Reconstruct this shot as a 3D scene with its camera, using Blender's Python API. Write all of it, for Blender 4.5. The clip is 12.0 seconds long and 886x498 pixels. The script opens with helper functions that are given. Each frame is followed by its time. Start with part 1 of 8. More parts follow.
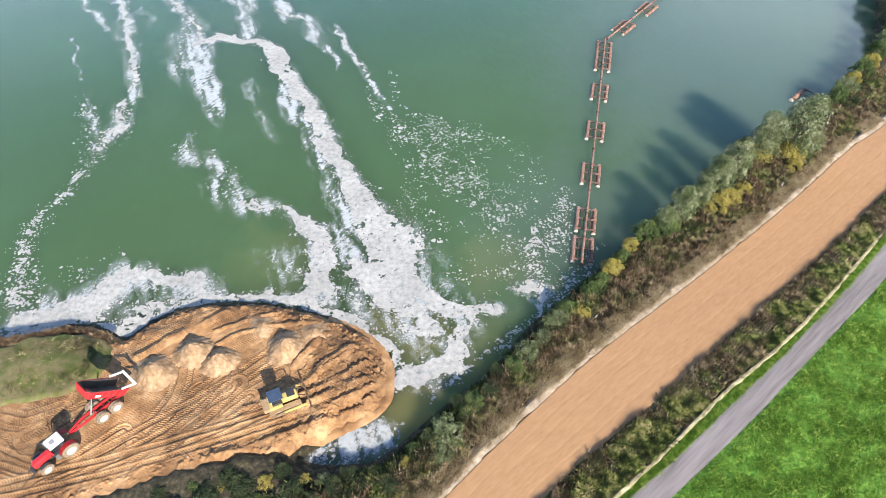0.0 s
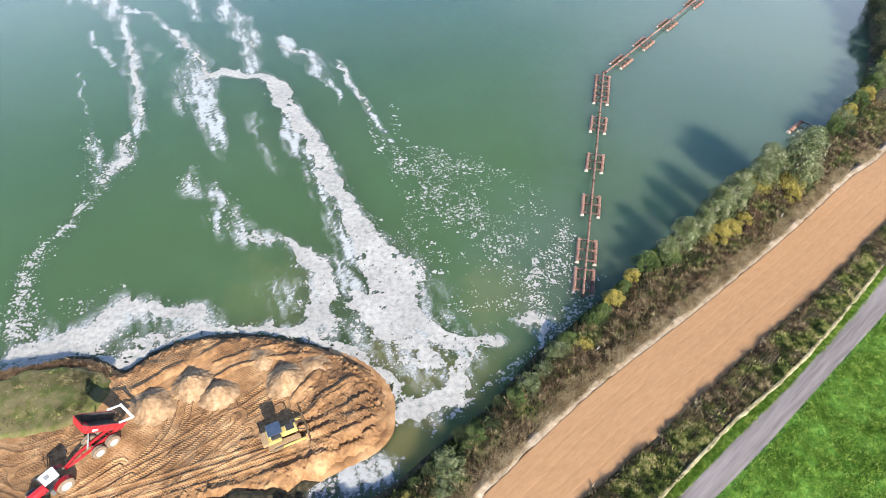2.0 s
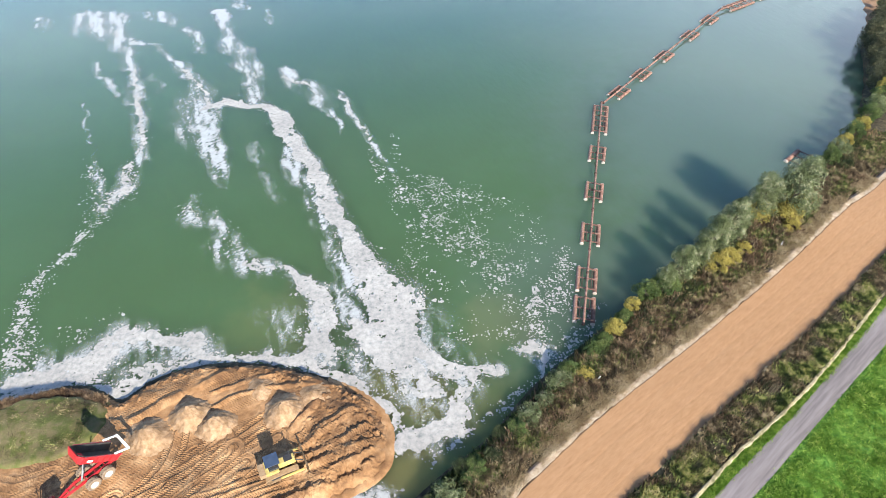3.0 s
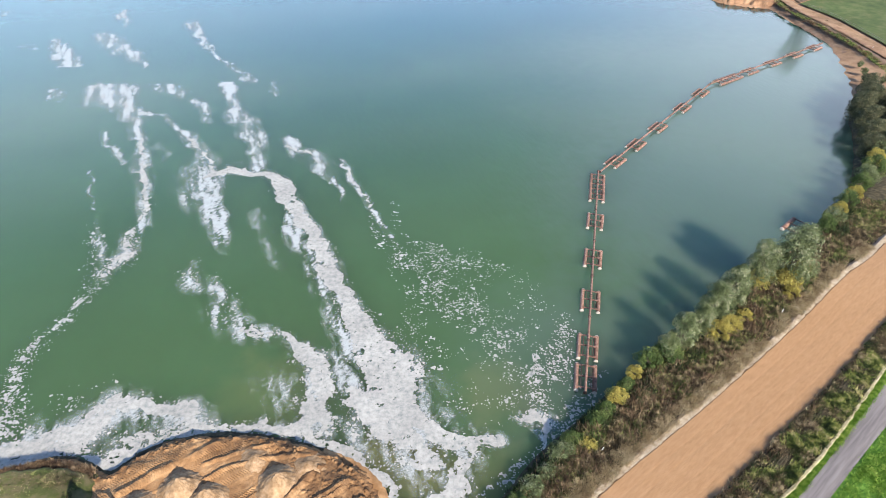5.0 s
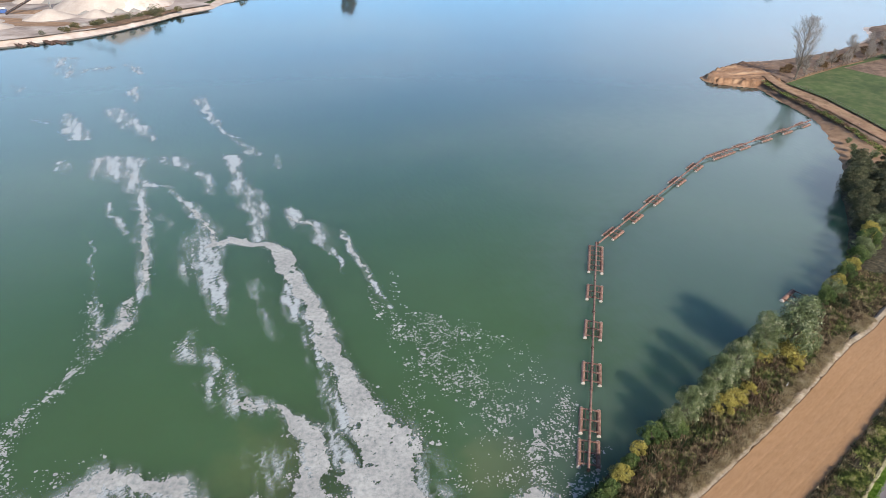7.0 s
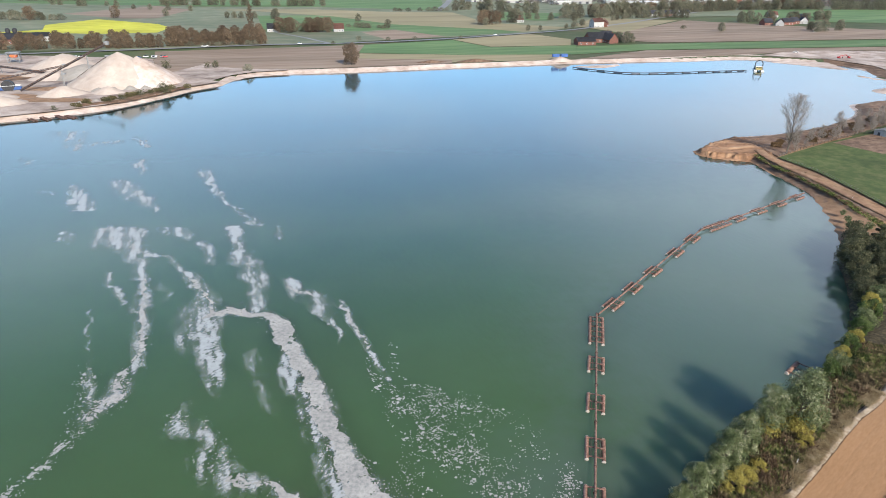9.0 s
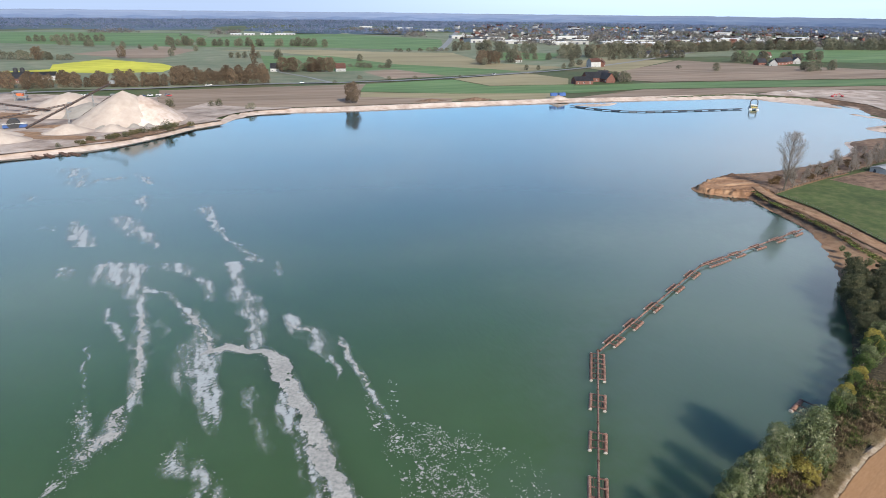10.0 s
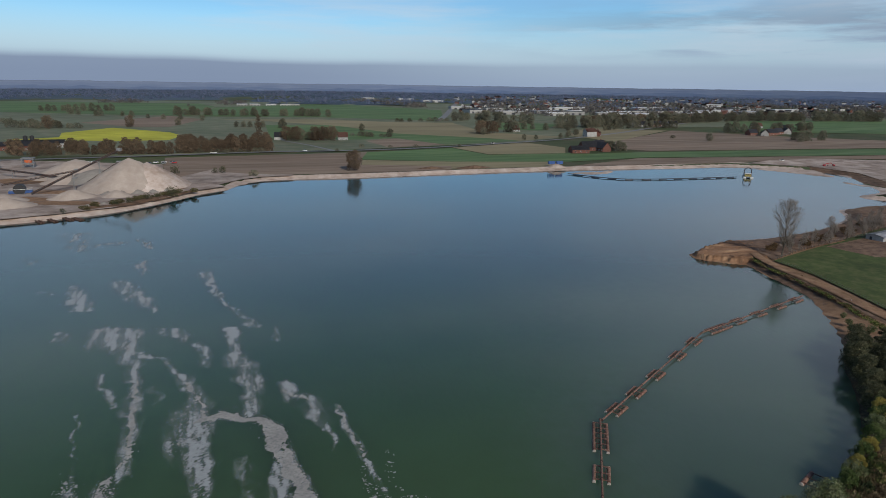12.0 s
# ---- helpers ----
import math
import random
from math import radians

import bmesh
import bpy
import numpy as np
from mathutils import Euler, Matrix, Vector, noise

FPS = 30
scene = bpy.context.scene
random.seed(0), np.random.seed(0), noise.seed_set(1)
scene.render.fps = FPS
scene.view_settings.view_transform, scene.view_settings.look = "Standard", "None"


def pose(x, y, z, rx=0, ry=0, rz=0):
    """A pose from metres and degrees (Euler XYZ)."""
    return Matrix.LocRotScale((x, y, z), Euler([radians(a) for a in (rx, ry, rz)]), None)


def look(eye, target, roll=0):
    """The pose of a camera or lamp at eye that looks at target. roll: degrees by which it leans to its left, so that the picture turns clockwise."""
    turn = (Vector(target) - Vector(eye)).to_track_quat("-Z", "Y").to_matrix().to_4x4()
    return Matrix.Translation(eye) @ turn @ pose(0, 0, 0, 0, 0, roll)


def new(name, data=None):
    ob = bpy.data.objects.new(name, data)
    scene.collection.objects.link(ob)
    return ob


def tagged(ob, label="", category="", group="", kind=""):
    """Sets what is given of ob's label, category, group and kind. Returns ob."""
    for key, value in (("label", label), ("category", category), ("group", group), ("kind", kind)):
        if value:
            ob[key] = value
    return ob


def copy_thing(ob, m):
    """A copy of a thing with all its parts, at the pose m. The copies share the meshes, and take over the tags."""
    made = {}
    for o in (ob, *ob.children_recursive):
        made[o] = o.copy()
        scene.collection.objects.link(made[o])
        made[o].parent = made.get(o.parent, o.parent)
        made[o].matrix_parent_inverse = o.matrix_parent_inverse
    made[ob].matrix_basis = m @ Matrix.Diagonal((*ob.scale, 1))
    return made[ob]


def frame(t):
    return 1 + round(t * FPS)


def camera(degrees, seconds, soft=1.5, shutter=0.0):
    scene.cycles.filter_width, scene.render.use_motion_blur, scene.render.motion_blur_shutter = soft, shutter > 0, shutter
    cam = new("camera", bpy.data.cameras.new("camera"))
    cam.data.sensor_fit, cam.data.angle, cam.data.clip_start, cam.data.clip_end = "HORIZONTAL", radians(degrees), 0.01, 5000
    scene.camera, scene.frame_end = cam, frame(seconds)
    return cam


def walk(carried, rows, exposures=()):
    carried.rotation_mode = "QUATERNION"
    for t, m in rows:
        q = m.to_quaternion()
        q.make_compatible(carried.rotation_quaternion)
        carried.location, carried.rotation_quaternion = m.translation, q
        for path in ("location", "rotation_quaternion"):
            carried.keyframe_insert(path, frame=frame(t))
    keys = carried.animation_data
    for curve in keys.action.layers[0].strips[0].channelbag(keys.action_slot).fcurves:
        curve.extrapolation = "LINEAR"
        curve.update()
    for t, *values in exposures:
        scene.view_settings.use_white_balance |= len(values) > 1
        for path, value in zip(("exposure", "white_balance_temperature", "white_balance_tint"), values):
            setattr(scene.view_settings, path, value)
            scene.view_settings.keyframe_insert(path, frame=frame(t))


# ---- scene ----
# camera: a drone hovering over the shore, tilting up
EYE = 74.0  # metres over the water
cam = camera(70.9, 12.0, 0.8)
PATH = [
    (0, pose(0, 0, EYE, 41.18, -0.29, -0.05)),
    (0.5, pose(0, 0, EYE, 41.48, -0.24, -0.06)),
    (1, pose(0, 0, EYE, 41.97, -0.21, -0.07)),
    (1.5, pose(0, 0, EYE, 42.85, -0.19, -0.06)),
    (2, pose(0, 0, EYE, 44.06, -0.15, -0.07)),
    (2.5, pose(0, 0, EYE, 45.37, -0.16, -0.05)),
    (3, pose(0, 0, EYE, 46.67, -0.16, -0.06)),
    (5, pose(0, 0, EYE, 52.77, -0.30, -0.01)),
    (5.5, pose(0, 0, EYE, 54.39, -0.36, 0.02)),
    (6, pose(0, 0, EYE, 56.01, -0.43, 0.03)),
    (6.5, pose(0, 0, EYE, 57.65, -0.49, 0.04)),
    (7, pose(0, 0, EYE, 59.28, -0.50, 0.03)),
    (9, pose(0, 0, EYE, 65.76, -0.61, 0.05)),
    (9.5, pose(0, 0, EYE, 67.41, -0.63, 0.04)),
    (10, pose(0, 0, EYE, 69.07, -0.63, 0.04)),
    (10.5, pose(0, 0, EYE, 70.73, -0.69, 0.05)),
    (11, pose(0, 0, EYE, 72.40, -0.73, 0.05)),
    (11.5, pose(0, 0, EYE, 74.07, -0.79, 0.05)),
    (12, pose(0, 0, EYE, 75.10, -0.80, 0.04)),
]
EXPOSURES = [(0.0, 1.24), (3.0, 1.22), (5.0, 1.08), (5.5, 0.98), (6.5, 0.72), (7.0, 0.57), (9.0, 0.58), (9.5, 0.54), (10.0, 0.4), (10.5, 0.03), (11.0, -0.52), (11.5, -0.8), (12.0, -0.9)]
walk(cam, PATH, EXPOSURES)

# ---- daylight: low autumn sun from behind and to the right, thin high cloud ----
SUN_ELEVATION, SUN_HEADING = radians(31), radians(154)  # heading clockwise from ahead
world = bpy.data.worlds.new("sky")
scene.world = world
world.use_nodes = True


def build_sky():
    """Blue sky over a pale horizon, a low haze bank, and thin streaked cloud that thickens to the right."""
    nt = world.node_tree
    nt.nodes.clear()
    N, L = nt.nodes.new, nt.links.new
    out, bg = N("ShaderNodeOutputWorld"), N("ShaderNodeBackground")
    sky = N("ShaderNodeTexSky")
    sky.sky_type, sky.sun_disc = "NISHITA", False
    sky.sun_elevation, sky.sun_rotation = SUN_ELEVATION, SUN_HEADING
    sky.air_density, sky.dust_density, sky.ozone_density = 1.0, 0.6, 2.0
    bg.inputs["Strength"].default_value = 0.15
    tc, sep = N("ShaderNodeTexCoord"), N("ShaderNodeSeparateXYZ")
    L(tc.outputs["Generated"], sep.inputs[0])

    def ramp(source, stops):
        r = N("ShaderNodeValToRGB")
        e = r.color_ramp.elements
        for i, (pos, c) in enumerate(stops):
            k = e[i] if i < 2 else e.new(pos)
            k.position, k.color = pos, (*c, 1) if isinstance(c, tuple) else (c, c, c, 1)
        L(source, r.inputs[0])
        return r.outputs[0]

    def mixed(fac, a, b, kind="MIX"):
        m = N("ShaderNodeMix")
        m.data_type, m.blend_type = "RGBA", kind
        for sock, val in ((0, fac), (6, a), (7, b)):
            if isinstance(val, tuple):
                m.inputs[sock].default_value = (*val, 1)
            elif isinstance(val, float):
                m.inputs[sock].default_value = val
            else:
                L(val, m.inputs[sock])
        return m.outputs[2]

    def streaks(scale, lo, hi, bias):
        mp = N("ShaderNodeMapping")
        mp.inputs["Scale"].default_value = (1.6, 1.6, 15.0)
        mp.inputs["Location"].default_value = (bias, 0.3, 0)
        L(tc.outputs["Generated"], mp.inputs[0])
        nz = N("ShaderNodeTexNoise")
        nz.inputs["Scale"].default_value, nz.inputs["Detail"].default_value, nz.inputs["Roughness"].default_value = scale, 8, 0.6
        L(mp.outputs[0], nz.inputs["Vector"])
        ad = N("ShaderNodeMath")
        ad.operation = "MULTIPLY_ADD"
        ad.inputs[1].default_value = 0.08
        L(sep.outputs["X"], ad.inputs[0])
        L(nz.outputs["Fac"], ad.inputs[2])
        up = N("ShaderNodeMath")
        up.operation = "MULTIPLY_ADD"
        up.inputs[1].default_value = 0.12
        L(sep.outputs["Z"], up.inputs[0])
        L(ad.outputs[0], up.inputs[2])
        return ramp(up.outputs[0], [(lo, 0.0), (hi, 1.0)])

    blue = mixed(1.0, sky.outputs[0], ramp(sep.outputs["Z"], [(0.05, (0.98, 1.2, 1.45)), (0.13, (0.56, 1.02, 1.4)), (0.45, (0.4, 0.68, 1.0)), (0.75, (0.2, 0.34, 0.56))]), "MULTIPLY")
    cirrus = mixed(0.75, (0.0, 0.0, 0.0), mixed(1.0, streaks(1.2, 0.5, 0.8, 2.0), ramp(sep.outputs["Z"], [(0.0, 1.0), (0.3, 1.0), (0.6, 0.1)]), "MULTIPLY"))
    col = mixed(cirrus, blue, (7.6, 8.2, 8.8))
    # a thin bright veil above the part of the sky that shows
    wide = N("ShaderNodeMath")
    wide.operation = "MULTIPLY"
    L(sep.outputs["X"], wide.inputs[0])
    L(sep.outputs["X"], wide.inputs[1])
    veil = mixed(1.0, ramp(sep.outputs["Z"], [(0.10, 0.0), (0.18, 1.0), (0.34, 0.8), (0.52, 0.0)]), ramp(wide.outputs[0], [(0.0, 0.55), (0.22, 0.95), (0.5, 0.7)]), "MULTIPLY")
    right = N("ShaderNodeMapRange")
    right.interpolation_type = "SMOOTHSTEP"
    right.inputs[1].default_value, right.inputs[2].default_value = -0.1, 0.6
    L(sep.outputs["X"], right.inputs[0])
    col = mixed(veil, col, mixed(right.outputs[0], (5.2, 7.2, 9.3), (6.8, 7.7, 9.2)))
    low = mixed(1.0, streaks(1.5, 0.51, 0.61, 7.0), ramp(sep.outputs["Z"], [(0.03, 0.0), (0.05, 0.75), (0.085, 0.75), (0.13, 0.0)]), "MULTIPLY")
    low = mixed(1.0, low, right.outputs[0], "MULTIPLY")
    col = mixed(low, col, (2.8, 3.5, 4.7))
    # the level grey-blue cloud bank on the horizon, with a clear upper edge
    rise = N("ShaderNodeTexNoise")
    rise.inputs["Scale"].default_value, rise.inputs["Detail"].default_value = 2.2, 5
    L(tc.outputs["Generated"], rise.inputs["Vector"])
    edge = N("ShaderNodeMath")
    edge.operation = "MULTIPLY_ADD"
    edge.inputs[1].default_value = -0.022
    L(rise.outputs["Fac"], edge.inputs[0])
    L(sep.outputs["Z"], edge.inputs[2])
    side = N("ShaderNodeMapRange")
    side.interpolation_type = "SMOOTHSTEP"
    for i, v in enumerate((-0.35, 0.35, 1.0, 0.3)):
        side.inputs[1 + i].default_value = v
    L(sep.outputs["X"], side.inputs[0])
    pale = ramp(sep.outputs["Z"], [(0.0, 0.75), (0.03, 0.6), (0.09, 0.0)])
    col = mixed(pale, col, (4.3, 5.7, 8.2))
    bank = mixed(1.0, ramp(edge.outputs[0], [(0.0, 0.95), (0.018, 0.9), (0.0205, 0.3), (0.028, 0.0)]), side.outputs[0], "MULTIPLY")
    col = mixed(bank, col, (2.65, 3.4, 4.9))
    L(col, bg.inputs["Color"])
    L(bg.outputs[0], out.inputs[0])


build_sky()
sun = new("sun", bpy.data.lights.new("sun", "SUN"))
sun.data.energy, sun.data.angle, sun.data.color = 5.0, radians(0.6), (1.0, 0.93, 0.82)
sun.matrix_world = look((0, 0, 300), (0 - math.sin(SUN_HEADING), 0 - math.cos(SUN_HEADING), 300 - math.tan(SUN_ELEVATION)))


# ---- materials ----
def mat(name, colours, scale=1.0, rough=0.9, bump=0.0, bscale=None, big=None, bigmix=0.5, metal=0.0, spec=0.3, stretch=None, turn=0.0, vary=0.0, island=0.0, detail=6, trans=0.0, spread=(0.32, 0.68)):
    """Noise between the colours, a second broad noise over it, relief, and a shift by thing or by loose piece."""
    m = bpy.data.materials.new(name)
    m.use_nodes = True
    nt = m.node_tree
    N, L = nt.nodes.new, nt.links.new
    p = nt.nodes["Principled BSDF"]
    tc, mp = N("ShaderNodeTexCoord"), N("ShaderNodeMapping")
    L(tc.outputs["Object"], mp.inputs[0])
    mp.vector_type = "TEXTURE"
    mp.inputs["Rotation"].default_value = (0, 0, radians(turn))
    mp.inputs["Scale"].default_value = tuple(1 / k for k in stretch) if stretch else (1, 1, 1)
    n1 = N("ShaderNodeTexNoise")
    n1.inputs["Scale"].default_value, n1.inputs["Detail"].default_value, n1.inputs["Roughness"].default_value = scale, detail, 0.64
    L(mp.outputs[0], n1.inputs["Vector"])
    rp = N("ShaderNodeValToRGB")
    el = rp.color_ramp.elements
    lo, hi = spread
    for i, c in enumerate(colours):
        pos = lo + (hi - lo) * i / max(1, len(colours) - 1)
        k = el[i] if i < 2 else el.new(pos)
        k.position, k.color = pos, (*c, 1)
    L(n1.outputs["Fac"], rp.inputs[0])
    col = rp.outputs[0]
    if big:
        n2 = N("ShaderNodeTexNoise")
        n2.inputs["Scale"].default_value, n2.inputs["Detail"].default_value = big, 4
        L(mp.outputs[0], n2.inputs["Vector"])
        r2 = N("ShaderNodeValToRGB")
        r2.color_ramp.elements[0].position, r2.color_ramp.elements[1].position = 0.35, 0.65
        d = 1 - bigmix
        r2.color_ramp.elements[0].color = (d, d, d, 1)
        L(n2.outputs["Fac"], r2.inputs[0])
        mx = N("ShaderNodeMix")
        mx.data_type, mx.blend_type = "RGBA", "MULTIPLY"
        mx.inputs[0].default_value = 1
        L(col, mx.inputs[6])
        L(r2.outputs[0], mx.inputs[7])
        col = mx.outputs[2]
    for amount, kind, sock in ((vary, "ShaderNodeObjectInfo", "Random"), (island, "ShaderNodeNewGeometry", "Random Per Island")):
        if amount:
            src, rng, hs = N(kind), N("ShaderNodeMapRange"), N("ShaderNodeHueSaturation")
            rng.inputs["To Min"].default_value, rng.inputs["To Max"].default_value = 1 - amount, 1 + amount
            L(src.outputs[sock], rng.inputs[0])
            L(rng.outputs[0], hs.inputs["Value"])
            L(col, hs.inputs["Color"])
            col = hs.outputs[0]
    L(col, p.inputs["Base Color"])
    p.inputs["Roughness"].default_value, p.inputs["Metallic"].default_value = rough, metal
    p.inputs["Specular IOR Level"].default_value = spec
    if bump:
        nb, bp = N("ShaderNodeTexNoise"), N("ShaderNodeBump")
        nb.inputs["Scale"].default_value, nb.inputs["Detail"].default_value = bscale or scale * 3, 5
        L(mp.outputs[0], nb.inputs["Vector"])
        bp.inputs["Strength"].default_value, bp.inputs["Distance"].default_value = 1.0, bump
        L(nb.outputs["Fac"], bp.inputs["Height"])
        L(bp.outputs[0], p.inputs["Normal"])
    if trans:
        tl, mxs = N("ShaderNodeBsdfTranslucent"), N("ShaderNodeMixShader")
        L(col, tl.inputs["Color"])
        mxs.inputs[0].default_value = trans
        L(p.outputs[0], mxs.inputs[1])
        L(tl.outputs[0], mxs.inputs[2])
        L(mxs.outputs[0], nt.nodes["Material Output"].inputs[0])
    return m


def water_mat():
    """Turbid green water with silt clouds near the spit; light scatters softly inside it."""
    m = mat("lake_water", [(0.053, 0.094, 0.037), (0.058, 0.109, 0.046)], scale=0.02, rough=0.08, big=0.008, bigmix=0.15, spec=0.7)
    nt = m.node_tree
    p = nt.nodes["Principled BSDF"]
    p.inputs["IOR"].default_value = 1.333
    p.subsurface_method = "BURLEY"
    p.inputs["Subsurface Weight"].default_value, p.inputs["Subsurface Scale"].default_value = 1.0, 9.0
    p.inputs["Subsurface Radius"].default_value = (1.0, 1.3, 1.1)
    N, L = nt.nodes.new, nt.links.new
    tc = N("ShaderNodeTexCoord")
    # silt clouds stirred up round the spit and the pipe's mouth, and broad paler patches over the bay
    col = p.inputs["Base Color"].links[0].from_socket
    # base colour darkens and blues with distance, standing in for grazing sky reflection
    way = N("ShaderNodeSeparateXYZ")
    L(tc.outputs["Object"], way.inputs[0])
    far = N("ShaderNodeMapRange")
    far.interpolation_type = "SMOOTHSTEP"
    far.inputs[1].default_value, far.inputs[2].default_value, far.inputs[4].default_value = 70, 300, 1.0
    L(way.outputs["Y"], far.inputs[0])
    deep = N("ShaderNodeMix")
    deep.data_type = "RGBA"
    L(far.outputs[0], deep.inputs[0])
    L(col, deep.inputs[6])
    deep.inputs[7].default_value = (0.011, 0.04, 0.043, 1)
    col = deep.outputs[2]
    wob = N("ShaderNodeTexNoise")
    wob.inputs["Scale"].default_value, wob.inputs["Detail"].default_value = 0.25, 4
    L(tc.outputs["Object"], wob.inputs["Vector"])
    for x, y, r, amount in ((-5, 50, 7, 0.65), (-4, 37.5, 5.5, 0.7), (9, 62, 7, 0.35), (-25, 61, 10, 0.2), (4, 46, 8, 0.3), (95, 170, 70, 0.7), (58, 112, 38, 0.8), (27, 68, 24, 0.55)):
        d = N("ShaderNodeVectorMath")
        d.operation = "DISTANCE"
        d.inputs[1].default_value = (x, y, 0)
        L(tc.outputs["Object"], d.inputs[0])
        ad = N("ShaderNodeMath")
        ad.operation = "MULTIPLY_ADD"
        ad.inputs[1].default_value, ad.inputs[2].default_value = min(r, 9) * 1.6, -min(r, 9) * 0.8
        L(wob.outputs["Fac"], ad.inputs[0])
        sm = N("ShaderNodeMath")
        L(d.outputs["Value"], sm.inputs[0])
        L(ad.outputs[0], sm.inputs[1])
        rg = N("ShaderNodeMapRange")
        rg.interpolation_type = "SMOOTHSTEP"
        rg.inputs[1].default_value, rg.inputs[2].default_value, rg.inputs[3].default_value, rg.inputs[4].default_value = r * 0.3, r * 1.3, amount, 0
        L(sm.outputs[0], rg.inputs[0])
        mx = N("ShaderNodeMix")
        mx.data_type = "RGBA"
        L(rg.outputs[0], mx.inputs[0])
        L(col, mx.inputs[6])
        mx.inputs[7].default_value = (0.15, 0.145, 0.05, 1) if r < 20 else (0.078, 0.112, 0.088, 1)
        col = mx.outputs[2]
    L(col, p.inputs["Base Color"])
    mp = N("ShaderNodeMapping")
    mp.vector_type = "TEXTURE"
    mp.inputs["Scale"].default_value, mp.inputs["Rotation"].default_value = (1.0, 2.2, 1), (0, 0, radians(20))
    L(tc.outputs["Object"], mp.inputs[0])
    n = N("ShaderNodeTexNoise")
    n.inputs["Scale"].default_value, n.inputs["Detail"].default_value = 0.7, 4
    L(mp.outputs[0], n.inputs["Vector"])
    calm = N("ShaderNodeTexNoise")
    calm.inputs["Scale"].default_value, calm.inputs["Detail"].default_value = 0.012, 3
    L(tc.outputs["Object"], calm.inputs["Vector"])
    rg = N("ShaderNodeMapRange")
    rg.inputs[1].default_value, rg.inputs[2].default_value, rg.inputs[3].default_value, rg.inputs[4].default_value = 0.4, 0.65, 0.35, 1.0
    L(calm.outputs["Fac"], rg.inputs[0])
    bp = N("ShaderNodeBump")
    bp.inputs["Distance"].default_value = 0.05
    L(rg.outputs[0], bp.inputs["Strength"])
    L(n.outputs["Fac"], bp.inputs["Height"])
    L(bp.outputs[0], p.inputs["Normal"])
    return m


def sand_mat():
    """Orange sand; damp clods and painted rim and ridge shade are darker, along an attribute of the sheet."""
    m = mat("wet_orange_sand", [(0.17, 0.083, 0.034), (0.265, 0.138, 0.058), (0.355, 0.197, 0.09), (0.44, 0.27, 0.135)], 0.38, 0.92, 0.05, 5, big=0.11, bigmix=0.25, spread=(0.3, 0.66), detail=10)
    nt = m.node_tree
    N, L = nt.nodes.new, nt.links.new
    p = nt.nodes["Principled BSDF"]
    col = p.inputs["Base Color"].links[0].from_socket
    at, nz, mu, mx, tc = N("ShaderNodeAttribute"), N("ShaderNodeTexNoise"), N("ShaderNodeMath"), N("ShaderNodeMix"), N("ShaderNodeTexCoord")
    at.attribute_name = "damp_shade"
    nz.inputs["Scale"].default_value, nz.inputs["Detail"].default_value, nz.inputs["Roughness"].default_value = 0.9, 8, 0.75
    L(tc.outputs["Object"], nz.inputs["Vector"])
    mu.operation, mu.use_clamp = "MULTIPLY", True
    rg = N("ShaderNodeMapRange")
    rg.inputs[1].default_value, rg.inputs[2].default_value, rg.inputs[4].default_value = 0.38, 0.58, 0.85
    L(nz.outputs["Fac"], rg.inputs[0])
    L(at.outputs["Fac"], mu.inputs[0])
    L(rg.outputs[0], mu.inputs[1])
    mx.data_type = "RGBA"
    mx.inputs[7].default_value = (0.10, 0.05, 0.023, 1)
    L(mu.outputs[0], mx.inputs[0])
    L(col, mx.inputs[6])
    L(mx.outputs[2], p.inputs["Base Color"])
    # tyre lug prints: ridges across each wheel track
    way, mask, turns, wave, height, bump = N("ShaderNodeAttribute"), N("ShaderNodeAttribute"), N("ShaderNodeMath"), N("ShaderNodeMath"), N("ShaderNodeMath"), N("ShaderNodeBump")
    way.attribute_name, mask.attribute_name = "lug_way", "lug_mask"
    turns.operation, wave.operation, height.operation = "MULTIPLY", "SINE", "MULTIPLY"
    turns.inputs[1].default_value = 20.0
    L(way.outputs["Fac"], turns.inputs[0])
    L(turns.outputs[0], wave.inputs[0])
    L(wave.outputs[0], height.inputs[0])
    L(mask.outputs["Fac"], height.inputs[1])
    bump.inputs["Distance"].default_value = 0.032
    L(height.outputs[0], bump.inputs["Height"])
    if p.inputs["Normal"].links:
        L(p.inputs["Normal"].links[0].from_socket, bump.inputs["Normal"])
    L(bump.outputs[0], p.inputs["Normal"])
    return m


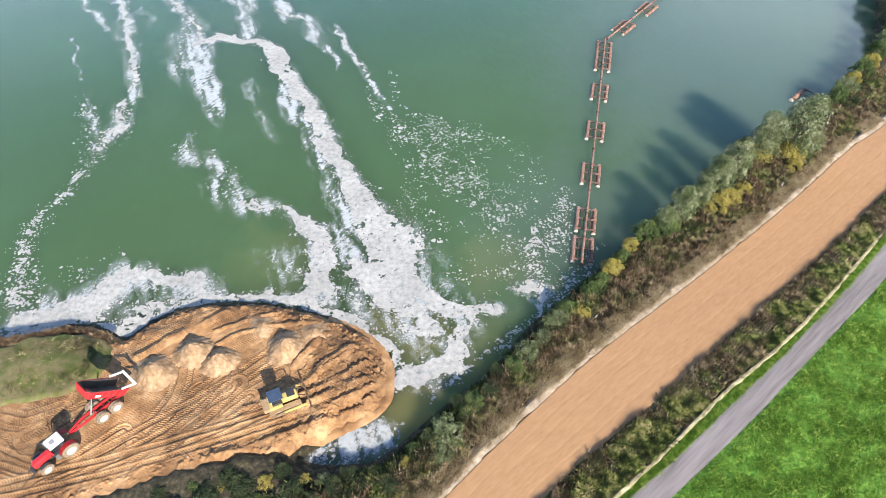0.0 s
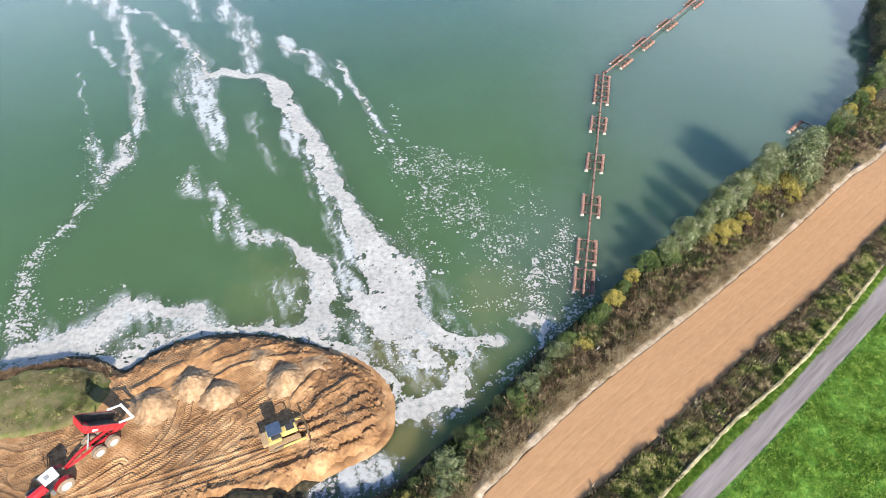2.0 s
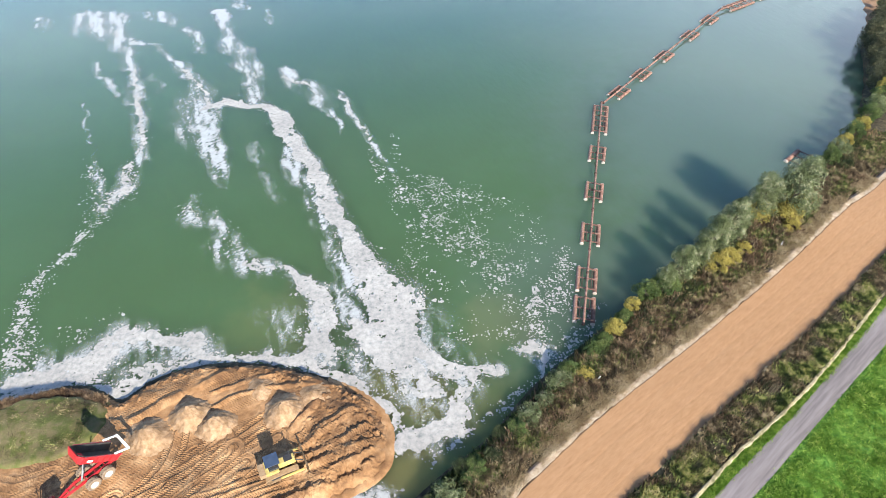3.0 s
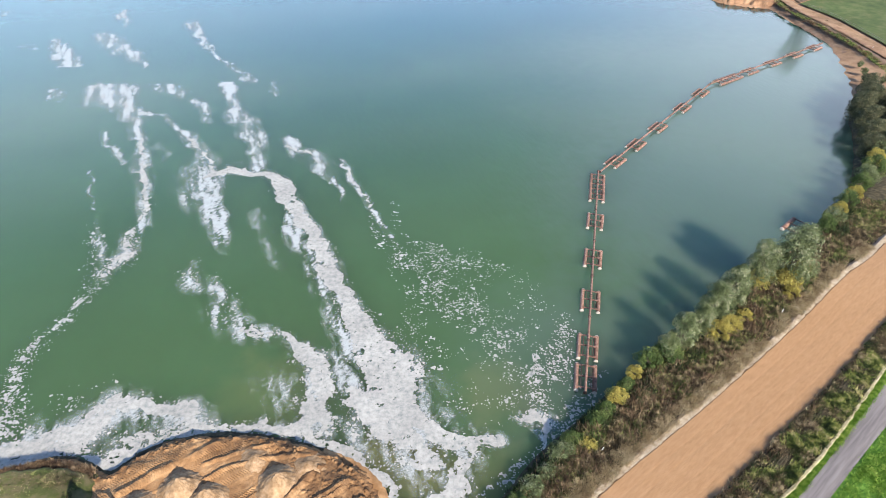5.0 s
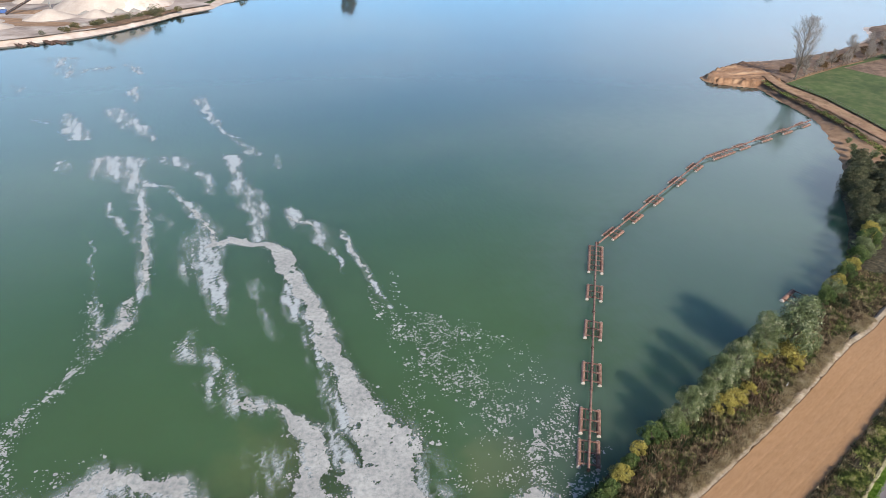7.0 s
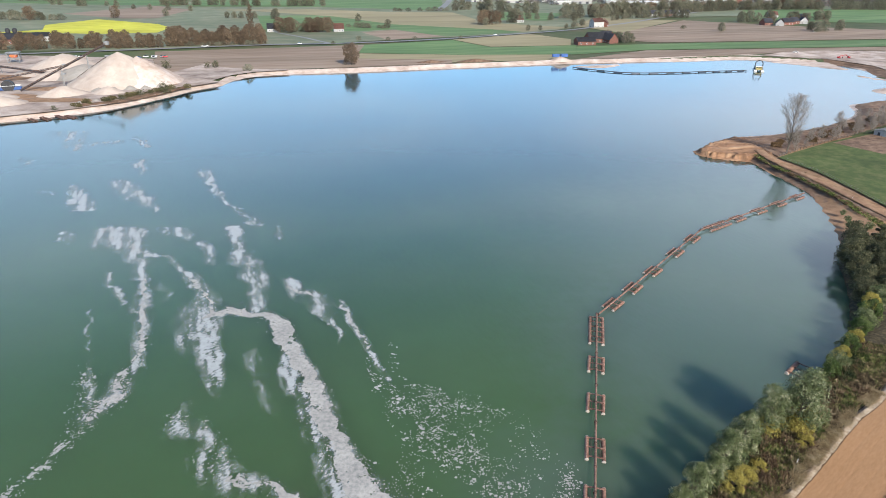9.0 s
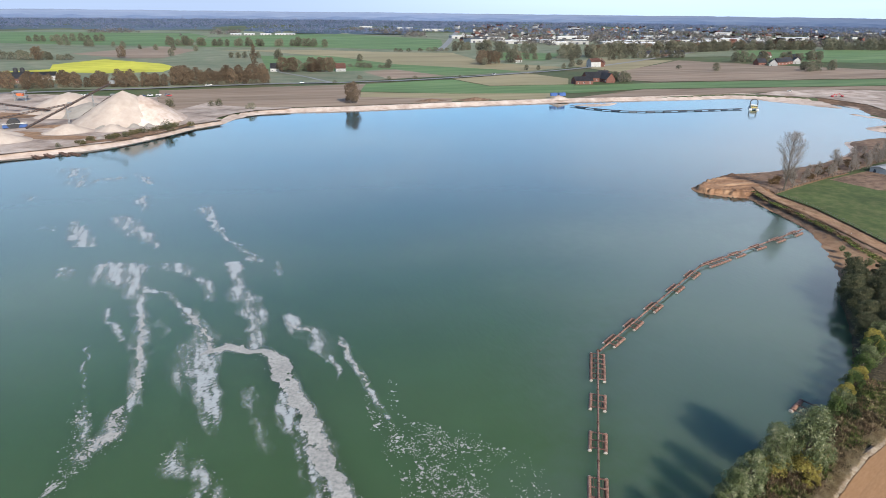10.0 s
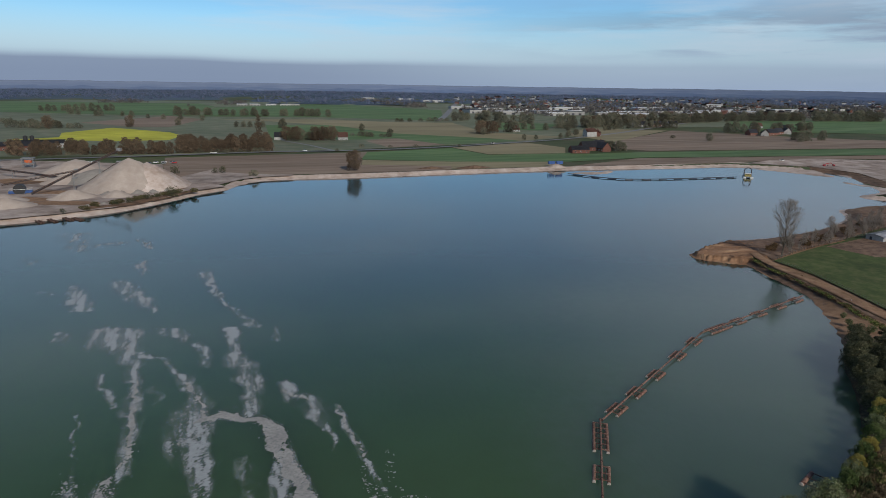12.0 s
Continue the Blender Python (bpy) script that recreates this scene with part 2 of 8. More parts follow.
M = {
    "water": water_mat(),
    # brown soil, its tones also lowered for the shade between bank plants
    "soil": mat("shade_dark_soil", [(0.016, 0.014, 0.008), (0.045, 0.038, 0.02), (0.12, 0.09, 0.052)], 1.6, 0.95, 0.06, 4, big=0.12, bigmix=0.4),
    "land": mat("far_land", [(0.045, 0.075, 0.025), (0.075, 0.095, 0.035), (0.12, 0.10, 0.055)], 0.02, 0.95, big=0.004, bigmix=0.3),
    "sand": sand_mat(),
    "haul": mat("rolled_sand_road", [(0.225, 0.118, 0.052), (0.29, 0.158, 0.073), (0.335, 0.187, 0.092), (0.38, 0.22, 0.114)], 2.6, 0.9, 0.018, 9, big=0.07, bigmix=0.1, stretch=(0.3, 1.3, 1), turn=40, detail=12, spread=(0.12, 0.88)),
    "tarmac": mat("worn_tarmac", [(0.13, 0.110, 0.104), (0.19, 0.162, 0.154), (0.24, 0.208, 0.197)], 0.9, 0.85, 0.01, 14, big=0.2, bigmix=0.2, stretch=(0.12, 1.6, 1), turn=40),
    "meadow": mat("mown_meadow", [(0.035, 0.10, 0.008), (0.085, 0.19, 0.018), (0.20, 0.31, 0.045)], 1.5, 0.9, 0.3, 3, big=0.05, bigmix=0.15, detail=10, spread=(0.28, 0.7)),
    "pale": mat("pale_gravel_edge", [(0.26, 0.18, 0.105), (0.43, 0.325, 0.215), (0.55, 0.45, 0.33)], 1.8, 0.95, 0.06, 7, big=0.35, bigmix=0.35, spread=(0.3, 0.7)),
    "beach": mat("dry_washed_sand", [(0.38, 0.28, 0.22), (0.53, 0.42, 0.35), (0.66, 0.56, 0.49)], 0.12, 0.95, 0.3, 0.4, big=0.012, bigmix=0.3),
    "track": mat("dirt_track", [(0.20, 0.11, 0.06), (0.28, 0.165, 0.092), (0.35, 0.22, 0.13)], 0.3, 0.95, 0.05, 2, big=0.05, bigmix=0.3),
    "grass_old": mat("rough_pale_grass", [(0.06, 0.064, 0.017), (0.088, 0.098, 0.024), (0.15, 0.12, 0.058), (0.095, 0.10, 0.023)], 0.4, 0.95, 0.1, 5, big=0.16, bigmix=0.35, spread=(0.3, 0.68)),
}


# ---- meshes ----
def obj(name, verts, faces, material, parent=None, smooth=False, label=""):
    me = bpy.data.meshes.new(name)
    me.from_pydata([tuple(v) for v in verts] if not isinstance(verts, np.ndarray) else verts.tolist(), [], faces if not isinstance(faces, np.ndarray) else faces.tolist())
    me.materials.append(material)
    if smooth:
        me.polygons.foreach_set("use_smooth", np.ones(len(me.polygons), dtype=bool))
    ob = new(name, me)
    ob.parent = parent
    if label:
        tagged(ob, label)
    return ob


def part(name, bm, material, parent, label="", smooth=False):
    me = bpy.data.meshes.new(name)
    if smooth:
        for f in bm.faces:
            f.smooth = True
    bm.to_mesh(me)
    bm.free()
    me.materials.append(material)
    ob = new(name, me)
    ob.parent = parent
    if label:
        tagged(ob, label)
    return ob


def thing(name, m, label, category, group="", kind=""):
    ob = new(name)
    ob.empty_display_size = 0.3
    ob.matrix_basis = m
    return tagged(ob, label, category, group, kind)


TAB = np.random.RandomState(7).rand(64, 256, 256)


def vnoise(x, y, k=0):
    xi, yi = np.floor(x).astype(int), np.floor(y).astype(int)
    fx, fy = x - xi, y - yi
    fx, fy = fx * fx * (3 - 2 * fx), fy * fy * (3 - 2 * fy)
    t = TAB[k % 64]
    a, b = t[xi % 256, yi % 256], t[(xi + 1) % 256, yi % 256]
    c, d = t[xi % 256, (yi + 1) % 256], t[(xi + 1) % 256, (yi + 1) % 256]
    return (a + (b - a) * fx) + ((c + (d - c) * fx) - (a + (b - a) * fx)) * fy


def fbm(x, y, octaves=4, k=0, gain=0.5):
    s, a, n = 0.0, 1.0, 0.0
    for i in range(octaves):
        s = s + a * vnoise(x * 2 ** i + 17.3 * i, y * 2 ** i - 9.1 * i, k + i)
        n, a = n + a, a * gain
    return s / n


def smooth01(x, a, b):
    t = np.clip((x - a) / (b - a), 0, 1)
    return t * t * (3 - 2 * t)


def curve(points, step):
    """A smooth line through control points (2 or 3 numbers each), sampled about every step metres."""
    p = np.array(points, float)
    p = np.vstack([2 * p[0] - p[1], p, 2 * p[-1] - p[-2]])
    out = []
    for i in range(1, len(p) - 2):
        n = max(1, int(np.linalg.norm(p[i + 1][:2] - p[i][:2]) / step))
        for j in range(n):
            t = j / n
            out.append(0.5 * (2 * p[i] + (p[i + 1] - p[i - 1]) * t + (2 * p[i - 1] - 5 * p[i] + 4 * p[i + 1] - p[i + 2]) * t * t + (3 * p[i] - p[i - 1] - 3 * p[i + 1] + p[i + 2]) * t ** 3))
    out.append(p[-2])
    return np.array(out)


def line_dist(x, y, poly, closed=False):
    """Distance to a polyline; with a third column also that column at the nearest point."""
    best, val = np.full(x.shape, 1e9), np.zeros(x.shape)
    seg = list(zip(poly[:-1], poly[1:])) + ([(poly[-1], poly[0])] if closed else [])
    for a, b in seg:
        dx, dy = b[0] - a[0], b[1] - a[1]
        t = np.clip(((x - a[0]) * dx + (y - a[1]) * dy) / (dx * dx + dy * dy + 1e-9), 0, 1)
        d = np.hypot(x - a[0] - t * dx, y - a[1] - t * dy)
        near = d < best
        best = np.where(near, d, best)
        if len(a) > 2:
            val = np.where(near, a[2] + (b[2] - a[2]) * t, val)
    return best, val


def inside(x, y, poly):
    c = np.zeros(x.shape, bool)
    for a, b in zip(poly, np.roll(poly, -1, 0)):
        if a[1] != b[1]:
            c ^= ((a[1] > y) != (b[1] > y)) & (x < (b[0] - a[0]) * (y - a[1]) / (b[1] - a[1]) + a[0])
    return c


def signed(x, y, poly):
    """Distance to a closed outline, positive outside."""
    d, _ = line_dist(x, y, poly, True)
    return np.where(inside(x, y, poly), -d, d)


def grid_faces(nx, ny, keep=None):
    i, j = np.meshgrid(np.arange(nx - 1), np.arange(ny - 1), indexing="ij")
    a = (i * ny + j).ravel()
    f = np.stack([a, a + ny, a + ny + 1, a + 1], 1)
    return f if keep is None else f[keep.ravel()]


def height_sheet(name, xs, ys, height, material, keep=None, smooth=True):
    X, Y = np.meshgrid(xs, ys, indexing="ij")
    Z = height(X, Y)
    f = grid_faces(len(xs), len(ys), None if keep is None else keep(X, Y)[:-1, :-1])
    v = np.stack([X.ravel(), Y.ravel(), Z.ravel()], 1)
    used = np.unique(f)
    back = np.full(len(v), -1)
    back[used] = np.arange(len(used))
    return obj(name, v[used], back[f], material, smooth=smooth)


def strip(name, left, right, z, material, step=1.0, across=8, relief=None, wobble=0.15):
    """A band of ground between two lines, with uneven edges."""
    l, r = curve(left, step), curve(right, step)
    n = max(len(l), len(r))
    t = np.linspace(0, 1, n)
    l, r = (np.stack([np.interp(t, np.linspace(0, 1, len(q)), q[:, k]) for k in (0, 1)], 1) for q in (l, r))
    s = np.linspace(0, 1, across + 1)[None, :, None]
    P = l[:, None] * (1 - s) + r[:, None] * s
    ex = (fbm(P[..., 0] * 0.8, P[..., 1] * 0.8, 3, 3) - 0.5) * 2 * wobble
    way = (r - l) / np.linalg.norm(r - l, axis=1)[:, None]
    P = P + way[:, None] * (ex * (2 * np.abs(s[..., 0] - 0.5)) ** 3)[..., None]
    Z = np.full(P.shape[:2], float(z))
    if relief:
        Z = Z + relief(P[..., 0], P[..., 1], np.broadcast_to(s[..., 0], Z.shape))
    v = np.concatenate([P, Z[..., None]], 2).reshape(-1, 3)
    return obj(name, v, grid_faces(n, across + 1)[:, ::-1], material, smooth=True)


# ---- the lake's outline ----
SPIT_SHORE = [(-120, 52), (-80, 46), (-61, 47.4), (-52, 50.1), (-47, 49.1), (-43.7, 47.7), (-41, 50.8), (-36.8, 52.9), (-30.5, 54.1), (-23, 53.3), (-16.2, 51.5), (-11, 49.2), (-7.7, 46), (-6.4, 42.6), (-6.5, 38.8), (-8.5, 36.1), (-12, 34.2), (-15.2, 32.3), (-17.5, 30.4)]
BANK_SHORE = [(-15, 29.6), (-12, 29.5), (-8.1, 29.8), (-5.4, 31.6), (-2.4, 34.5), (1.6, 38.1), (6.2, 41.8), (9.9, 46.2), (13.4, 50.4), (18.5, 54.9), (23.3, 59.2), (29.6, 65), (39.7, 73.2), (50.5, 83.8), (63, 94), (73.6, 101.5), (85, 112), (93, 121), (100, 132.5), (106.7, 145.6), (110.5, 155), (117.5, 166.6), (123, 178), (130, 198), (134.6, 215), (134.2, 228), (132.8, 247), (131.5, 259)]
CAPE_SHORE = [(117.5, 265.5), (114.5, 272.5), (130, 291), (142, 300), (179, 313), (202, 327), (230, 350), (242, 366), (253, 388), (286, 399), (320, 410), (296, 431), (302, 443), (328, 462), (340, 500), (352, 548)]
FAR_SHORE = [(338, 580), (305, 592), (274, 598), (220, 582), (165, 572), (106, 556), (8, 523), (-73, 493), (-124, 479), (-144, 460), (-150, 429), (-163, 410), (-171, 385), (-188, 348), (-208, 329), (-228, 314), (-300, 270), (-300, 120), (-200, 70)]
LAKE = np.vstack([curve(SPIT_SHORE, 1.5), curve(BANK_SHORE, 2.0), curve(CAPE_SHORE, 5.0), curve(FAR_SHORE, 8.0)])
SPIT_BACK = [(-17.5, 30.4), (-20, 29.7), (-28.3, 28.3), (-37.1, 25.3), (-48, 21), (-60, 14), (-85, 6)]
SPIT = np.vstack([curve(SPIT_SHORE[1:], 1.0), curve(SPIT_BACK, 2.0)])


def axis(*runs):
    out = []
    for a, b, s in runs:
        out.extend(np.arange(a, b, s))
    return np.array(out)


def lake_distance(X, Y):
    D = np.full(X.shape, 400.0)
    near = (X > -420) & (X < 560) & (Y > -60) & (Y < 760)
    D[near] = signed(X[near], Y[near], LAKE)
    return D


def ground_height(X, Y):
    d = lake_distance(X, Y)
    far = smooth01(Y, 230, 330)
    wide = 3.5 + 9 * np.maximum(far, smooth01(Y, 168, 184) * (X > 100))
    h = -1.2 + 1.2 * smooth01(d, -2.5, 0.0) + 1.9 * smooth01(d, -0.2, wide) + 0.1
    rough = (fbm(X * 0.5, Y * 0.5, 3, 5) - 0.5) * 0.7 * smooth01(d, 0, 2) * (1 - smooth01(d, 9, 12)) * (1 - far)
    h = h + rough
    return h - 1.0 * (inside(X, Y, SPIT) & (signed(X, Y, SPIT) < -1.0))


gx = axis((-4900, -900, 500), (-900, -330, 40), (-330, -70, 5), (-70, 100, 0.75), (100, 340, 3), (340, 900, 35), (900, 4901, 500))
gy = axis((-4900, -300, 575), (-300, 0, 20), (0, 130, 0.75), (130, 420, 3), (420, 660, 2.5), (660, 1500, 60), (1500, 4901, 400))
ground = tagged(height_sheet("ground", gx, gy, ground_height, M["soil"]), "brown soil and weedy ground round the lake", "ground", kind="structure")
ground.data.materials.append(M["land"])
pc = np.empty(len(ground.data.polygons) * 3)
ground.data.polygons.foreach_get("center", pc)
pc = pc.reshape(-1, 3)
ground.data.materials.append(M["beach"])
kind = ((pc[:, 1] > 400) | (np.abs(pc[:, 0]) > 200) | (pc[:, 1] < -10)).astype(np.int32)
kind[(lake_distance(pc[:, 0], pc[:, 1]) < 9) & ((pc[:, 1] > 300) | (pc[:, 0] < -140))] = 2
ground.data.materials.append(M["sand"])
kind[(signed(pc[:, 0], pc[:, 1], SPIT) < 2.5) & (pc[:, 0] > -16) & (pc[:, 0] < 0) & (pc[:, 1] > 32)] = 3
ground.data.materials.append(M["track"])
kind[(pc[:, 0] > 100) & (pc[:, 1] > 168) & (pc[:, 1] < 300) & (pc[:, 0] < 200)] = 4
ground.data.polygons.foreach_set("material_index", kind)

wx, wy = axis((-330, 441, 11)), axis((20, 661, 10))
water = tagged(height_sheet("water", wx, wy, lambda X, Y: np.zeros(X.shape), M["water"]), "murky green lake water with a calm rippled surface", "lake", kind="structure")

M["straw_strip"] = mat("dry_straw_strip", [(0.16, 0.15, 0.07), (0.33, 0.28, 0.16), (0.46, 0.4, 0.26)], 1.1, 0.95, 0.05, 7, big=0.4, bigmix=0.3)

def shift(line, d):
    q = np.array(line, float)
    w = np.gradient(q, axis=0)
    w /= np.linalg.norm(w, axis=1)[:, None]
    return q + np.stack([w[:, 1], -w[:, 0]], 1) * d


# ---- sand spit ----
MOUNDS = [(-24.0, 51.0, 2.5, 0.8), (-33.5, 51.0, 3.0, 0.8), (-39.5, 47.5, 2.2, 1.0), (-13.0, 45.5, 3.2, 0.7), (-18.0, 49.5, 2.6, 0.9), (-10.5, 40.0, 3.0, 0.5), (-15.2, 33.8, 2.4, 0.7), (-19.0, 32.3, 2.2, 0.7), (-10.8, 36.2, 2.0, 0.5)]
# wheel tracks: most sweep out of the turning place and fan out over the spit
SWEEPS = [
    [(-42.2, 25.6), (-36.2, 29.9), (-31.0, 35.6), (-26.0, 40.8), (-22.9, 43.8)],
    [(-39.4, 25.6), (-33.1, 30.9), (-26.7, 36.8), (-20.9, 41.4)],
    [(-36.2, 25.6), (-30.5, 29.9), (-24.2, 34.6), (-19.5, 36.2)],
    [(-33.9, 25.6), (-27.8, 29.0), (-21.2, 32.0), (-13.3, 35.7)],
    [(-41.2, 28.0), (-36.9, 31.9), (-33.7, 37.9), (-33.7, 42.0)],
    [(-39.4, 28.0), (-34.4, 31.9), (-30.9, 39.0)],
    [(-45.9, 25.6), (-39.9, 29.4), (-34.2, 34.6), (-29.4, 39.6), (-27.8, 41.4)],
]
TURNS = [
    [(-62, 33), (-52.0, 29.9), (-48.6, 28.7), (-45.0, 28.0), (-41.7, 30.4), (-38.7, 33.0)],
    [(-62, 36), (-52.9, 31.7), (-50.1, 29.9), (-46.7, 29.7)],
    [(-60, 35.4), (-54.4, 35.1), (-51.2, 34.5), (-47.4, 36.2)],
    [(-60, 24), (-50.0, 25.6), (-43.9, 27.5), (-38.2, 31.4)],
    [(-30.7, 25.6), (-24.8, 28.5), (-21.3, 29.9)],
    [(-60, 30), (-51.1, 28.0), (-46.4, 26.8), (-41.9, 28.5), (-36.9, 31.9)],
    [(-50.3, 32.4), (-47.5, 34.0), (-44.8, 36.2)],
]
TRACKS = SWEEPS + TURNS
for _k in range(9):
    _a = (random.uniform(-56, -36), 0)
    _a = (_a[0], 20 + (_a[0] + 60) * 0.22 + 4 * random.random())
    _b = (random.uniform(-32, -14), 0)
    _b = (_b[0], random.uniform(33, 41))
    _m = ((_a[0] + _b[0]) / 2 + random.uniform(-1, 1), (_a[1] + _b[1]) / 2 - random.uniform(0.5, 2.0))
    TRACKS.append([_a, _m, _b])
# windrows left by the dozer's blade: height, half width, line
WINDROWS = [
    (0.55, 0.42, [(-19.5, 42.6), (-17.7, 45.1), (-15.8, 47.7)]),
    (0.50, 0.40, [(-19.1, 35.7), (-14.7, 38.5), (-9.7, 40.8), (-7.9, 41.4)]),
    (0.60, 0.45, [(-27, 29.9), (-18.9, 33.0), (-14.3, 35.1), (-10.9, 36.5), (-8.0, 39.1)]),
    (0.45, 0.34, [(-17.8, 38.5), (-13.4, 40.8), (-9.9, 43.2)]),
    (0.50, 0.36, [(-15.9, 36.2), (-11.6, 38.5), (-8.6, 40.2)]),
    (0.50, 0.40, [(-17.1, 40.8), (-14.3, 43.9), (-11.7, 45.8)]),
    (0.60, 0.55, [(-40.7, 43.8), (-37.6, 46.0), (-33.4, 49.0), (-30.0, 51.4)]),
    (0.35, 0.30, [(-31, 48), (-27, 50), (-22, 51.2)]),
    (0.40, 0.30, [(-24.5, 36.5), (-20, 38.6), (-15.5, 42.3), (-12.4, 44.6)]),
    (0.35, 0.28, [(-30.5, 45.6), (-27.2, 47.6), (-21, 49.4), (-15, 49.6)]),
]


def with_length(line):
    d = np.concatenate([[0], np.cumsum(np.hypot(*np.diff(line, axis=0).T))])
    return np.column_stack([line, d])


TRACK_LINES = [with_length(curve(t, 1.5)) for t in TRACKS]


WINDROW_LINES = [(h * 0.95, w * 1.0, curve(l, 1.2)) for h, w, l in WINDROWS]


def windrows(X, Y):
    """Ridges of damp clods, broken along their length."""
    out = np.zeros(X.shape)
    wx, wy = (fbm(X * 0.3, Y * 0.3, 4, 33) - 0.5) * 0.9, (fbm(X * 0.3, Y * 0.3, 4, 37) - 0.5) * 0.9
    broken = smooth01(fbm(X * 0.35, Y * 0.35, 3, 39), 0.3, 0.5)
    for h, w, line in WINDROW_LINES:
        d, _ = line_dist(X + wx, Y + wy, line)
        out = np.maximum(out, h * np.clip(1 - d / (w * 1.7), 0, 1) * (0.25 + 0.75 * broken))
    return out


def sand_height(X, Y):
    s = -signed(X, Y, SPIT)
    edge = s + (fbm(X * 0.55, Y * 0.55, 4, 11, 0.65) - 0.5) * 2.0
    back = smooth01(X + Y * 0.2, -14.0, -24.0) * smooth01(31 - (X + 17) * 0.27 - Y, -1.5, 1.5)
    # an even slumping flank up to a crisp broken rim
    slope = 0.95 - 0.5 * smooth01(X - 0.5 * (Y - 40), -17, -11)
    h = np.clip(-0.15 + edge * slope, -1.0, 1.4) + 0.35 * smooth01(edge, 2.2, 5.5)
    h = h * (1 - back) + back * (1.9 * smooth01(s, -1.2, 0.3))
    inner = smooth01(s, 0.3, 2.2)
    for x, y, r, top in MOUNDS:
        d = np.hypot(X - x, Y - y) + (fbm(X * 0.8, Y * 0.8, 3, 8) - 0.5) * 1.0
        h = h + top * 0.6 * np.exp(-(d / r * 1.5) ** 2)
    groove = np.zeros(X.shape)
    for k, line in enumerate(TRACK_LINES):
        lo, hi = line[:, :2].min(0) - 3, line[:, :2].max(0) + 3
        box = (X > lo[0]) & (X < hi[0]) & (Y > lo[1]) & (Y < hi[1])
        d, along = line_dist(X[box], Y[box], line)
        deep = (0.06, 0.04, 0.085, 0.035, 0.055)[k % 5]
        fade = 0.35 + 0.65 * smooth01(vnoise(along * 0.14, along * 0 + k * 3.7, 17), 0.25, 0.6)
        e = np.abs(d - 0.95)
        bed = 1 - smooth01(e, 0.24, 0.36)
        g = fade * (-deep * bed + deep * 1.1 * np.exp(-((e - 0.46) / 0.12) ** 2))
        groove[box] = np.where(e < 0.9, g + groove[box] * smooth01(e, 0.3, 0.6), groove[box])
    # rows of lug prints pressed all over the flat
    u, v = X * 0.72 + Y * 0.69, -X * 0.69 + Y * 0.72
    v = v + (fbm(u * 0.05, v * 0.1, 2, 14) - 0.5) * 4
    tip = smooth01(X + 0.3 * Y, -12, 0)
    passes = 0.035 * (1 - np.abs(2 * vnoise(u * 0.035, v * 1.7, 16) - 1)) ** 4
    flat = smooth01(edge, 1.8, 2.8)
    h = h + flat * (np.clip(groove, -0.3, 0.2) + passes) + smooth01(s, 0.8, 2) * windrows(X, Y)
    clod = np.maximum(fbm(X * 1.7, Y * 1.7, 4, 9, 0.8) - 0.5, 0)
    rim = np.exp(-((edge - 1.4) / 1.3) ** 2)
    return h + inner * (fbm(X * 0.3, Y * 0.3, 3, 10) - 0.5) * 0.35 + inner * clod * (0.22 + 0.85 * tip + 1.3 * rim)


def lug_prints(X, Y):
    """Metres along the nearest wheel track, skewed into chevrons, and how clear its prints are."""
    u, v = X * 0.72 + Y * 0.69, -X * 0.69 + Y * 0.72
    v = v + (fbm(u * 0.05, v * 0.1, 2, 14) - 0.5) * 4
    way, mask = u + 0.5 * np.abs((v * 0.8) % 1 - 0.5), 0.6 * smooth01(vnoise(u * 0.05, v * 0.55, 15), 0.42, 0.55)
    for k, line in enumerate(TRACK_LINES):
        lo, hi = line[:, :2].min(0) - 2, line[:, :2].max(0) + 2
        box = np.where((X > lo[0]) & (X < hi[0]) & (Y > lo[1]) & (Y < hi[1]))[0]
        d, along = line_dist(X[box], Y[box], line)
        e = np.abs(d - 0.95)
        on = e < 0.42
        way[box[on]] = (along + e * 0.7)[on]
        mask[box[on]] = (0.35 + 0.65 * smooth01(vnoise(along * 0.14, along * 0 + k * 3.7, 17), 0.25, 0.6))[on]
    return way, mask * smooth01(-signed(X, Y, SPIT), 1.5, 3)


sx, sy = axis((-86, -62, 0.8), (-62, -4.5, 0.115)), axis((6, 18, 0.6), (18, 56.5, 0.115))
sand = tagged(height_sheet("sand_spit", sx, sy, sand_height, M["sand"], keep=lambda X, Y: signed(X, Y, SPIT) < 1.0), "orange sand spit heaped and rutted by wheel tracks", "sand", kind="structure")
_co = np.zeros(len(sand.data.vertices) * 3, np.float32)
sand.data.vertices.foreach_get("co", _co)
_co = _co.reshape(-1, 3)
_lx, _ly = _co[:, 0].astype(float), _co[:, 1].astype(float)
_way, _mask = lug_prints(_lx, _ly)
sand.data.attributes.new("lug_way", "FLOAT", "POINT").data.foreach_set("value", _way.astype(np.float32))
sand.data.attributes.new("lug_mask", "FLOAT", "POINT").data.foreach_set("value", _mask.astype(np.float32))
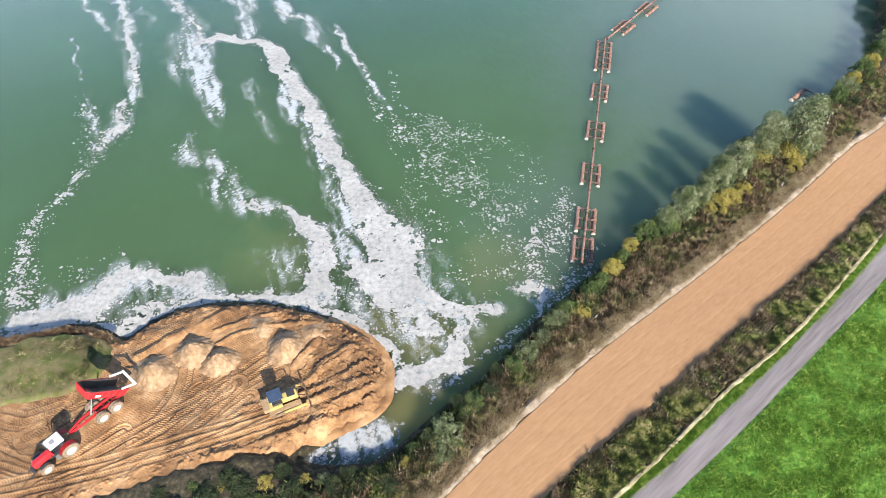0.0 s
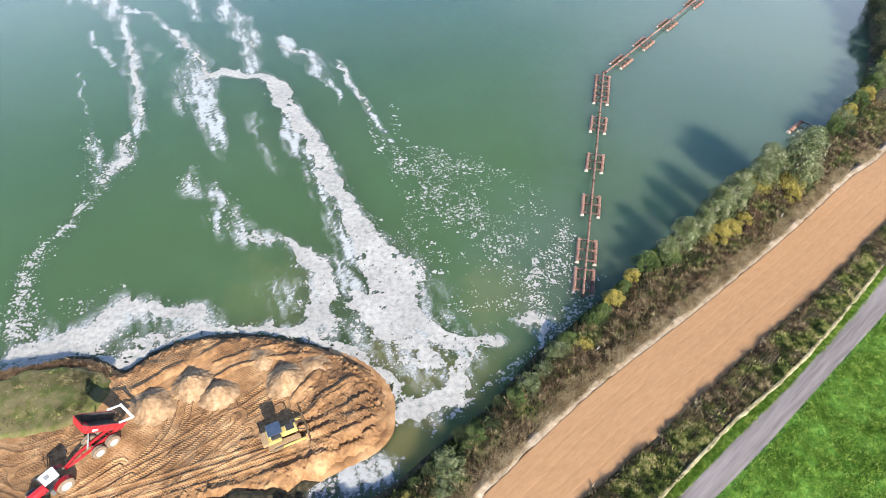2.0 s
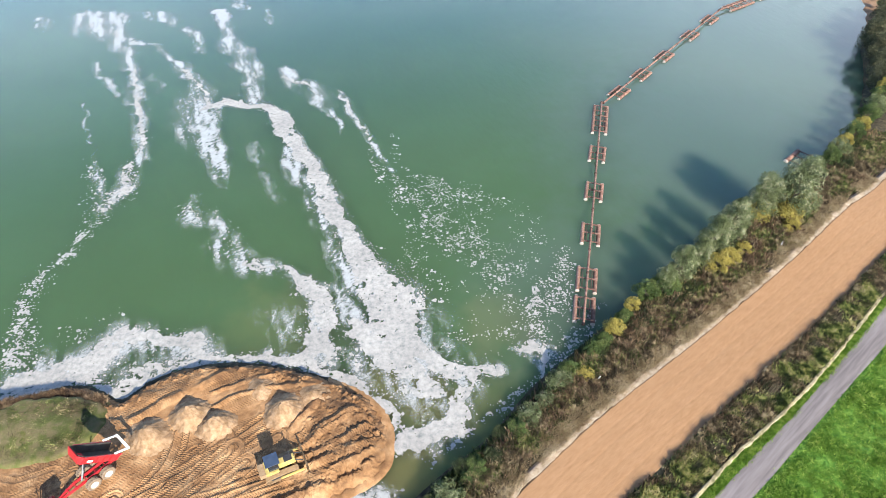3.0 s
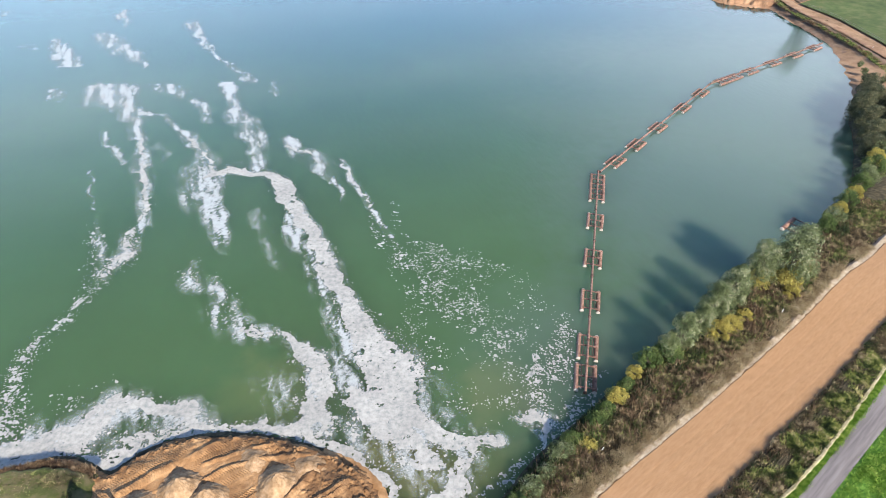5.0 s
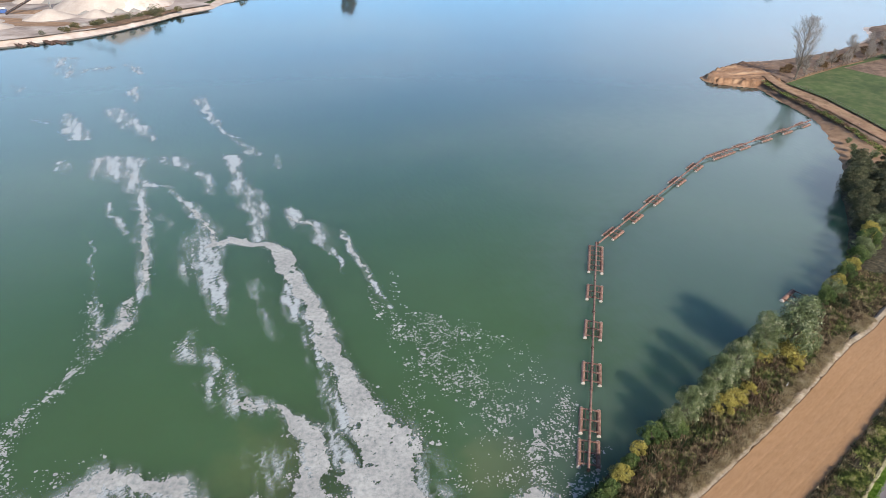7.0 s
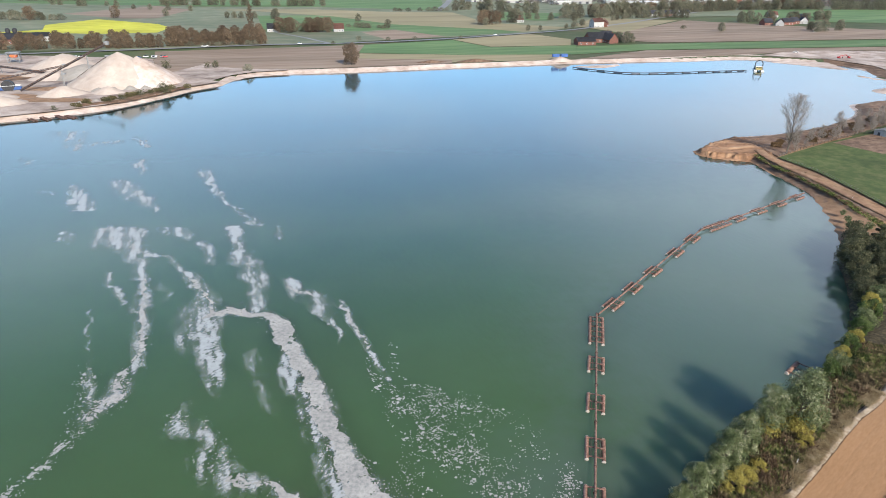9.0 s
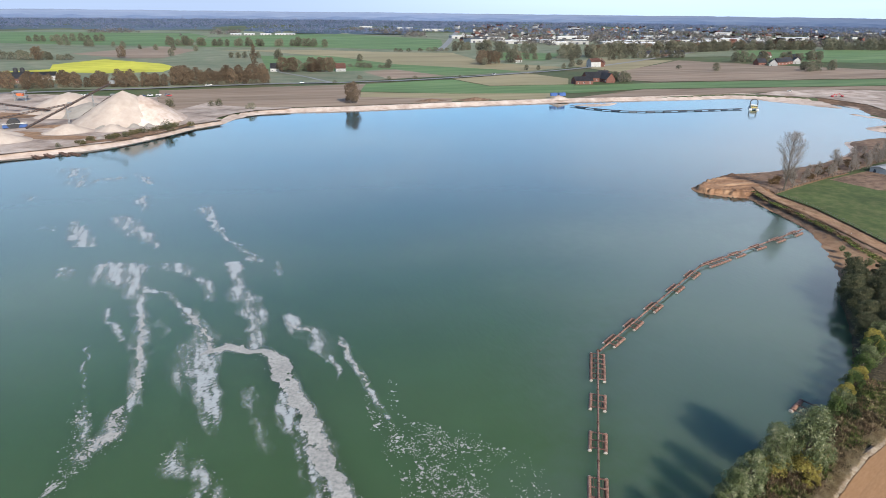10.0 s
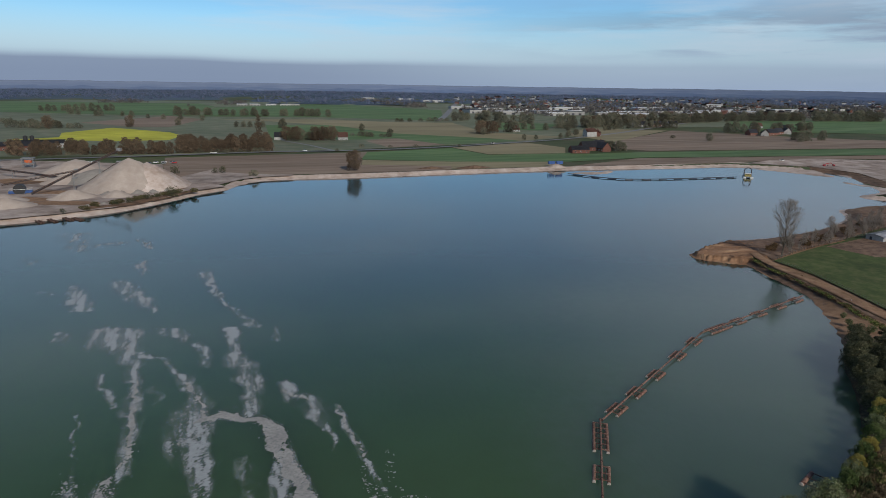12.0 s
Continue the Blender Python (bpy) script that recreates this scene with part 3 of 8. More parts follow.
# windrow and north-rim terms hold painted ridge and scarp shade besides damp sand
_wet_shade = np.clip(windrows(_co[:, 0], _co[:, 1]) * 2.0 + 0.9 * np.exp(-((-signed(_co[:, 0], _co[:, 1], SPIT) - 1.2) / 1.6) ** 2) * smooth01(_co[:, 1], 41, 47) + smooth01(fbm(_co[:, 0] * 0.16, _co[:, 1] * 0.16, 5, 51, 0.65), 0.52, 0.66) * 0.7 + 1.3 * np.exp(-((_lx + 11) / 5.5) ** 2 - ((_ly - 45.0) / 4.5) ** 2) + 0.8 * np.exp(-((_lx + 24) / 9.0) ** 2 - ((_ly - 50.5) / 2.4) ** 2) + 0.5 * smooth01(-_co[:, 0], 36, 46) + 0.9 * np.exp(-((_lx + 47) / 3.4) ** 2 - ((_ly - 36.5) / 3.2) ** 2), 0, 1)
sand.data.attributes.new("damp_shade", "FLOAT", "POINT").data.foreach_set("value", _wet_shade.astype(np.float32))

GREEN = np.array([(-90, 46.5), (-62, 45.2), (-56, 46.6), (-49, 47.4), (-45.6, 46.6), (-43.9, 43.5), (-44.3, 40.6), (-46.5, 38.9), (-51.5, 37.2), (-57, 36), (-66, 35), (-90, 34)], float)
GREEN = curve(np.vstack([GREEN, GREEN[:1]]), 1.0)


def green_height(X, Y):
    s = -signed(X, Y, GREEN) + (fbm(X * 0.5, Y * 0.5, 3, 25) - 0.5) * 1.4
    return 1.2 + 1.15 * smooth01(s, -0.6, 0.6) + 0.2 * smooth01(s, 0.5, 5) + (fbm(X * 1.2, Y * 1.2, 3, 26) - 0.5) * 0.1


tagged(height_sheet("grass_patch", axis((-90, -62, 1), (-62, -42, 0.25)), axis((32, 50, 0.25)), green_height, M["grass_old"], keep=lambda X, Y: signed(X, Y, GREEN) < 0.6), "rough olive-green grass on the old bank top", "grass", kind="structure")

# ---- roads and the ground beside them ----
HAUL_L = [(-28, -6), (-12, 12), (0.4, 25.1), (6.2, 30.9), (16.2, 40.2), (24.8, 47.3), (38.5, 57.8), (57.7, 73.4), (72.6, 86.4), (83.4, 94.6), (112, 120), (131, 146), (142, 175)]
HAUL_R = [(-17, -10), (-0.6, 13), (12.2, 25.3), (21.2, 32.4), (32.6, 41.2), (49, 54.2), (61, 63.6), (74, 74.5), (87, 84.6), (99, 93), (126, 116), (142, 142), (149, 175)]
KERB = [(-8, 0), (8, 15.5), (19.9, 25.1), (26.9, 30.5), (36, 38.1), (47.8, 46.8), (60, 57.4), (70.4, 67.2), (83, 80), (101, 98)]
LANE_L = [(-6, 0), (9.8, 15.5), (21.5, 25.1), (28.1, 29.9), (37.1, 37.1), (47.2, 45.1), (59.2, 55.4), (69, 64.2), (83, 77.5), (102, 96)]
LANE_R = [(-1, 0), (14.3, 15.5), (25.7, 24.7), (31.2, 28.9), (39.3, 35.2), (45.3, 40.2), (56.9, 49.8), (65.5, 57.0), (86, 76), (106, 95)]


def ruts(X, Y, s):
    r = 0.0
    for c in (0.22, 0.38, 0.62, 0.8):
        r = r - 0.022 * np.exp(-((s - c - (fbm(X * 0.05, Y * 0.05, 2, 40) - 0.5) * 0.06) / 0.012) ** 2)
    return r + (fbm(X * 0.6, Y * 0.6, 3, 41) - 0.5) * 0.08 - 0.25 * (np.abs(s - 0.5) > 0.495)


# the same lines carried on southwards, out of view
HAUL_L_S, HAUL_R_S = [(-118, -106)] + HAUL_L, [(-106, -110)] + HAUL_R
KERB_S, LANE_L_S, LANE_R_S = [(-108, -100)] + KERB, [(-106, -100)] + LANE_L, [(-101, -100)] + LANE_R


tagged(strip("haul_road", HAUL_L_S, HAUL_R_S, 2.55, M["haul"], 0.7, 60, ruts, 0.15), "wide flat haul road of rolled orange sand", "road", kind="structure")
tagged(strip("road_edge", shift(HAUL_L_S, -1.5), shift(HAUL_L_S, 0.2), 2.53, M["pale"], 0.35, 10, lambda X, Y, s: (fbm(X * 2.5, Y * 2.5, 3, 43) - 0.5) * 0.08 - 0.55 * (1 - smooth01(s, 0.0, 0.45)), 0.5), "pale dry gravel edge along the haul road", "road edge", kind="structure")
tagged(strip("verge", shift(HAUL_R_S, -0.2), shift(KERB_S, 0.1), 2.55, M["soil"], 1.0, 12, lambda X, Y, s: 0.45 * np.sin(np.clip(s * 1.15, 0, 1) * math.pi) + (fbm(X * 0.6, Y * 0.6, 3, 44) - 0.5) * 0.4, 0.3), "weedy raised verge between two roads", "verge", kind="structure")
tagged(strip("fence_strip", shift(KERB_S, -0.3), shift(KERB_S, 0.25), 2.86, M["straw_strip"], 0.3, 6, lambda X, Y, s: (fbm(X * 2.2, Y * 2.2, 3, 45) - 0.5) * 0.3 - 0.2 * (np.abs(s - 0.5) > 0.45), 0.22), "narrow pale strip of dry grass and gravel", "road edge", kind="structure")
tagged(strip("lane_verge", shift(KERB_S, 0.2), shift(LANE_L_S, 0.1), 2.62, M["meadow"], 0.6, 4, lambda X, Y, s: (fbm(X * 1.5, Y * 1.5, 3, 46) - 0.5) * 0.15, 0.1), "narrow green verge beside the lane", "verge", kind="structure")
tagged(strip("lane", LANE_L_S, LANE_R_S, 2.66, M["tarmac"], 0.8, 10, lambda X, Y, s: 0.06 * np.sin(s * math.pi), 0.02), "narrow worn grey tarmac lane", "road", kind="structure")
MEADOW_R = [(30, -30), (60, -10), (85, 5), (105, 15), (120, 22), (130, 30), (135, 38), (140, 50), (150, 65), (160, 80)]
tagged(strip("meadow", shift(LANE_R_S, -0.1), [(-30, -130)] + MEADOW_R, 2.75, M["meadow"], 0.8, 90, lambda X, Y, s: -0.14 + 0.12 * smooth01(s, 0.0, 0.03) + (fbm(X * 0.9, Y * 0.9, 4, 47) - 0.5) * 0.45 * smooth01(s, 0.0, 0.04), 0.15), "bright green grass meadow beside the lane", "grass", kind="structure")
TRACK_C = [(148, 172), (145.5, 188), (144.5, 202), (143, 223), (140, 243), (139, 256), (140, 268)]
tagged(strip("dirt_track", shift(TRACK_C, -2.0), shift(TRACK_C, 2.0), 2.8, M["track"], 2, 8, ruts, 0.4), "brown dirt track along the shore", "road", kind="structure")

# ---- foam drifting on the water: bands (x, y, half width), how dense, how flecked ----
FOAM_DRIFT_A = [
    (1.2, 0, [(-53.5, 124.8, 1.2), (-52.3, 126.3, 1.5), (-49.0, 128.7, 1.6), (-44.1, 126.3, 1.4), (-39.9, 125.4, 1.8), (-35.4, 119.5, 2.3), (-31.1, 111.5, 2.5), (-26.6, 102.7, 2.8), (-23.6, 97.3, 2.9), (-20.7, 90.5, 2.6), (-16.8, 82.7, 2.4), (-13.5, 77.0, 2.3), (-11.1, 71.0, 2.8), (-8.5, 66.0, 3.6), (-6.9, 61.6, 4.4), (-5.7, 57.5, 4.4)]),
    (1.15, 0, [(-5.7, 57.5, 3.4), (-1.2, 55.7, 3.0), (2.2, 53.3, 3.5), (5.4, 53.1, 2.1), (9.0, 53.4, 0.7)]),
    (1.1, 0.05, [(-13.9, 61.3, 1.2), (-11.1, 59.1, 2.4), (-7.5, 55.9, 2.5), (-3.2, 53.3, 2.0)]),
]
FOAM_DRIFT_B = [
    (0.85, 0.4, [(-65.5, 143.8, 0.9), (-60.5, 137.9, 1.2), (-55.4, 131.1, 1.4), (-52.6, 126.3, 1.5)]),
    (0.5, 0.85, [(-54.9, 129.1, 1.8), (-51.9, 119.8, 2.2), (-48.4, 109.3, 2.5), (-44.9, 103.5, 1.8), (-42.7, 98.0, 0.9)]),
    (0.7, 0.45, [(-49.1, 144.8, 1.2), (-46.3, 138.0, 1.3), (-43.6, 131.2, 1.2), (-40.8, 125.4, 1.3)]),
    (0.5, 0.95, [(-46.0, 92.9, 1.0), (-46.4, 88.3, 2.5), (-40.1, 85.7, 1.4), (-38.0, 79.7, 2.3)]),
    (0.5, 0.95, [(-56.8, 126.7, 1.3), (-55.5, 117.6, 2.6), (-52.0, 111.3, 1.6)]),
]
FOAM_DRIFT_C = [
    (0.85, 0.3, [(-24.4, 132.3, 0.5), (-21.4, 125.6, 0.9), (-17.2, 117.9, 0.7), (-14.3, 111.6, 0.7)]),
    (1.5, 2.0, [(-15.1, 109.5, 0.9), (-12.6, 103.3, 1.1), (-9.9, 99.1, 1.5), (-6.9, 93.4, 2.1), (-3.6, 87.4, 2.5), (0.0, 82.8, 4.0), (4.4, 77.1, 4.6), (8.9, 71.1, 4.3), (11.4, 67.3, 2.7)]),
    (1.0, 1.6, [(-10.7, 113.7, 0.9), (-6.7, 101.9, 1.8), (2.2, 93.1, 4.3), (9.4, 89.1, 3.7), (15.1, 83.6, 2.4)]),
    (1.5, 1.7, [(16.0, 69.8, 1.5), (15.9, 66.1, 2.0), (14.1, 62.0, 1.9), (15.7, 60.3, 1.2)]),
    (1.5, 1.8, [(21.5, 78.6, 0.6), (19.5, 69.8, 1.3), (18.4, 64.9, 2.0), (19.2, 60.3, 1.4)]),
]
FOAM_DRIFT_D = [
    (0.95, 0.4, [(-77.7, 144.6, 0.8), (-73.6, 136.5, 1.2), (-69.2, 126.6, 1.4)]),
    (1.0, 0.5, [(-69.2, 126.6, 1.1), (-65.8, 118.0, 1.3), (-63.0, 111.6, 1.7), (-63.1, 106.3, 1.4), (-62.6, 101.5, 1.4), (-61.3, 96.5, 1.3), (-61.9, 93.1, 2.7), (-63.0, 89.2, 2.3)]),
    (1.05, 0.9, [(-63.0, 89.2, 2.3), (-63.5, 85.1, 1.8), (-63.6, 82.1, 1.2), (-64.2, 77.5, 1.2), (-64.6, 74.5, 1.7), (-66.4, 70.8, 2.0), (-66.3, 67.0, 1.3), (-64.8, 62.9, 1.2), (-63.3, 58.4, 1.5)]),
    (0.9, 1.1, [(-72.6, 107.2, 1.1), (-68.0, 98.8, 1.7), (-66.0, 91.1, 1.7)]),
]
FOAM_DRIFT_E = [
    (1.1, 0.12, [(-60.9, 49.3, 1.1), (-59.3, 50.9, 1.9), (-56.1, 51.7, 2.8), (-53.2, 52.9, 2.9), (-50.2, 53.2, 2.6), (-49.5, 56.3, 2.3)]),
    (1.0, 0.2, [(-49.5, 56.3, 2.0), (-47.6, 59.5, 1.9), (-44.9, 59.0, 1.7), (-40.9, 58.6, 1.3), (-37.3, 57.9, 1.9), (-34.7, 55.8, 1.8), (-31.2, 55.0, 1.0), (-27.8, 54.8, 0.8), (-25.1, 56.1, 1.0)]),
    (1.0, 0.8, [(-63.3, 58.4, 1.7), (-62.2, 54.7, 2.5), (-60.0, 51.7, 2.1)]),
    (0.9, 0.95, [(-54.3, 60.1, 1.5), (-52.0, 62.1, 1.6), (-47.8, 57.4, 1.4)]),
    (0.95, 0.3, [(-43.8, 51.7, 1.6), (-42.0, 53.7, 1.8), (-39.9, 55.0, 0.8), (-37.6, 55.8, 1.0)]),
]
FOAM_DRIFT_F = [
    (1.05, 0.1, [(-25.9, 73.6, 0.6), (-24.2, 71.7, 1.0), (-21.7, 69.2, 1.4), (-19.4, 66.7, 1.8), (-17.6, 63.4, 2.1), (-18.3, 59.1, 2.6), (-18.0, 55.9, 2.8), (-20.7, 54.8, 1.3), (-24.9, 55.1, 0.7)]),
    (0.9, 0.5, [(-33.3, 75.1, 0.8), (-29.3, 73.8, 0.9), (-25.3, 72.5, 1.1)]),
    (0.85, 0.5, [(-13.3, 55.9, 1.0), (-11.5, 53.8, 1.2), (-12.9, 53.0, 0.8)]),
    (1.05, 0.15, [(-2.7, 49.9, 1.4), (-0.3, 48.9, 1.8), (-1.9, 51.8, 1.3)]),
    (1.1, 0.05, [(4.8, 51.4, 1.6), (2.6, 47.5, 1.3), (1.3, 44.4, 1.7), (-2.3, 42.6, 2.0), (-5.5, 41.2, 1.2)]),
    (0.9, 0.5, [(-7.2, 51.8, 0.5), (-6.3, 48.9, 0.6), (-4.7, 50.4, 0.5), (-3.9, 48.0, 0.6)]),
]
FOAM_DRIFT_G = [
    (1.0, 0.85, [(-15.2, 30.3, 0.8), (-12.4, 31.6, 2.1), (-9.0, 33.0, 2.4), (-6.3, 33.9, 1.1)]),
    (1.0, 0.25, [(10.7, 56.8, 0.7), (12.8, 57.4, 1.9), (14.6, 56.4, 1.5), (14.3, 53.9, 0.4), (13.5, 50.4, 0.3)]),
    (1.1, 1.1, [(-1.4, 40.1, 0.7), (3.2, 43.5, 1.1), (8.4, 47.5, 0.7), (13.2, 51.9, 0.5), (17.3, 56.0, 1.3), (21.8, 60.3, 1.2), (25.3, 64.9, 0.7)]),
    (0.9, 1.1, [(-0.8, 62.5, 0.9), (4.4, 59.7, 1.4), (9.5, 59.2, 1.2), (7.6, 54.9, 1.2)]),
]
FOAM_DRIFT_H = [
    (0.7, 0.6, [(-103.5, 177.2, 1.4), (-96.2, 170.5, 3.9), (-90.6, 165.7, 2.4), (-86.3, 158.5, 1.2), (-79.6, 147.7, 1.0), (-75.3, 140.7, 0.7), (-71.8, 131.9, 1.0), (-69.1, 126.0, 1.3)]),
    (0.65, 0.65, [(-86.8, 161.9, 0.8), (-81.3, 157.9, 0.8), (-75.6, 156.9, 0.8), (-68.9, 149.3, 0.9), (-62.7, 141.6, 0.9), (-58.8, 135.0, 1.0)]),
    (0.65, 0.65, [(-64.4, 179.0, 1.0), (-60.0, 168.8, 0.8), (-56.8, 161.0, 0.9), (-51.9, 152.0, 1.8), (-47.1, 142.1, 1.3), (-44.2, 131.2, 1.1)]),
    (0.7, 0.35, [(-41.7, 143.8, 0.6), (-38.9, 139.5, 0.9), (-33.0, 136.0, 0.7), (-28.7, 127.9, 0.7)]),
]
FOAM_BANDS = FOAM_DRIFT_A + FOAM_DRIFT_B + FOAM_DRIFT_C + FOAM_DRIFT_D + FOAM_DRIFT_E + FOAM_DRIFT_F + FOAM_DRIFT_G + FOAM_DRIFT_H
FILM_DRIFT_A = [
    (1.0, [(-32.4, 109.4, 1.6), (-28.1, 99.0, 2.0), (-24.5, 92.1, 2.1), (-18.8, 81.3, 2.2), (-15.2, 72.9, 2.4), (-12.6, 66.6, 3.1), (-10.6, 64.2, 2.3)]),
    (0.95, [(-57.1, 132.8, 2.6), (-52.2, 119.8, 3.2), (-48.0, 109.3, 3.2), (-44.2, 101.7, 2.2), (-41.9, 95.4, 1.1)]),
    (0.75, [(-58.9, 129.1, 2.5), (-55.3, 117.6, 4.3), (-50.3, 109.3, 3.0)]),
    (0.75, [(-46.6, 92.9, 1.5), (-46.2, 87.7, 3.1), (-39.7, 85.2, 2.0), (-38.0, 79.0, 3.3), (-33.2, 74.6, 2.3), (-28.2, 73.3, 1.7)]),
    (0.8, [(-39.6, 143.8, 1.6), (-35.9, 136.3, 1.2)]),
    (0.75, [(-33.4, 136.8, 1.3), (-28.1, 129.3, 2.0), (-24.0, 121.2, 1.0), (-21.4, 114.6, 0.5)]),
]
FILM_DRIFT_B = [
    (0.8, [(-24.4, 132.3, 0.8), (-21.1, 125.1, 1.1), (-16.9, 117.5, 1.1), (-13.7, 109.5, 1.0), (-10.0, 101.9, 0.9)]),
    (0.6, [(-82.9, 127.7, 0.4), (-78.8, 119.6, 0.4), (-75.3, 113.2, 0.5), (-68.3, 99.7, 0.9), (-64.5, 92.8, 2.1)]),
    (0.65, [(-73.6, 136.5, 1.8), (-66.3, 119.7, 2.2), (-62.7, 109.2, 2.3), (-61.4, 96.2, 2.6), (-63.5, 88.7, 2.5)]),
    (0.45, [(-39.4, 109.4, 2.3), (-34.1, 99.9, 2.2), (-30.4, 91.3, 1.5)]),
    (0.7, [(-16.3, 67.8, 3.1), (-13.2, 63.6, 2.7), (-15.6, 61.3, 1.7), (-19.4, 63.6, 2.3)]),
    (0.7, [(-58.6, 52.2, 4.1), (-53.3, 53.2, 3.8), (-48.8, 56.8, 3.0), (-40.7, 57.9, 2.5), (-35.1, 55.8, 2.5)]),
]
FILM_DRIFT_C = [
    (0.6, [(-12.4, 54.3, 2.5), (-6.4, 51.8, 3.3), (-1.5, 48.0, 3.2), (1.7, 50.9, 3.2)]),
    (0.9, [(-14.7, 30.5, 1.2), (-11.0, 32.2, 2.8), (-6.3, 33.9, 1.6)]),
    (0.85, [(11.5, 57.0, 1.4), (14.0, 56.8, 2.2), (14.1, 53.4, 0.7)]),
    (0.5, [(-26.5, 63.6, 2.6), (-23.9, 59.1, 1.7), (-22.2, 64.8, 1.4)]),
    (0.55, [(-82.7, 139.1, 0.8), (-76.0, 131.4, 1.0)]),
    (0.5, [(-71.2, 140.5, 1.1), (-66.6, 134.0, 0.8)]),
    (1.0, [(-103.5, 177.2, 2.0), (-96.0, 170.5, 4.9), (-90.0, 165.0, 3.2), (-84.9, 156.7, 1.7), (-77.8, 144.8, 1.3), (-71.5, 131.4, 1.2), (-68.9, 125.5, 1.6)]),
]
FILM_DRIFT_D = [
    (0.9, [(-87.2, 162.3, 1.1), (-80.9, 157.5, 1.1), (-75.5, 156.5, 1.2), (-68.1, 148.3, 1.3), (-60.9, 138.8, 1.4), (-54.4, 128.3, 2.1)]),
    (0.95, [(-64.6, 179.9, 1.6), (-59.1, 166.8, 1.5), (-54.8, 157.3, 2.2), (-50.2, 148.6, 2.4), (-45.8, 137.6, 1.7), (-43.3, 128.5, 1.6)]),
    (0.95, [(-93.9, 237.0, 1.9), (-85.9, 221.7, 1.4), (-77.3, 206.9, 1.0), (-70.1, 196.2, 0.7)]),
    (0.6, [(-70.1, 196.2, 0.9), (-63.1, 188.8, 1.3), (-57.4, 180.9, 1.0)]),
    (0.85, [(-121.1, 222.7, 1.8), (-113.3, 214.2, 3.0), (-103.2, 202.9, 2.5), (-94.3, 192.1, 0.7)]),
    (0.9, [(-134.0, 216.1, 1.2), (-124.1, 201.3, 2.4), (-116.2, 192.1, 1.4)]),
    (0.55, [(-143.5, 287.5, 2.0), (-131.2, 272.8, 1.7)]),
]
FILM_DRIFT_E = [
    (0.7, [(-124.8, 251.0, 2.0), (-116.3, 233.6, 1.1)]),
    (0.6, [(-183.8, 307.1, 2.7), (-163.0, 269.9, 2.6)]),
    (0.4, [(-194.3, 304.5, 5.3), (-184.1, 300.5, 3.6)]),
    (0.45, [(-156.1, 275.6, 3.4), (-149.3, 279.6, 2.5)]),
    (0.75, [(-113.5, 173.5, 1.2), (-108.7, 166.2, 1.0)]),
    (0.8, [(-81.7, 175.9, 1.4), (-76.1, 170.9, 1.5)]),
    (0.7, [(-70.5, 167.7, 1.3), (-65.3, 160.8, 1.4), (-61.4, 152.8, 0.8)]),
    (0.65, [(-87.6, 146.9, 0.9), (-82.9, 138.2, 0.6)]),
    (0.5, [(-88.3, 176.7, 1.4), (-83.4, 175.0, 1.3)]),
    (0.6, [(-71.4, 139.6, 0.8), (-68.6, 136.6, 0.7)]),
    (0.7, [(-41.7, 143.8, 0.9), (-38.1, 138.3, 1.0), (-33.0, 136.3, 0.8), (-29.3, 128.7, 1.1), (-25.8, 121.5, 0.6)]),
]
FILM_DRIFT_F = [
    (0.4, [(-175.8, 252.7, 1.3), (-168.0, 245.1, 1.3)]),
    (0.4, [(-142.4, 211.1, 1.6), (-137.6, 207.7, 1.2)]),
    (0.6, [(-51.5, 179.2, 0.7), (-47.5, 172.4, 0.7)]),
    (0.42, [(-188.0, 306.0, 7.0), (-176.0, 292.0, 6.0), (-160.0, 268.0, 3.0)]),
]
FILM_BANDS = FILM_DRIFT_A + FILM_DRIFT_B + FILM_DRIFT_C + FILM_DRIFT_D + FILM_DRIFT_E + FILM_DRIFT_F


POOLS = [(-46.0, 52.2, 2.0), (-41.0, 55.8, 1.4), (-41.0, 52.4, 0.7), (-8.0, 50.3, 2.9), (-4.3, 47.8, 1.6), (-2.1, 46.0, 1.1), (-15.3, 58.9, 1.2), (-15.7, 54.3, 1.2), (-10.7, 54.8, 1.0), (-19.7, 53.3, 0.8), (0.5, 48.0, 0.8), (3.3, 50.9, 0.8), (4.0, 44.4, 0.6), (-14.3, 66.0, 0.9)]
NET = [(-32.3, 70.3), (-28.8, 71.6), (-23.7, 68.4), (-19.8, 63.6), (-21.3, 58.5), (-26.1, 57.1), (-29.8, 62.4)]


def cells(x, y, size, k):
    """Nearest and second nearest of one scattered point a square, and two random numbers of the nearest."""
    gx, gy = x / size, y / size
    ix, iy = np.floor(gx).astype(int), np.floor(gy).astype(int)
    f1, f2 = np.full(x.shape, 9.0), np.full(x.shape, 9.0)
    r1, r2 = np.zeros(x.shape), np.zeros(x.shape)
    for i in (-1, 0, 1):
        for j in (-1, 0, 1):
            cx, cy = ix + i, iy + j
            m, n = cx % 256, cy % 256
            d = np.hypot(cx + TAB[k][m, n] - gx, cy + TAB[k + 1][m, n] - gy)
            near = d < f1
            f2 = np.where(near, f1, np.minimum(f2, d))
            r1, r2 = np.where(near, TAB[k + 2][m, n], r1), np.where(near, TAB[k + 3][m, n], r2)
            f1 = np.where(near, d, f1)
    return f1 * size, f2 * size, r1, r2


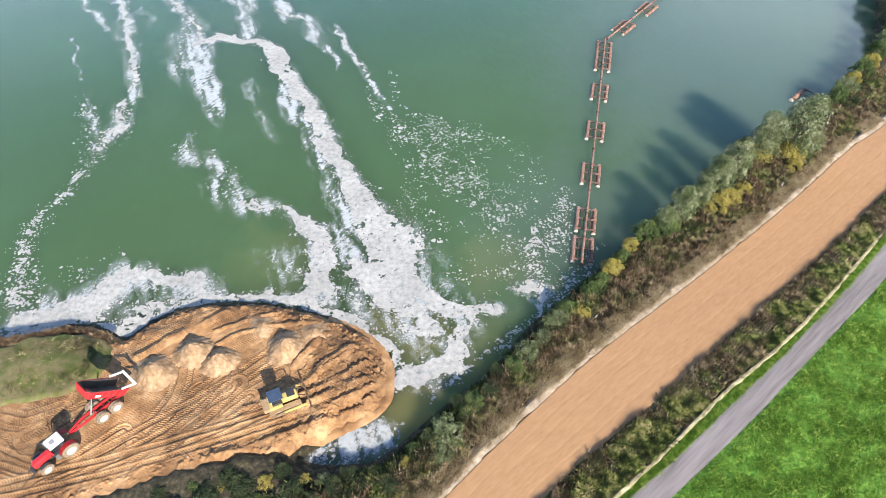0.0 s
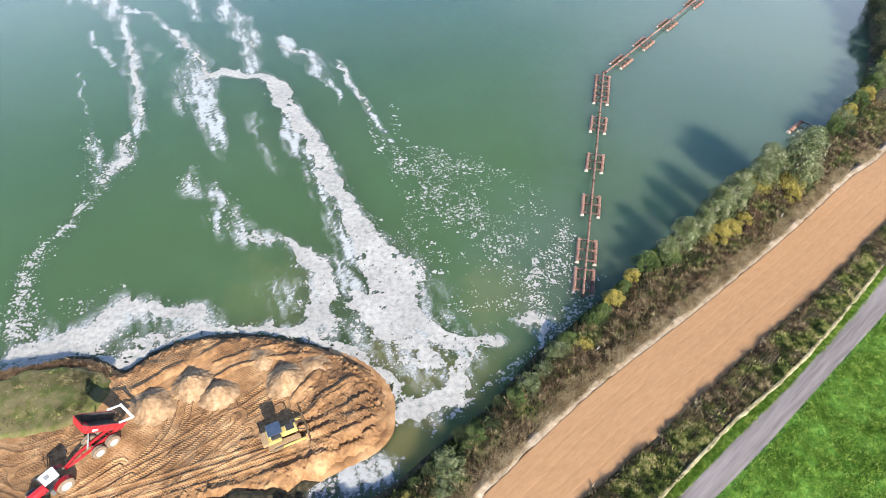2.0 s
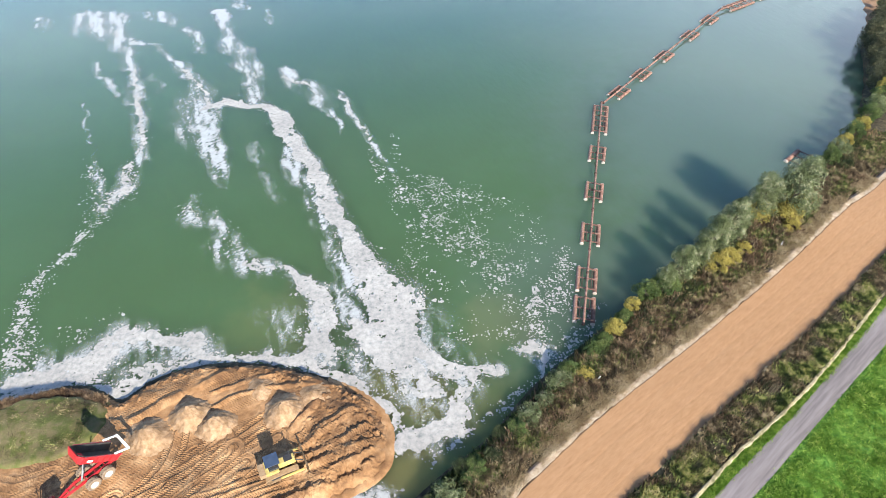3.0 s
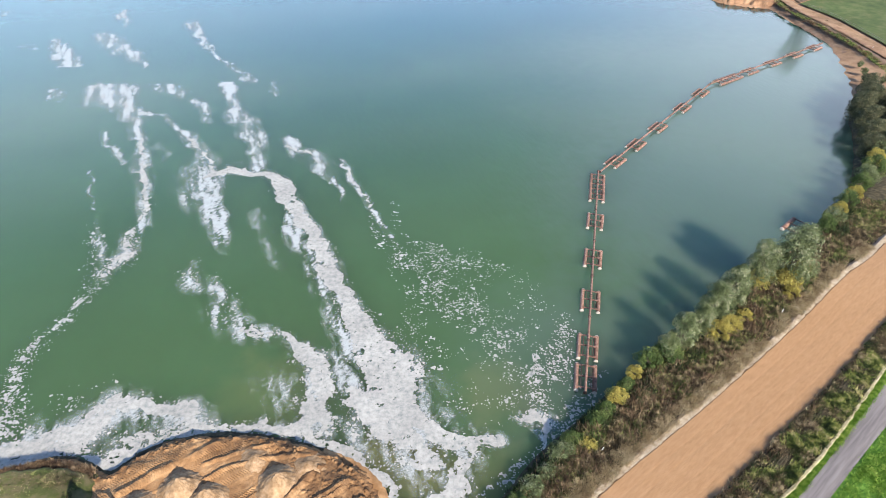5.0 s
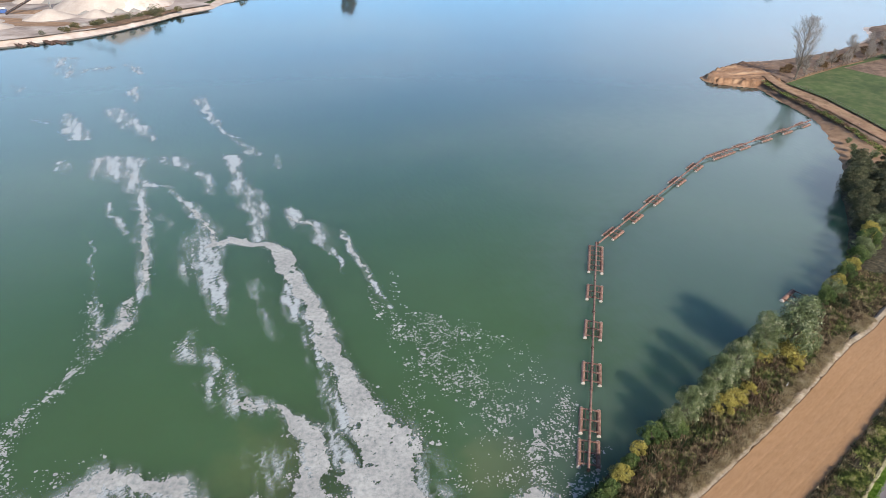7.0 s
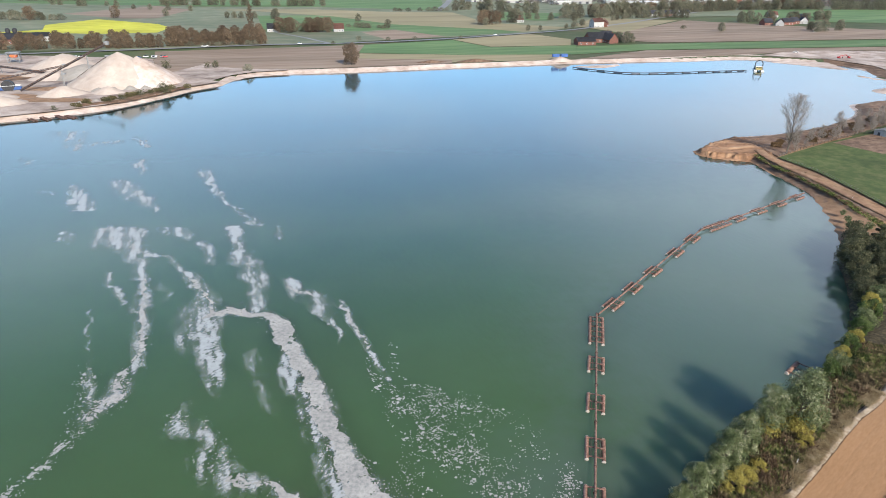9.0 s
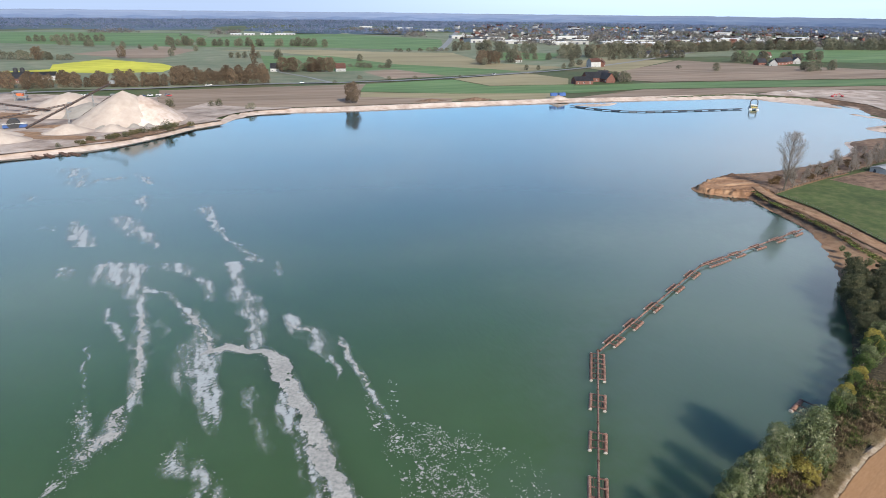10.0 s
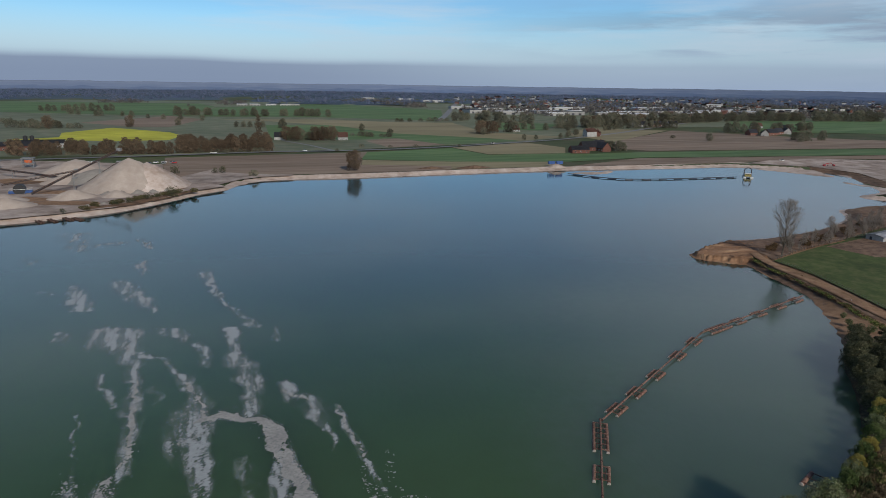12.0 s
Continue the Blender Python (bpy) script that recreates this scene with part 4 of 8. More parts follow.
def foam_field(X, Y):
    """How much foam lies at each place: over 0 there is some. Sheets with holes and cracks, and loose flakes."""
    wx, wy = (fbm(X * 0.22, Y * 0.22, 5, 2, 0.58) - 0.5) * 3.6, (fbm(X * 0.22, Y * 0.22, 5, 6, 0.58) - 0.5) * 3.6
    swell = np.clip((fbm(X * 0.09 + 5, Y * 0.09, 4, 18, 0.65) - 0.25) * 2, 0, 1)
    sheet, loose = np.zeros(X.shape), np.zeros(X.shape)
    for dense, flecked, band in FOAM_BANDS:
        line = curve(band, 3.0)
        lo, hi = line[:, :2].min(0) - 16, line[:, :2].max(0) + 16
        box = (X > lo[0]) & (X < hi[0]) & (Y > lo[1]) & (Y < hi[1])
        if not box.any():
            continue
        d, w = line_dist(X[box] + wx[box], Y[box] + wy[box], line)
        q = d / np.maximum(w * (0.45 + 0.8 * swell[box]) * (1 - 0.22 * smooth01(Y[box], 68, 100)), 0.3)
        sheet[box] = np.maximum(sheet[box], dense * (1 - smooth01(q, 0.45, 1.4)) - 0.62 * flecked)
        loose[box] = np.maximum(loose[box], dense * (1 - smooth01(q, 0.2, 2.2 + 0.5 * flecked)))
    # a hem of foam pushed against the spit's water side
    hug = (X > -70) & (X < 2) & (Y > 36) & (Y < 62)
    if hug.any():
        sd = signed(X[hug], Y[hug], SPIT)
        hem = smooth01(sd, -1.0, 0.2) * (1 - smooth01(sd, 0.9, 3.2)) * smooth01(Y[hug], 41, 46)
        sheet[hug] = np.maximum(sheet[hug], hem * 0.82)
        loose[hug] = np.maximum(loose[hug], hem)
    out = np.full(X.shape, -1.0)
    on = (loose > 0.02) | (sheet > 0.02)
    x, y, sh, lo = X[on], Y[on], sheet[on], loose[on]
    out_there = smooth01(y, 80, 125)
    draw, lean = 1 - 0.88 * out_there, 0.4 * out_there
    rag = np.clip((0.45 * fbm(x * 0.22 + y * lean * 0.22, (y - x * lean) * 0.42 * draw, 4, 19, 0.7) + 0.55 * fbm((x + y * lean) * 0.8, (y - x * lean) * 1.5 * draw, 5, 12, 0.9) - 0.34) / 0.32, 0, 1)
    v = sh - 0.2 - (0.72 - 0.27 * smooth01(sh, 0.7, 1.1)) * rag
    wob = (fbm(x * 0.9, y * 0.9, 3, 23, 0.7) - 0.5)
    # holes: many small ones, fewer large pools with a lace of thin lines over them
    for size, k, share, lo_r, hi_r in ((0.55, 60, 0.30, 0.09, 0.22), (0.9, 30, 0.36, 0.10, 0.36), (2.1, 34, 0.34, 0.25, 0.9), (5.2, 38, 0.28, 0.7, 1.7)):
        f1, f2, r1, r2 = cells(x + wob * 1.4, y + wob * 1.1, size, k)
        share = share * (1 - 0.8 * smooth01(sh, 0.55, 0.95)) + 0.4 * (1 - smooth01(sh, 0.3, 0.8))
        v = np.where(r1 < share, np.minimum(v, (f1 - (lo_r + (hi_r - lo_r) * r2 ** 2)) * 0.5), v)
    f1, f2, r1, r2 = cells(x + wob * 1.6, y - wob * 1.6, 1.3, 44)
    lace = np.where(r1 > 0.3, 0.05 - (f2 - f1) * 0.8, -1)
    for px, py, r in POOLS:
        d = np.hypot(x - px, (y - py) * 1.15) + wob * r * 1.3
        v = np.where(d < r * 1.15, np.minimum(v, np.maximum((d - r) * 0.5, np.where(d > r * 0.45, lace, -1))), v)
    v = np.where(np.abs(fbm(x * 0.12 + 40, y * 0.12, 5, 27, 0.7) - 0.5) < 0.006, -0.05, v)
    f1, f2, r1, r2 = cells(x + wob * 3, y - wob * 3, 3.4, 48)
    v = np.where(inside(x, y, np.array(NET)) & (r1 > 0.25), np.maximum(v, 0.1 - np.abs(f2 - f1) * 0.55 - rag * 0.08), v)
    near = (x > -70) & (x < 0) & (y > 36) & (y < 58)
    rim = signed(x[near], y[near], SPIT) + wob[near] * 1.5
    v[near] = np.where((rim < 0.35) & (y[near] > 41), np.minimum(v[near], -0.05), v[near])
    # loose flakes, in drifts
    drift = smooth01(fbm(x * 0.16, y * 0.16, 5, 21, 0.65), 0.28, 0.56)
    for size, k, lo_r, hi_r, share in ((0.34, 52, 0.09, 0.16, 0.85), (0.55, 60, 0.10, 0.22, 0.5), (1.0, 56, 0.14, 0.46, 0.42)):
        f1, f2, r1, r2 = cells(x, y, size, k)
        v = np.where(r1 < lo * drift * share, np.maximum(v, (lo_r + (hi_r - lo_r) * r2 ** 2.5) * (0.75 + wob) - f1), v)
    out[on] = v
    return out


def floating(name, x0, x1, y0, y1, cell, field, material, label):
    """Foam as real flakes a few centimetres thick: only the cells where there is foam are built."""
    xs, ys = np.arange(x0, x1, cell), np.arange(y0, y1, cell)
    X, Y = np.meshgrid(xs, ys, indexing="ij")
    V = field(X, Y)
    keep = (V[:-1, :-1] + V[1:, :-1] + V[:-1, 1:] + V[1:, 1:]) > 0
    f = grid_faces(len(xs), len(ys), keep)
    rs = np.random.RandomState(3)
    Z = 0.02 + 0.012 * smooth01(V, 0, 0.4) + 0.006 * vnoise(X * 2, Y * 2, 22)
    J = (rs.rand(2, *X.shape) - 0.5) * cell * 0.5
    v = np.stack([(X + J[0]).ravel(), (Y + J[1]).ravel(), Z.ravel()], 1)
    used = np.unique(f)
    back = np.full(len(v), -1)
    back[used] = np.arange(len(used))
    return tagged(obj(name, v[used], back[f], material), label, "foam", kind="stuff")


def film_field(X, Y):
    """How thick the thin film is, 0 to 1, drawn out along the drift."""
    wx, wy = (fbm(X * 0.22, Y * 0.22, 5, 2, 0.58) - 0.5) * 3.6, (fbm(X * 0.22, Y * 0.22, 5, 6, 0.58) - 0.5) * 3.6
    out = smooth01(Y, 105, 150)
    wx, wy = wx * (1 + 0.3 * out), wy * (1 + 1.6 * out)
    streak = fbm(X * 0.75 + Y * 0.27, (Y - X * 0.36) * 0.14, 5, 50, 0.8) * (1 - out) + fbm(X * 0.5 + Y * 0.2, (Y - X * 0.4) * 0.075, 6, 53, 0.72) * out
    wisp = smooth01(streak, 0.38, 0.64 + 0.06 * out)
    best = np.zeros(X.shape)
    under = [(0.7 * min(d, 1.0) * max(0.0, 1 - 0.95 * f), [(a, b, w * (1.45 if b < 75 else 0.95)) for a, b, w in band]) for d, f, band in FOAM_BANDS]
    for dense, band in FILM_BANDS + under:
        line = curve(band, 4.0)
        lo, hi = line[:, :2].min(0) - 16, line[:, :2].max(0) + 16
        box = (X > lo[0]) & (X < hi[0]) & (Y > lo[1]) & (Y < hi[1])
        if not box.any():
            continue
        d, w = line_dist(X[box] + wx[box], Y[box] + wy[box], line)
        p = dense * (1 - smooth01(d / np.maximum(w * (1 - 0.25 * smooth01(Y[box], 68, 100) * (1 - out[box])), 0.3), 0.0, 1.7 + 0.5 * out[box]))
        best[box] = np.maximum(best[box], p * (0.08 + 0.2 * out[box] + 0.8 * wisp[box]))
    return best


def film_sheet(x0, x1, y0, y1, cell, material, label):
    xs, ys = np.arange(x0, x1, cell), np.arange(y0, y1, cell)
    X, Y = np.meshgrid(xs, ys, indexing="ij")
    V = film_field(X, Y)
    f = grid_faces(len(xs), len(ys), V[:-1, :-1] + V[1:, :-1] + V[:-1, 1:] + V[1:, 1:] > 0.1)
    used = np.unique(f)
    back = np.full(V.size, -1)
    back[used] = np.arange(len(used))
    ob = obj("foam_film", np.stack([X.ravel(), Y.ravel(), 0 * X.ravel() + 0.012], 1)[used], back[f], material)
    at = ob.data.attributes.new("thickness", "FLOAT", "POINT")
    at.data.foreach_set("value", V.ravel()[used].astype(np.float32))
    return tagged(ob, label, "foam", kind="stuff")


M["foam"] = mat("dirty_white_foam", [(0.18, 0.195, 0.178), (0.285, 0.28, 0.255), (0.365, 0.345, 0.31), (0.42, 0.395, 0.355)], 1.3, 0.6, 0.006, 8, spec=0.5, big=0.14, bigmix=0.22, spread=(0.30, 0.62), detail=10)


def film_mat(name, low, high, most, pale=(0.45, 0.46, 0.44)):
    """Froth so thin that the water shows through, denser where the film is thicker."""
    m = mat(name, [tuple(0.78 * c for c in pale), pale], 0.9, 0.42, spec=0.8)
    nt = m.node_tree
    N, L = nt.nodes.new, nt.links.new
    tr, mx, at, nz, tc = N("ShaderNodeBsdfTransparent"), N("ShaderNodeMixShader"), N("ShaderNodeAttribute"), N("ShaderNodeTexNoise"), N("ShaderNodeTexCoord")
    at.attribute_name = "thickness"
    nz.inputs["Scale"].default_value, nz.inputs["Detail"].default_value, nz.inputs["Roughness"].default_value = 2.6, 9, 0.85
    L(tc.outputs["Object"], nz.inputs["Vector"])
    # grains show where thickness and noise together pass a mark
    ad = N("ShaderNodeMath")
    ad.operation = "MULTIPLY_ADD"
    ad.inputs[1].default_value = 1.5
    L(nz.outputs["Fac"], ad.inputs[0])
    L(at.outputs["Fac"], ad.inputs[2])
    mu = N("ShaderNodeMapRange")
    mu.inputs[1].default_value, mu.inputs[2].default_value, mu.inputs[3].default_value, mu.inputs[4].default_value = low, high, 0.0, most
    L(ad.outputs[0], mu.inputs[0])
    L(mu.outputs[0], mx.inputs[0])
    L(tr.outputs[0], mx.inputs[1])
    L(nt.nodes["Principled BSDF"].outputs[0], mx.inputs[2])
    L(mx.outputs[0], nt.nodes["Material Output"].inputs[0])
    return m


M["film"] = film_mat("thin_foam_film", 0.84, 1.36, 0.84, (0.46, 0.468, 0.455))
floating("foam", -74, 27, 28, 100, 0.105, foam_field, M["foam"], "cracked sheets and flecks of dirty white foam on the lake")
floating("foam", -112, -6, 100, 186, 0.16, foam_field, M["foam"], "drifting bands of white foam far out on the lake")
film_sheet(-190, 24, 28, 300, 0.4, M["film"], "thin milky foam film streaked along the drift")

# ---- plants ----
M["leaf_grey"] = mat("willow_leaves", [(0.04, 0.062, 0.02), (0.115, 0.135, 0.055), (0.36, 0.36, 0.22)], 0.6, 0.75, island=0.4, trans=0.12)
M["leaf_green"] = mat("green_leaves", [(0.026, 0.048, 0.011), (0.068, 0.10, 0.024), (0.155, 0.175, 0.055)], 0.6, 0.75, island=0.45, trans=0.12)
M["leaf_yellow"] = mat("autumn_yellow_leaves", [(0.16, 0.135, 0.03), (0.34, 0.275, 0.062), (0.26, 0.24, 0.075)], 0.6, 0.75, island=0.4, trans=0.12)
# dark green leaves, lowered further so the colour holds the scrub's shade
M["leaf_shade"] = mat("shade_dark_leaves", [(0.014, 0.024, 0.008), (0.034, 0.048, 0.016), (0.095, 0.105, 0.04)], 0.6, 0.8, island=0.45, trans=0.15)
M["leaf_brown"] = mat("russet_leaves", [(0.075, 0.042, 0.018), (0.12, 0.07, 0.03), (0.17, 0.11, 0.05)], 0.6, 0.8, island=0.4, vary=0.25, trans=0.15)
M["leaf_alder"] = mat("brown_green_alder_leaves", [(0.03, 0.036, 0.016), (0.075, 0.078, 0.038), (0.16, 0.145, 0.08)], 0.5, 0.8, island=0.4, trans=0.12)
M["bark"] = mat("grey_bark", [(0.07, 0.055, 0.04), (0.13, 0.11, 0.085)], 3, 0.95, 0.03)
M["twig"] = mat("bare_grey_twigs", [(0.22, 0.18, 0.15), (0.3, 0.255, 0.215)], 3, 0.95)
M["verge_green"] = mat("tufted_verge_grass", [(0.022, 0.034, 0.009), (0.09, 0.12, 0.026), (0.26, 0.27, 0.075), (0.48, 0.41, 0.2)], 0.75, 0.9, island=0.22, trans=0.2, detail=4, spread=(0.40, 0.63))
M["weed_dry"] = mat("dry_weeds", [(0.04, 0.03, 0.017), (0.15, 0.11, 0.06), (0.42, 0.33, 0.2)], 0.9, 0.9, island=0.22, trans=0.2, spread=(0.4, 0.62))
M["weed_green"] = mat("green_weeds", [(0.025, 0.042, 0.009), (0.10, 0.135, 0.032), (0.36, 0.34, 0.13)], 0.9, 0.9, island=0.22, trans=0.2, spread=(0.4, 0.63))
M["weed_red"] = mat("russet_weeds", [(0.045, 0.028, 0.018), (0.14, 0.088, 0.05), (0.29, 0.205, 0.125)], 0.6, 0.9, island=0.22, trans=0.15, spread=(0.4, 0.62))
M["blade"] = mat("meadow_blades", [(0.06, 0.135, 0.011), (0.15, 0.255, 0.03), (0.36, 0.44, 0.10)], 1.2, 0.8, island=0.3, trans=0.3)
M["straw"] = mat("straw_grass", [(0.2, 0.14, 0.075), (0.32, 0.245, 0.14), (0.46, 0.37, 0.24)], 0.4, 0.9, island=0.25, trans=0.2)


def unit(v):
    return v / np.maximum(np.linalg.norm(v, axis=-1, keepdims=True), 1e-9)


def leaf_quads(c, size, rs, out=None):
    """A small folded leaf of two triangles at each place."""
    n = len(c)
    a = unit(rs.randn(n, 3)) if out is None else unit(rs.randn(n, 3) + out * 0.3)
    b = unit(np.cross(a, rs.randn(n, 3)))
    s = (size * (0.6 + 0.8 * rs.rand(n)))[:, None]
    v = np.stack([c - a * s * 0.5, c + b * s * 0.32, c + a * s * 0.5, c - b * s * 0.32], 1).reshape(-1, 3)
    f = np.arange(4 * n).reshape(n, 4)
    return v, f


def sweep(points, radii, sides=6):
    """A tapering limb along points."""
    P = np.array(points, float)
    T = unit(np.gradient(P, axis=0))
    ref = np.where(np.abs(T[:, 2:3]) > 0.9, np.array([[1.0, 0, 0]]), np.array([[0, 0, 1.0]]))
    U = unit(np.cross(T, ref))
    W = np.cross(T, U)
    a = np.linspace(0, 2 * math.pi, sides, endpoint=False)
    R = np.array(radii)[:, None, None]
    v = (P[:, None] + R * (np.cos(a)[None, :, None] * U[:, None] + np.sin(a)[None, :, None] * W[:, None])).reshape(-1, 3)
    f = []
    for i in range(len(P) - 1):
        for j in range(sides):
            k = (j + 1) % sides
            f.append((i * sides + j, i * sides + k, (i + 1) * sides + k, (i + 1) * sides + j))
    return v, f


def joined(name, pieces, material, parent):
    vs, fs, off = [], [], 0
    for v, f in pieces:
        vs.append(v)
        fs.extend(tuple(int(i) + off for i in q) for q in f)
        off += len(v)
    return obj(name, np.vstack(vs), fs, material, parent)


def tree(name, seed, height, radius, leaves, leaf, material, label, category="tree", stems=1, low=0.15, pointed=0.0, clumps=22, second=None):
    """Trunk with limbs, and a crown of many leaves in uneven clumps."""
    rs = np.random.RandomState(seed)
    top = thing(name, pose(0, 0, -500), label, category)
    pieces, cl = [], []
    for k in range(clumps):
        t = low + (1 - low) * (k + rs.rand()) / clumps
        reach = radius * (1 - pointed * t) * math.sqrt(max(0.05, 1 - (2 * (t - low) / (1 - low) - 0.85) ** 2 * 0.75))
        an = k * 2.4 + rs.rand()
        r = reach * (0.25 + 0.6 * math.sqrt(rs.rand()))
        cl.append((r * math.cos(an), r * math.sin(an), height * t * 0.93, radius * (0.16 + 0.30 * rs.rand())))
    for s in range(stems):
        lean = np.array([rs.randn() * 0.12, rs.randn() * 0.12, 1]) * height * 0.8
        base = np.array([rs.randn() * 0.25 * (stems > 1), rs.randn() * 0.25 * (stems > 1), -0.3])
        pts = [base + lean * t + np.array([rs.randn(), rs.randn(), 0]) * 0.15 * t for t in (0, 0.2, 0.45, 0.7, 1)]
        r0 = height * 0.022 / math.sqrt(stems) + 0.04
        pieces.append(sweep(pts, [r0, r0 * 0.8, r0 * 0.6, r0 * 0.35, r0 * 0.1]))
    for x, y, z, r in cl[:: max(1, clumps // 12)]:
        a = np.array([0, 0, z * 0.55])
        b = np.array([x, y, z])
        pieces.append(sweep([a, (a + b) / 2 + np.array([0, 0, 0.2]), b], [height * 0.009, height * 0.006, 0.02], 5))
    joined("trunk", pieces, M["bark"], top)
    c = np.array(cl)
    split = [(material, np.arange(len(c)))] if second is None else [(material, np.where(c[:, 2] > height * 0.32)[0]), (second, np.where(c[:, 2] <= height * 0.32)[0])]
    for m, ids in split:
        if not len(ids):
            continue
        n = int(leaves * len(ids) / len(c))
        pick = c[rs.choice(ids, n)]
        d = unit(rs.randn(n, 3) + np.array([0, 0, 0.25]))
        rad = pick[:, 3:4] * (0.55 + 0.55 * rs.rand(n, 1) ** 0.6) * np.array([[1, 1, 0.85]])
        pos = pick[:, :3] + d * rad
        pos[:, 2] = np.maximum(pos[:, 2], 0.1)
        v, f = leaf_quads(pos, leaf, rs, d)
        obj("crown", v, f, m, top)
    return top


def place(proto, m):
    """Puts the first one of a kind at its place, and copies it from then on."""
    if proto.matrix_basis.translation.z < -400:
        proto.matrix_basis = m
        return proto
    return copy_thing(proto, m @ Matrix.Diagonal((*[1 / k for k in proto.scale], 1)))


def plant(proto, x, y, z, scale=1.0, turn=None, tall=1.0):
    t = random.uniform(0, 360) if turn is None else turn
    return place(proto, pose(x, y, z, 0, 0, t) @ Matrix.Diagonal((scale, scale, scale * tall, 1)))


P_WILLOW = tree("willow_tree", 1, 10.4, 3.5, 19000, 0.2, M["leaf_grey"], "grey-green willow with yellowing lower leaves on the bank", "tree", 3, second=M["leaf_yellow"], clumps=44, pointed=0.35)
P_WILLOW2 = tree("willow_tree", 2, 9.2, 3.0, 17000, 0.19, M["leaf_grey"], "bushy grey-green willow leaning over the water", "tree", 4, clumps=40, pointed=0.35)
P_BUSH = tree("bush", 3, 3.6, 2.0, 5600, 0.19, M["leaf_green"], "dense green bush at the water's edge", "bush", 4, 0.08, clumps=22)
P_YELLOW = tree("bush", 4, 3.0, 1.7, 5000, 0.17, M["leaf_yellow"], "bush turned autumn yellow on the bank", "bush", 4, 0.08, clumps=20)
P_GREY = tree("bush", 5, 3.4, 1.9, 5600, 0.18, M["leaf_grey"], "grey-green willow bush on the bank", "bush", 5, 0.08, clumps=22)
# shade of the low scrub is painted into this bush's leaves
P_SHADE = tree("bush", 7, 3.2, 2.0, 3200, 0.24, M["leaf_shade"], "dark green bush below the spit with shade in its leaf colour", "bush", 5, 0.06, clumps=24)
P_DARK = tree("alder_tree", 6, 10.0, 4.2, 9000, 0.32, M["leaf_alder"], "tall dark olive alder hanging over the shore", "tree", 3, 0.06, clumps=30)

for x, y, s, p in [(61.5, 84.9, 1.25, P_WILLOW), (56.0, 84.6, 0.95, P_WILLOW), (49.6, 79.6, 1.0, P_WILLOW2), (45.3, 76.0, 0.92, P_WILLOW2), (38.0, 69.6, 0.85, P_WILLOW2), (42.0, 72.9, 0.72, P_WILLOW2), (35.0, 67.4, 0.6, P_WILLOW2)]:
    plant(p, x, y, 1.5, s)
BANK_BUSHES = [(44.8, 71.8, 1.25, P_YELLOW), (47.6, 73.6, 1.1, P_YELLOW), (50.4, 75.6, 0.9, P_YELLOW), (61.0, 81.6, 0.95, P_YELLOW), (34.8, 67.0, 1.15, P_BUSH), (32.0, 65.9, 1.05, P_BUSH), (36.3, 67.2, 0.8, P_BUSH), (29.2, 63.4, 0.8, P_YELLOW), (25.5, 58.8, 1.0, P_YELLOW), (27.5, 61.2, 0.75, P_BUSH), (23.4, 56.4, 0.85, P_BUSH), (22.0, 54.6, 0.8, P_BUSH), (16.3, 49.6, 1.0, P_GREY), (19.9, 50.8, 0.85, P_YELLOW), (18.0, 52.0, 0.8, P_BUSH), (14.0, 46.6, 0.8, P_GREY), (11.9, 44.4, 0.95, P_GREY), (10.0, 42.4, 0.85, P_BUSH), (8.6, 41.0, 0.6, P_SHADE), (6.6, 38.6, 0.8, P_SHADE), (4.6, 37.2, 0.85, P_BUSH), (3.6, 35.6, 0.7, P_BUSH), (0.8, 33.0, 1.15, P_GREY), (0.6, 30.4, 0.9, P_GREY), (-3.9, 29.4, 0.6, P_YELLOW), (-5.9, 26.6, 0.85, P_SHADE)]
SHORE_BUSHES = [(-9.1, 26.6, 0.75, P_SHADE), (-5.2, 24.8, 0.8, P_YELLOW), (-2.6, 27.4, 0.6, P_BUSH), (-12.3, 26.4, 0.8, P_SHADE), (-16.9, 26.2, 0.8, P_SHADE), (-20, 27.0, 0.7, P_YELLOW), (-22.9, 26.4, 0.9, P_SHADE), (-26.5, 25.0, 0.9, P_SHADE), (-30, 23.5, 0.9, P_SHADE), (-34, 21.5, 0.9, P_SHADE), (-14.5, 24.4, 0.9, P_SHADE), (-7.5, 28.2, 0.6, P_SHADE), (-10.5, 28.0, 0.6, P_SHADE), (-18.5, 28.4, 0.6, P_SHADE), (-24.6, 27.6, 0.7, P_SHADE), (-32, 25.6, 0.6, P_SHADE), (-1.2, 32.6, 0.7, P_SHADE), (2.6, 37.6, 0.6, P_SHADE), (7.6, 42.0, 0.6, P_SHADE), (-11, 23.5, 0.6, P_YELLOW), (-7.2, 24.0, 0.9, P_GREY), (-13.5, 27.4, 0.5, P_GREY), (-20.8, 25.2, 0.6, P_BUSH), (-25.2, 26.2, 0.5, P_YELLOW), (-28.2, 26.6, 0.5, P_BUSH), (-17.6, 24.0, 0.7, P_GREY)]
SCRUB_BUSHES = [(-9.8, 25.0, 0.6, P_BUSH), (-15.6, 27.6, 0.4, P_YELLOW), (-3.0, 31.2, 0.5, P_BUSH)]
for x, y, s, p in BANK_BUSHES + SCRUB_BUSHES:
    plant(p, x, y, 1.3 if p is not P_YELLOW else 1.5, s, tall=0.6 if x < 22 else 0.85)
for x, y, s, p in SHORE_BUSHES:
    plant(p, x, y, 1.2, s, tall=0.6)
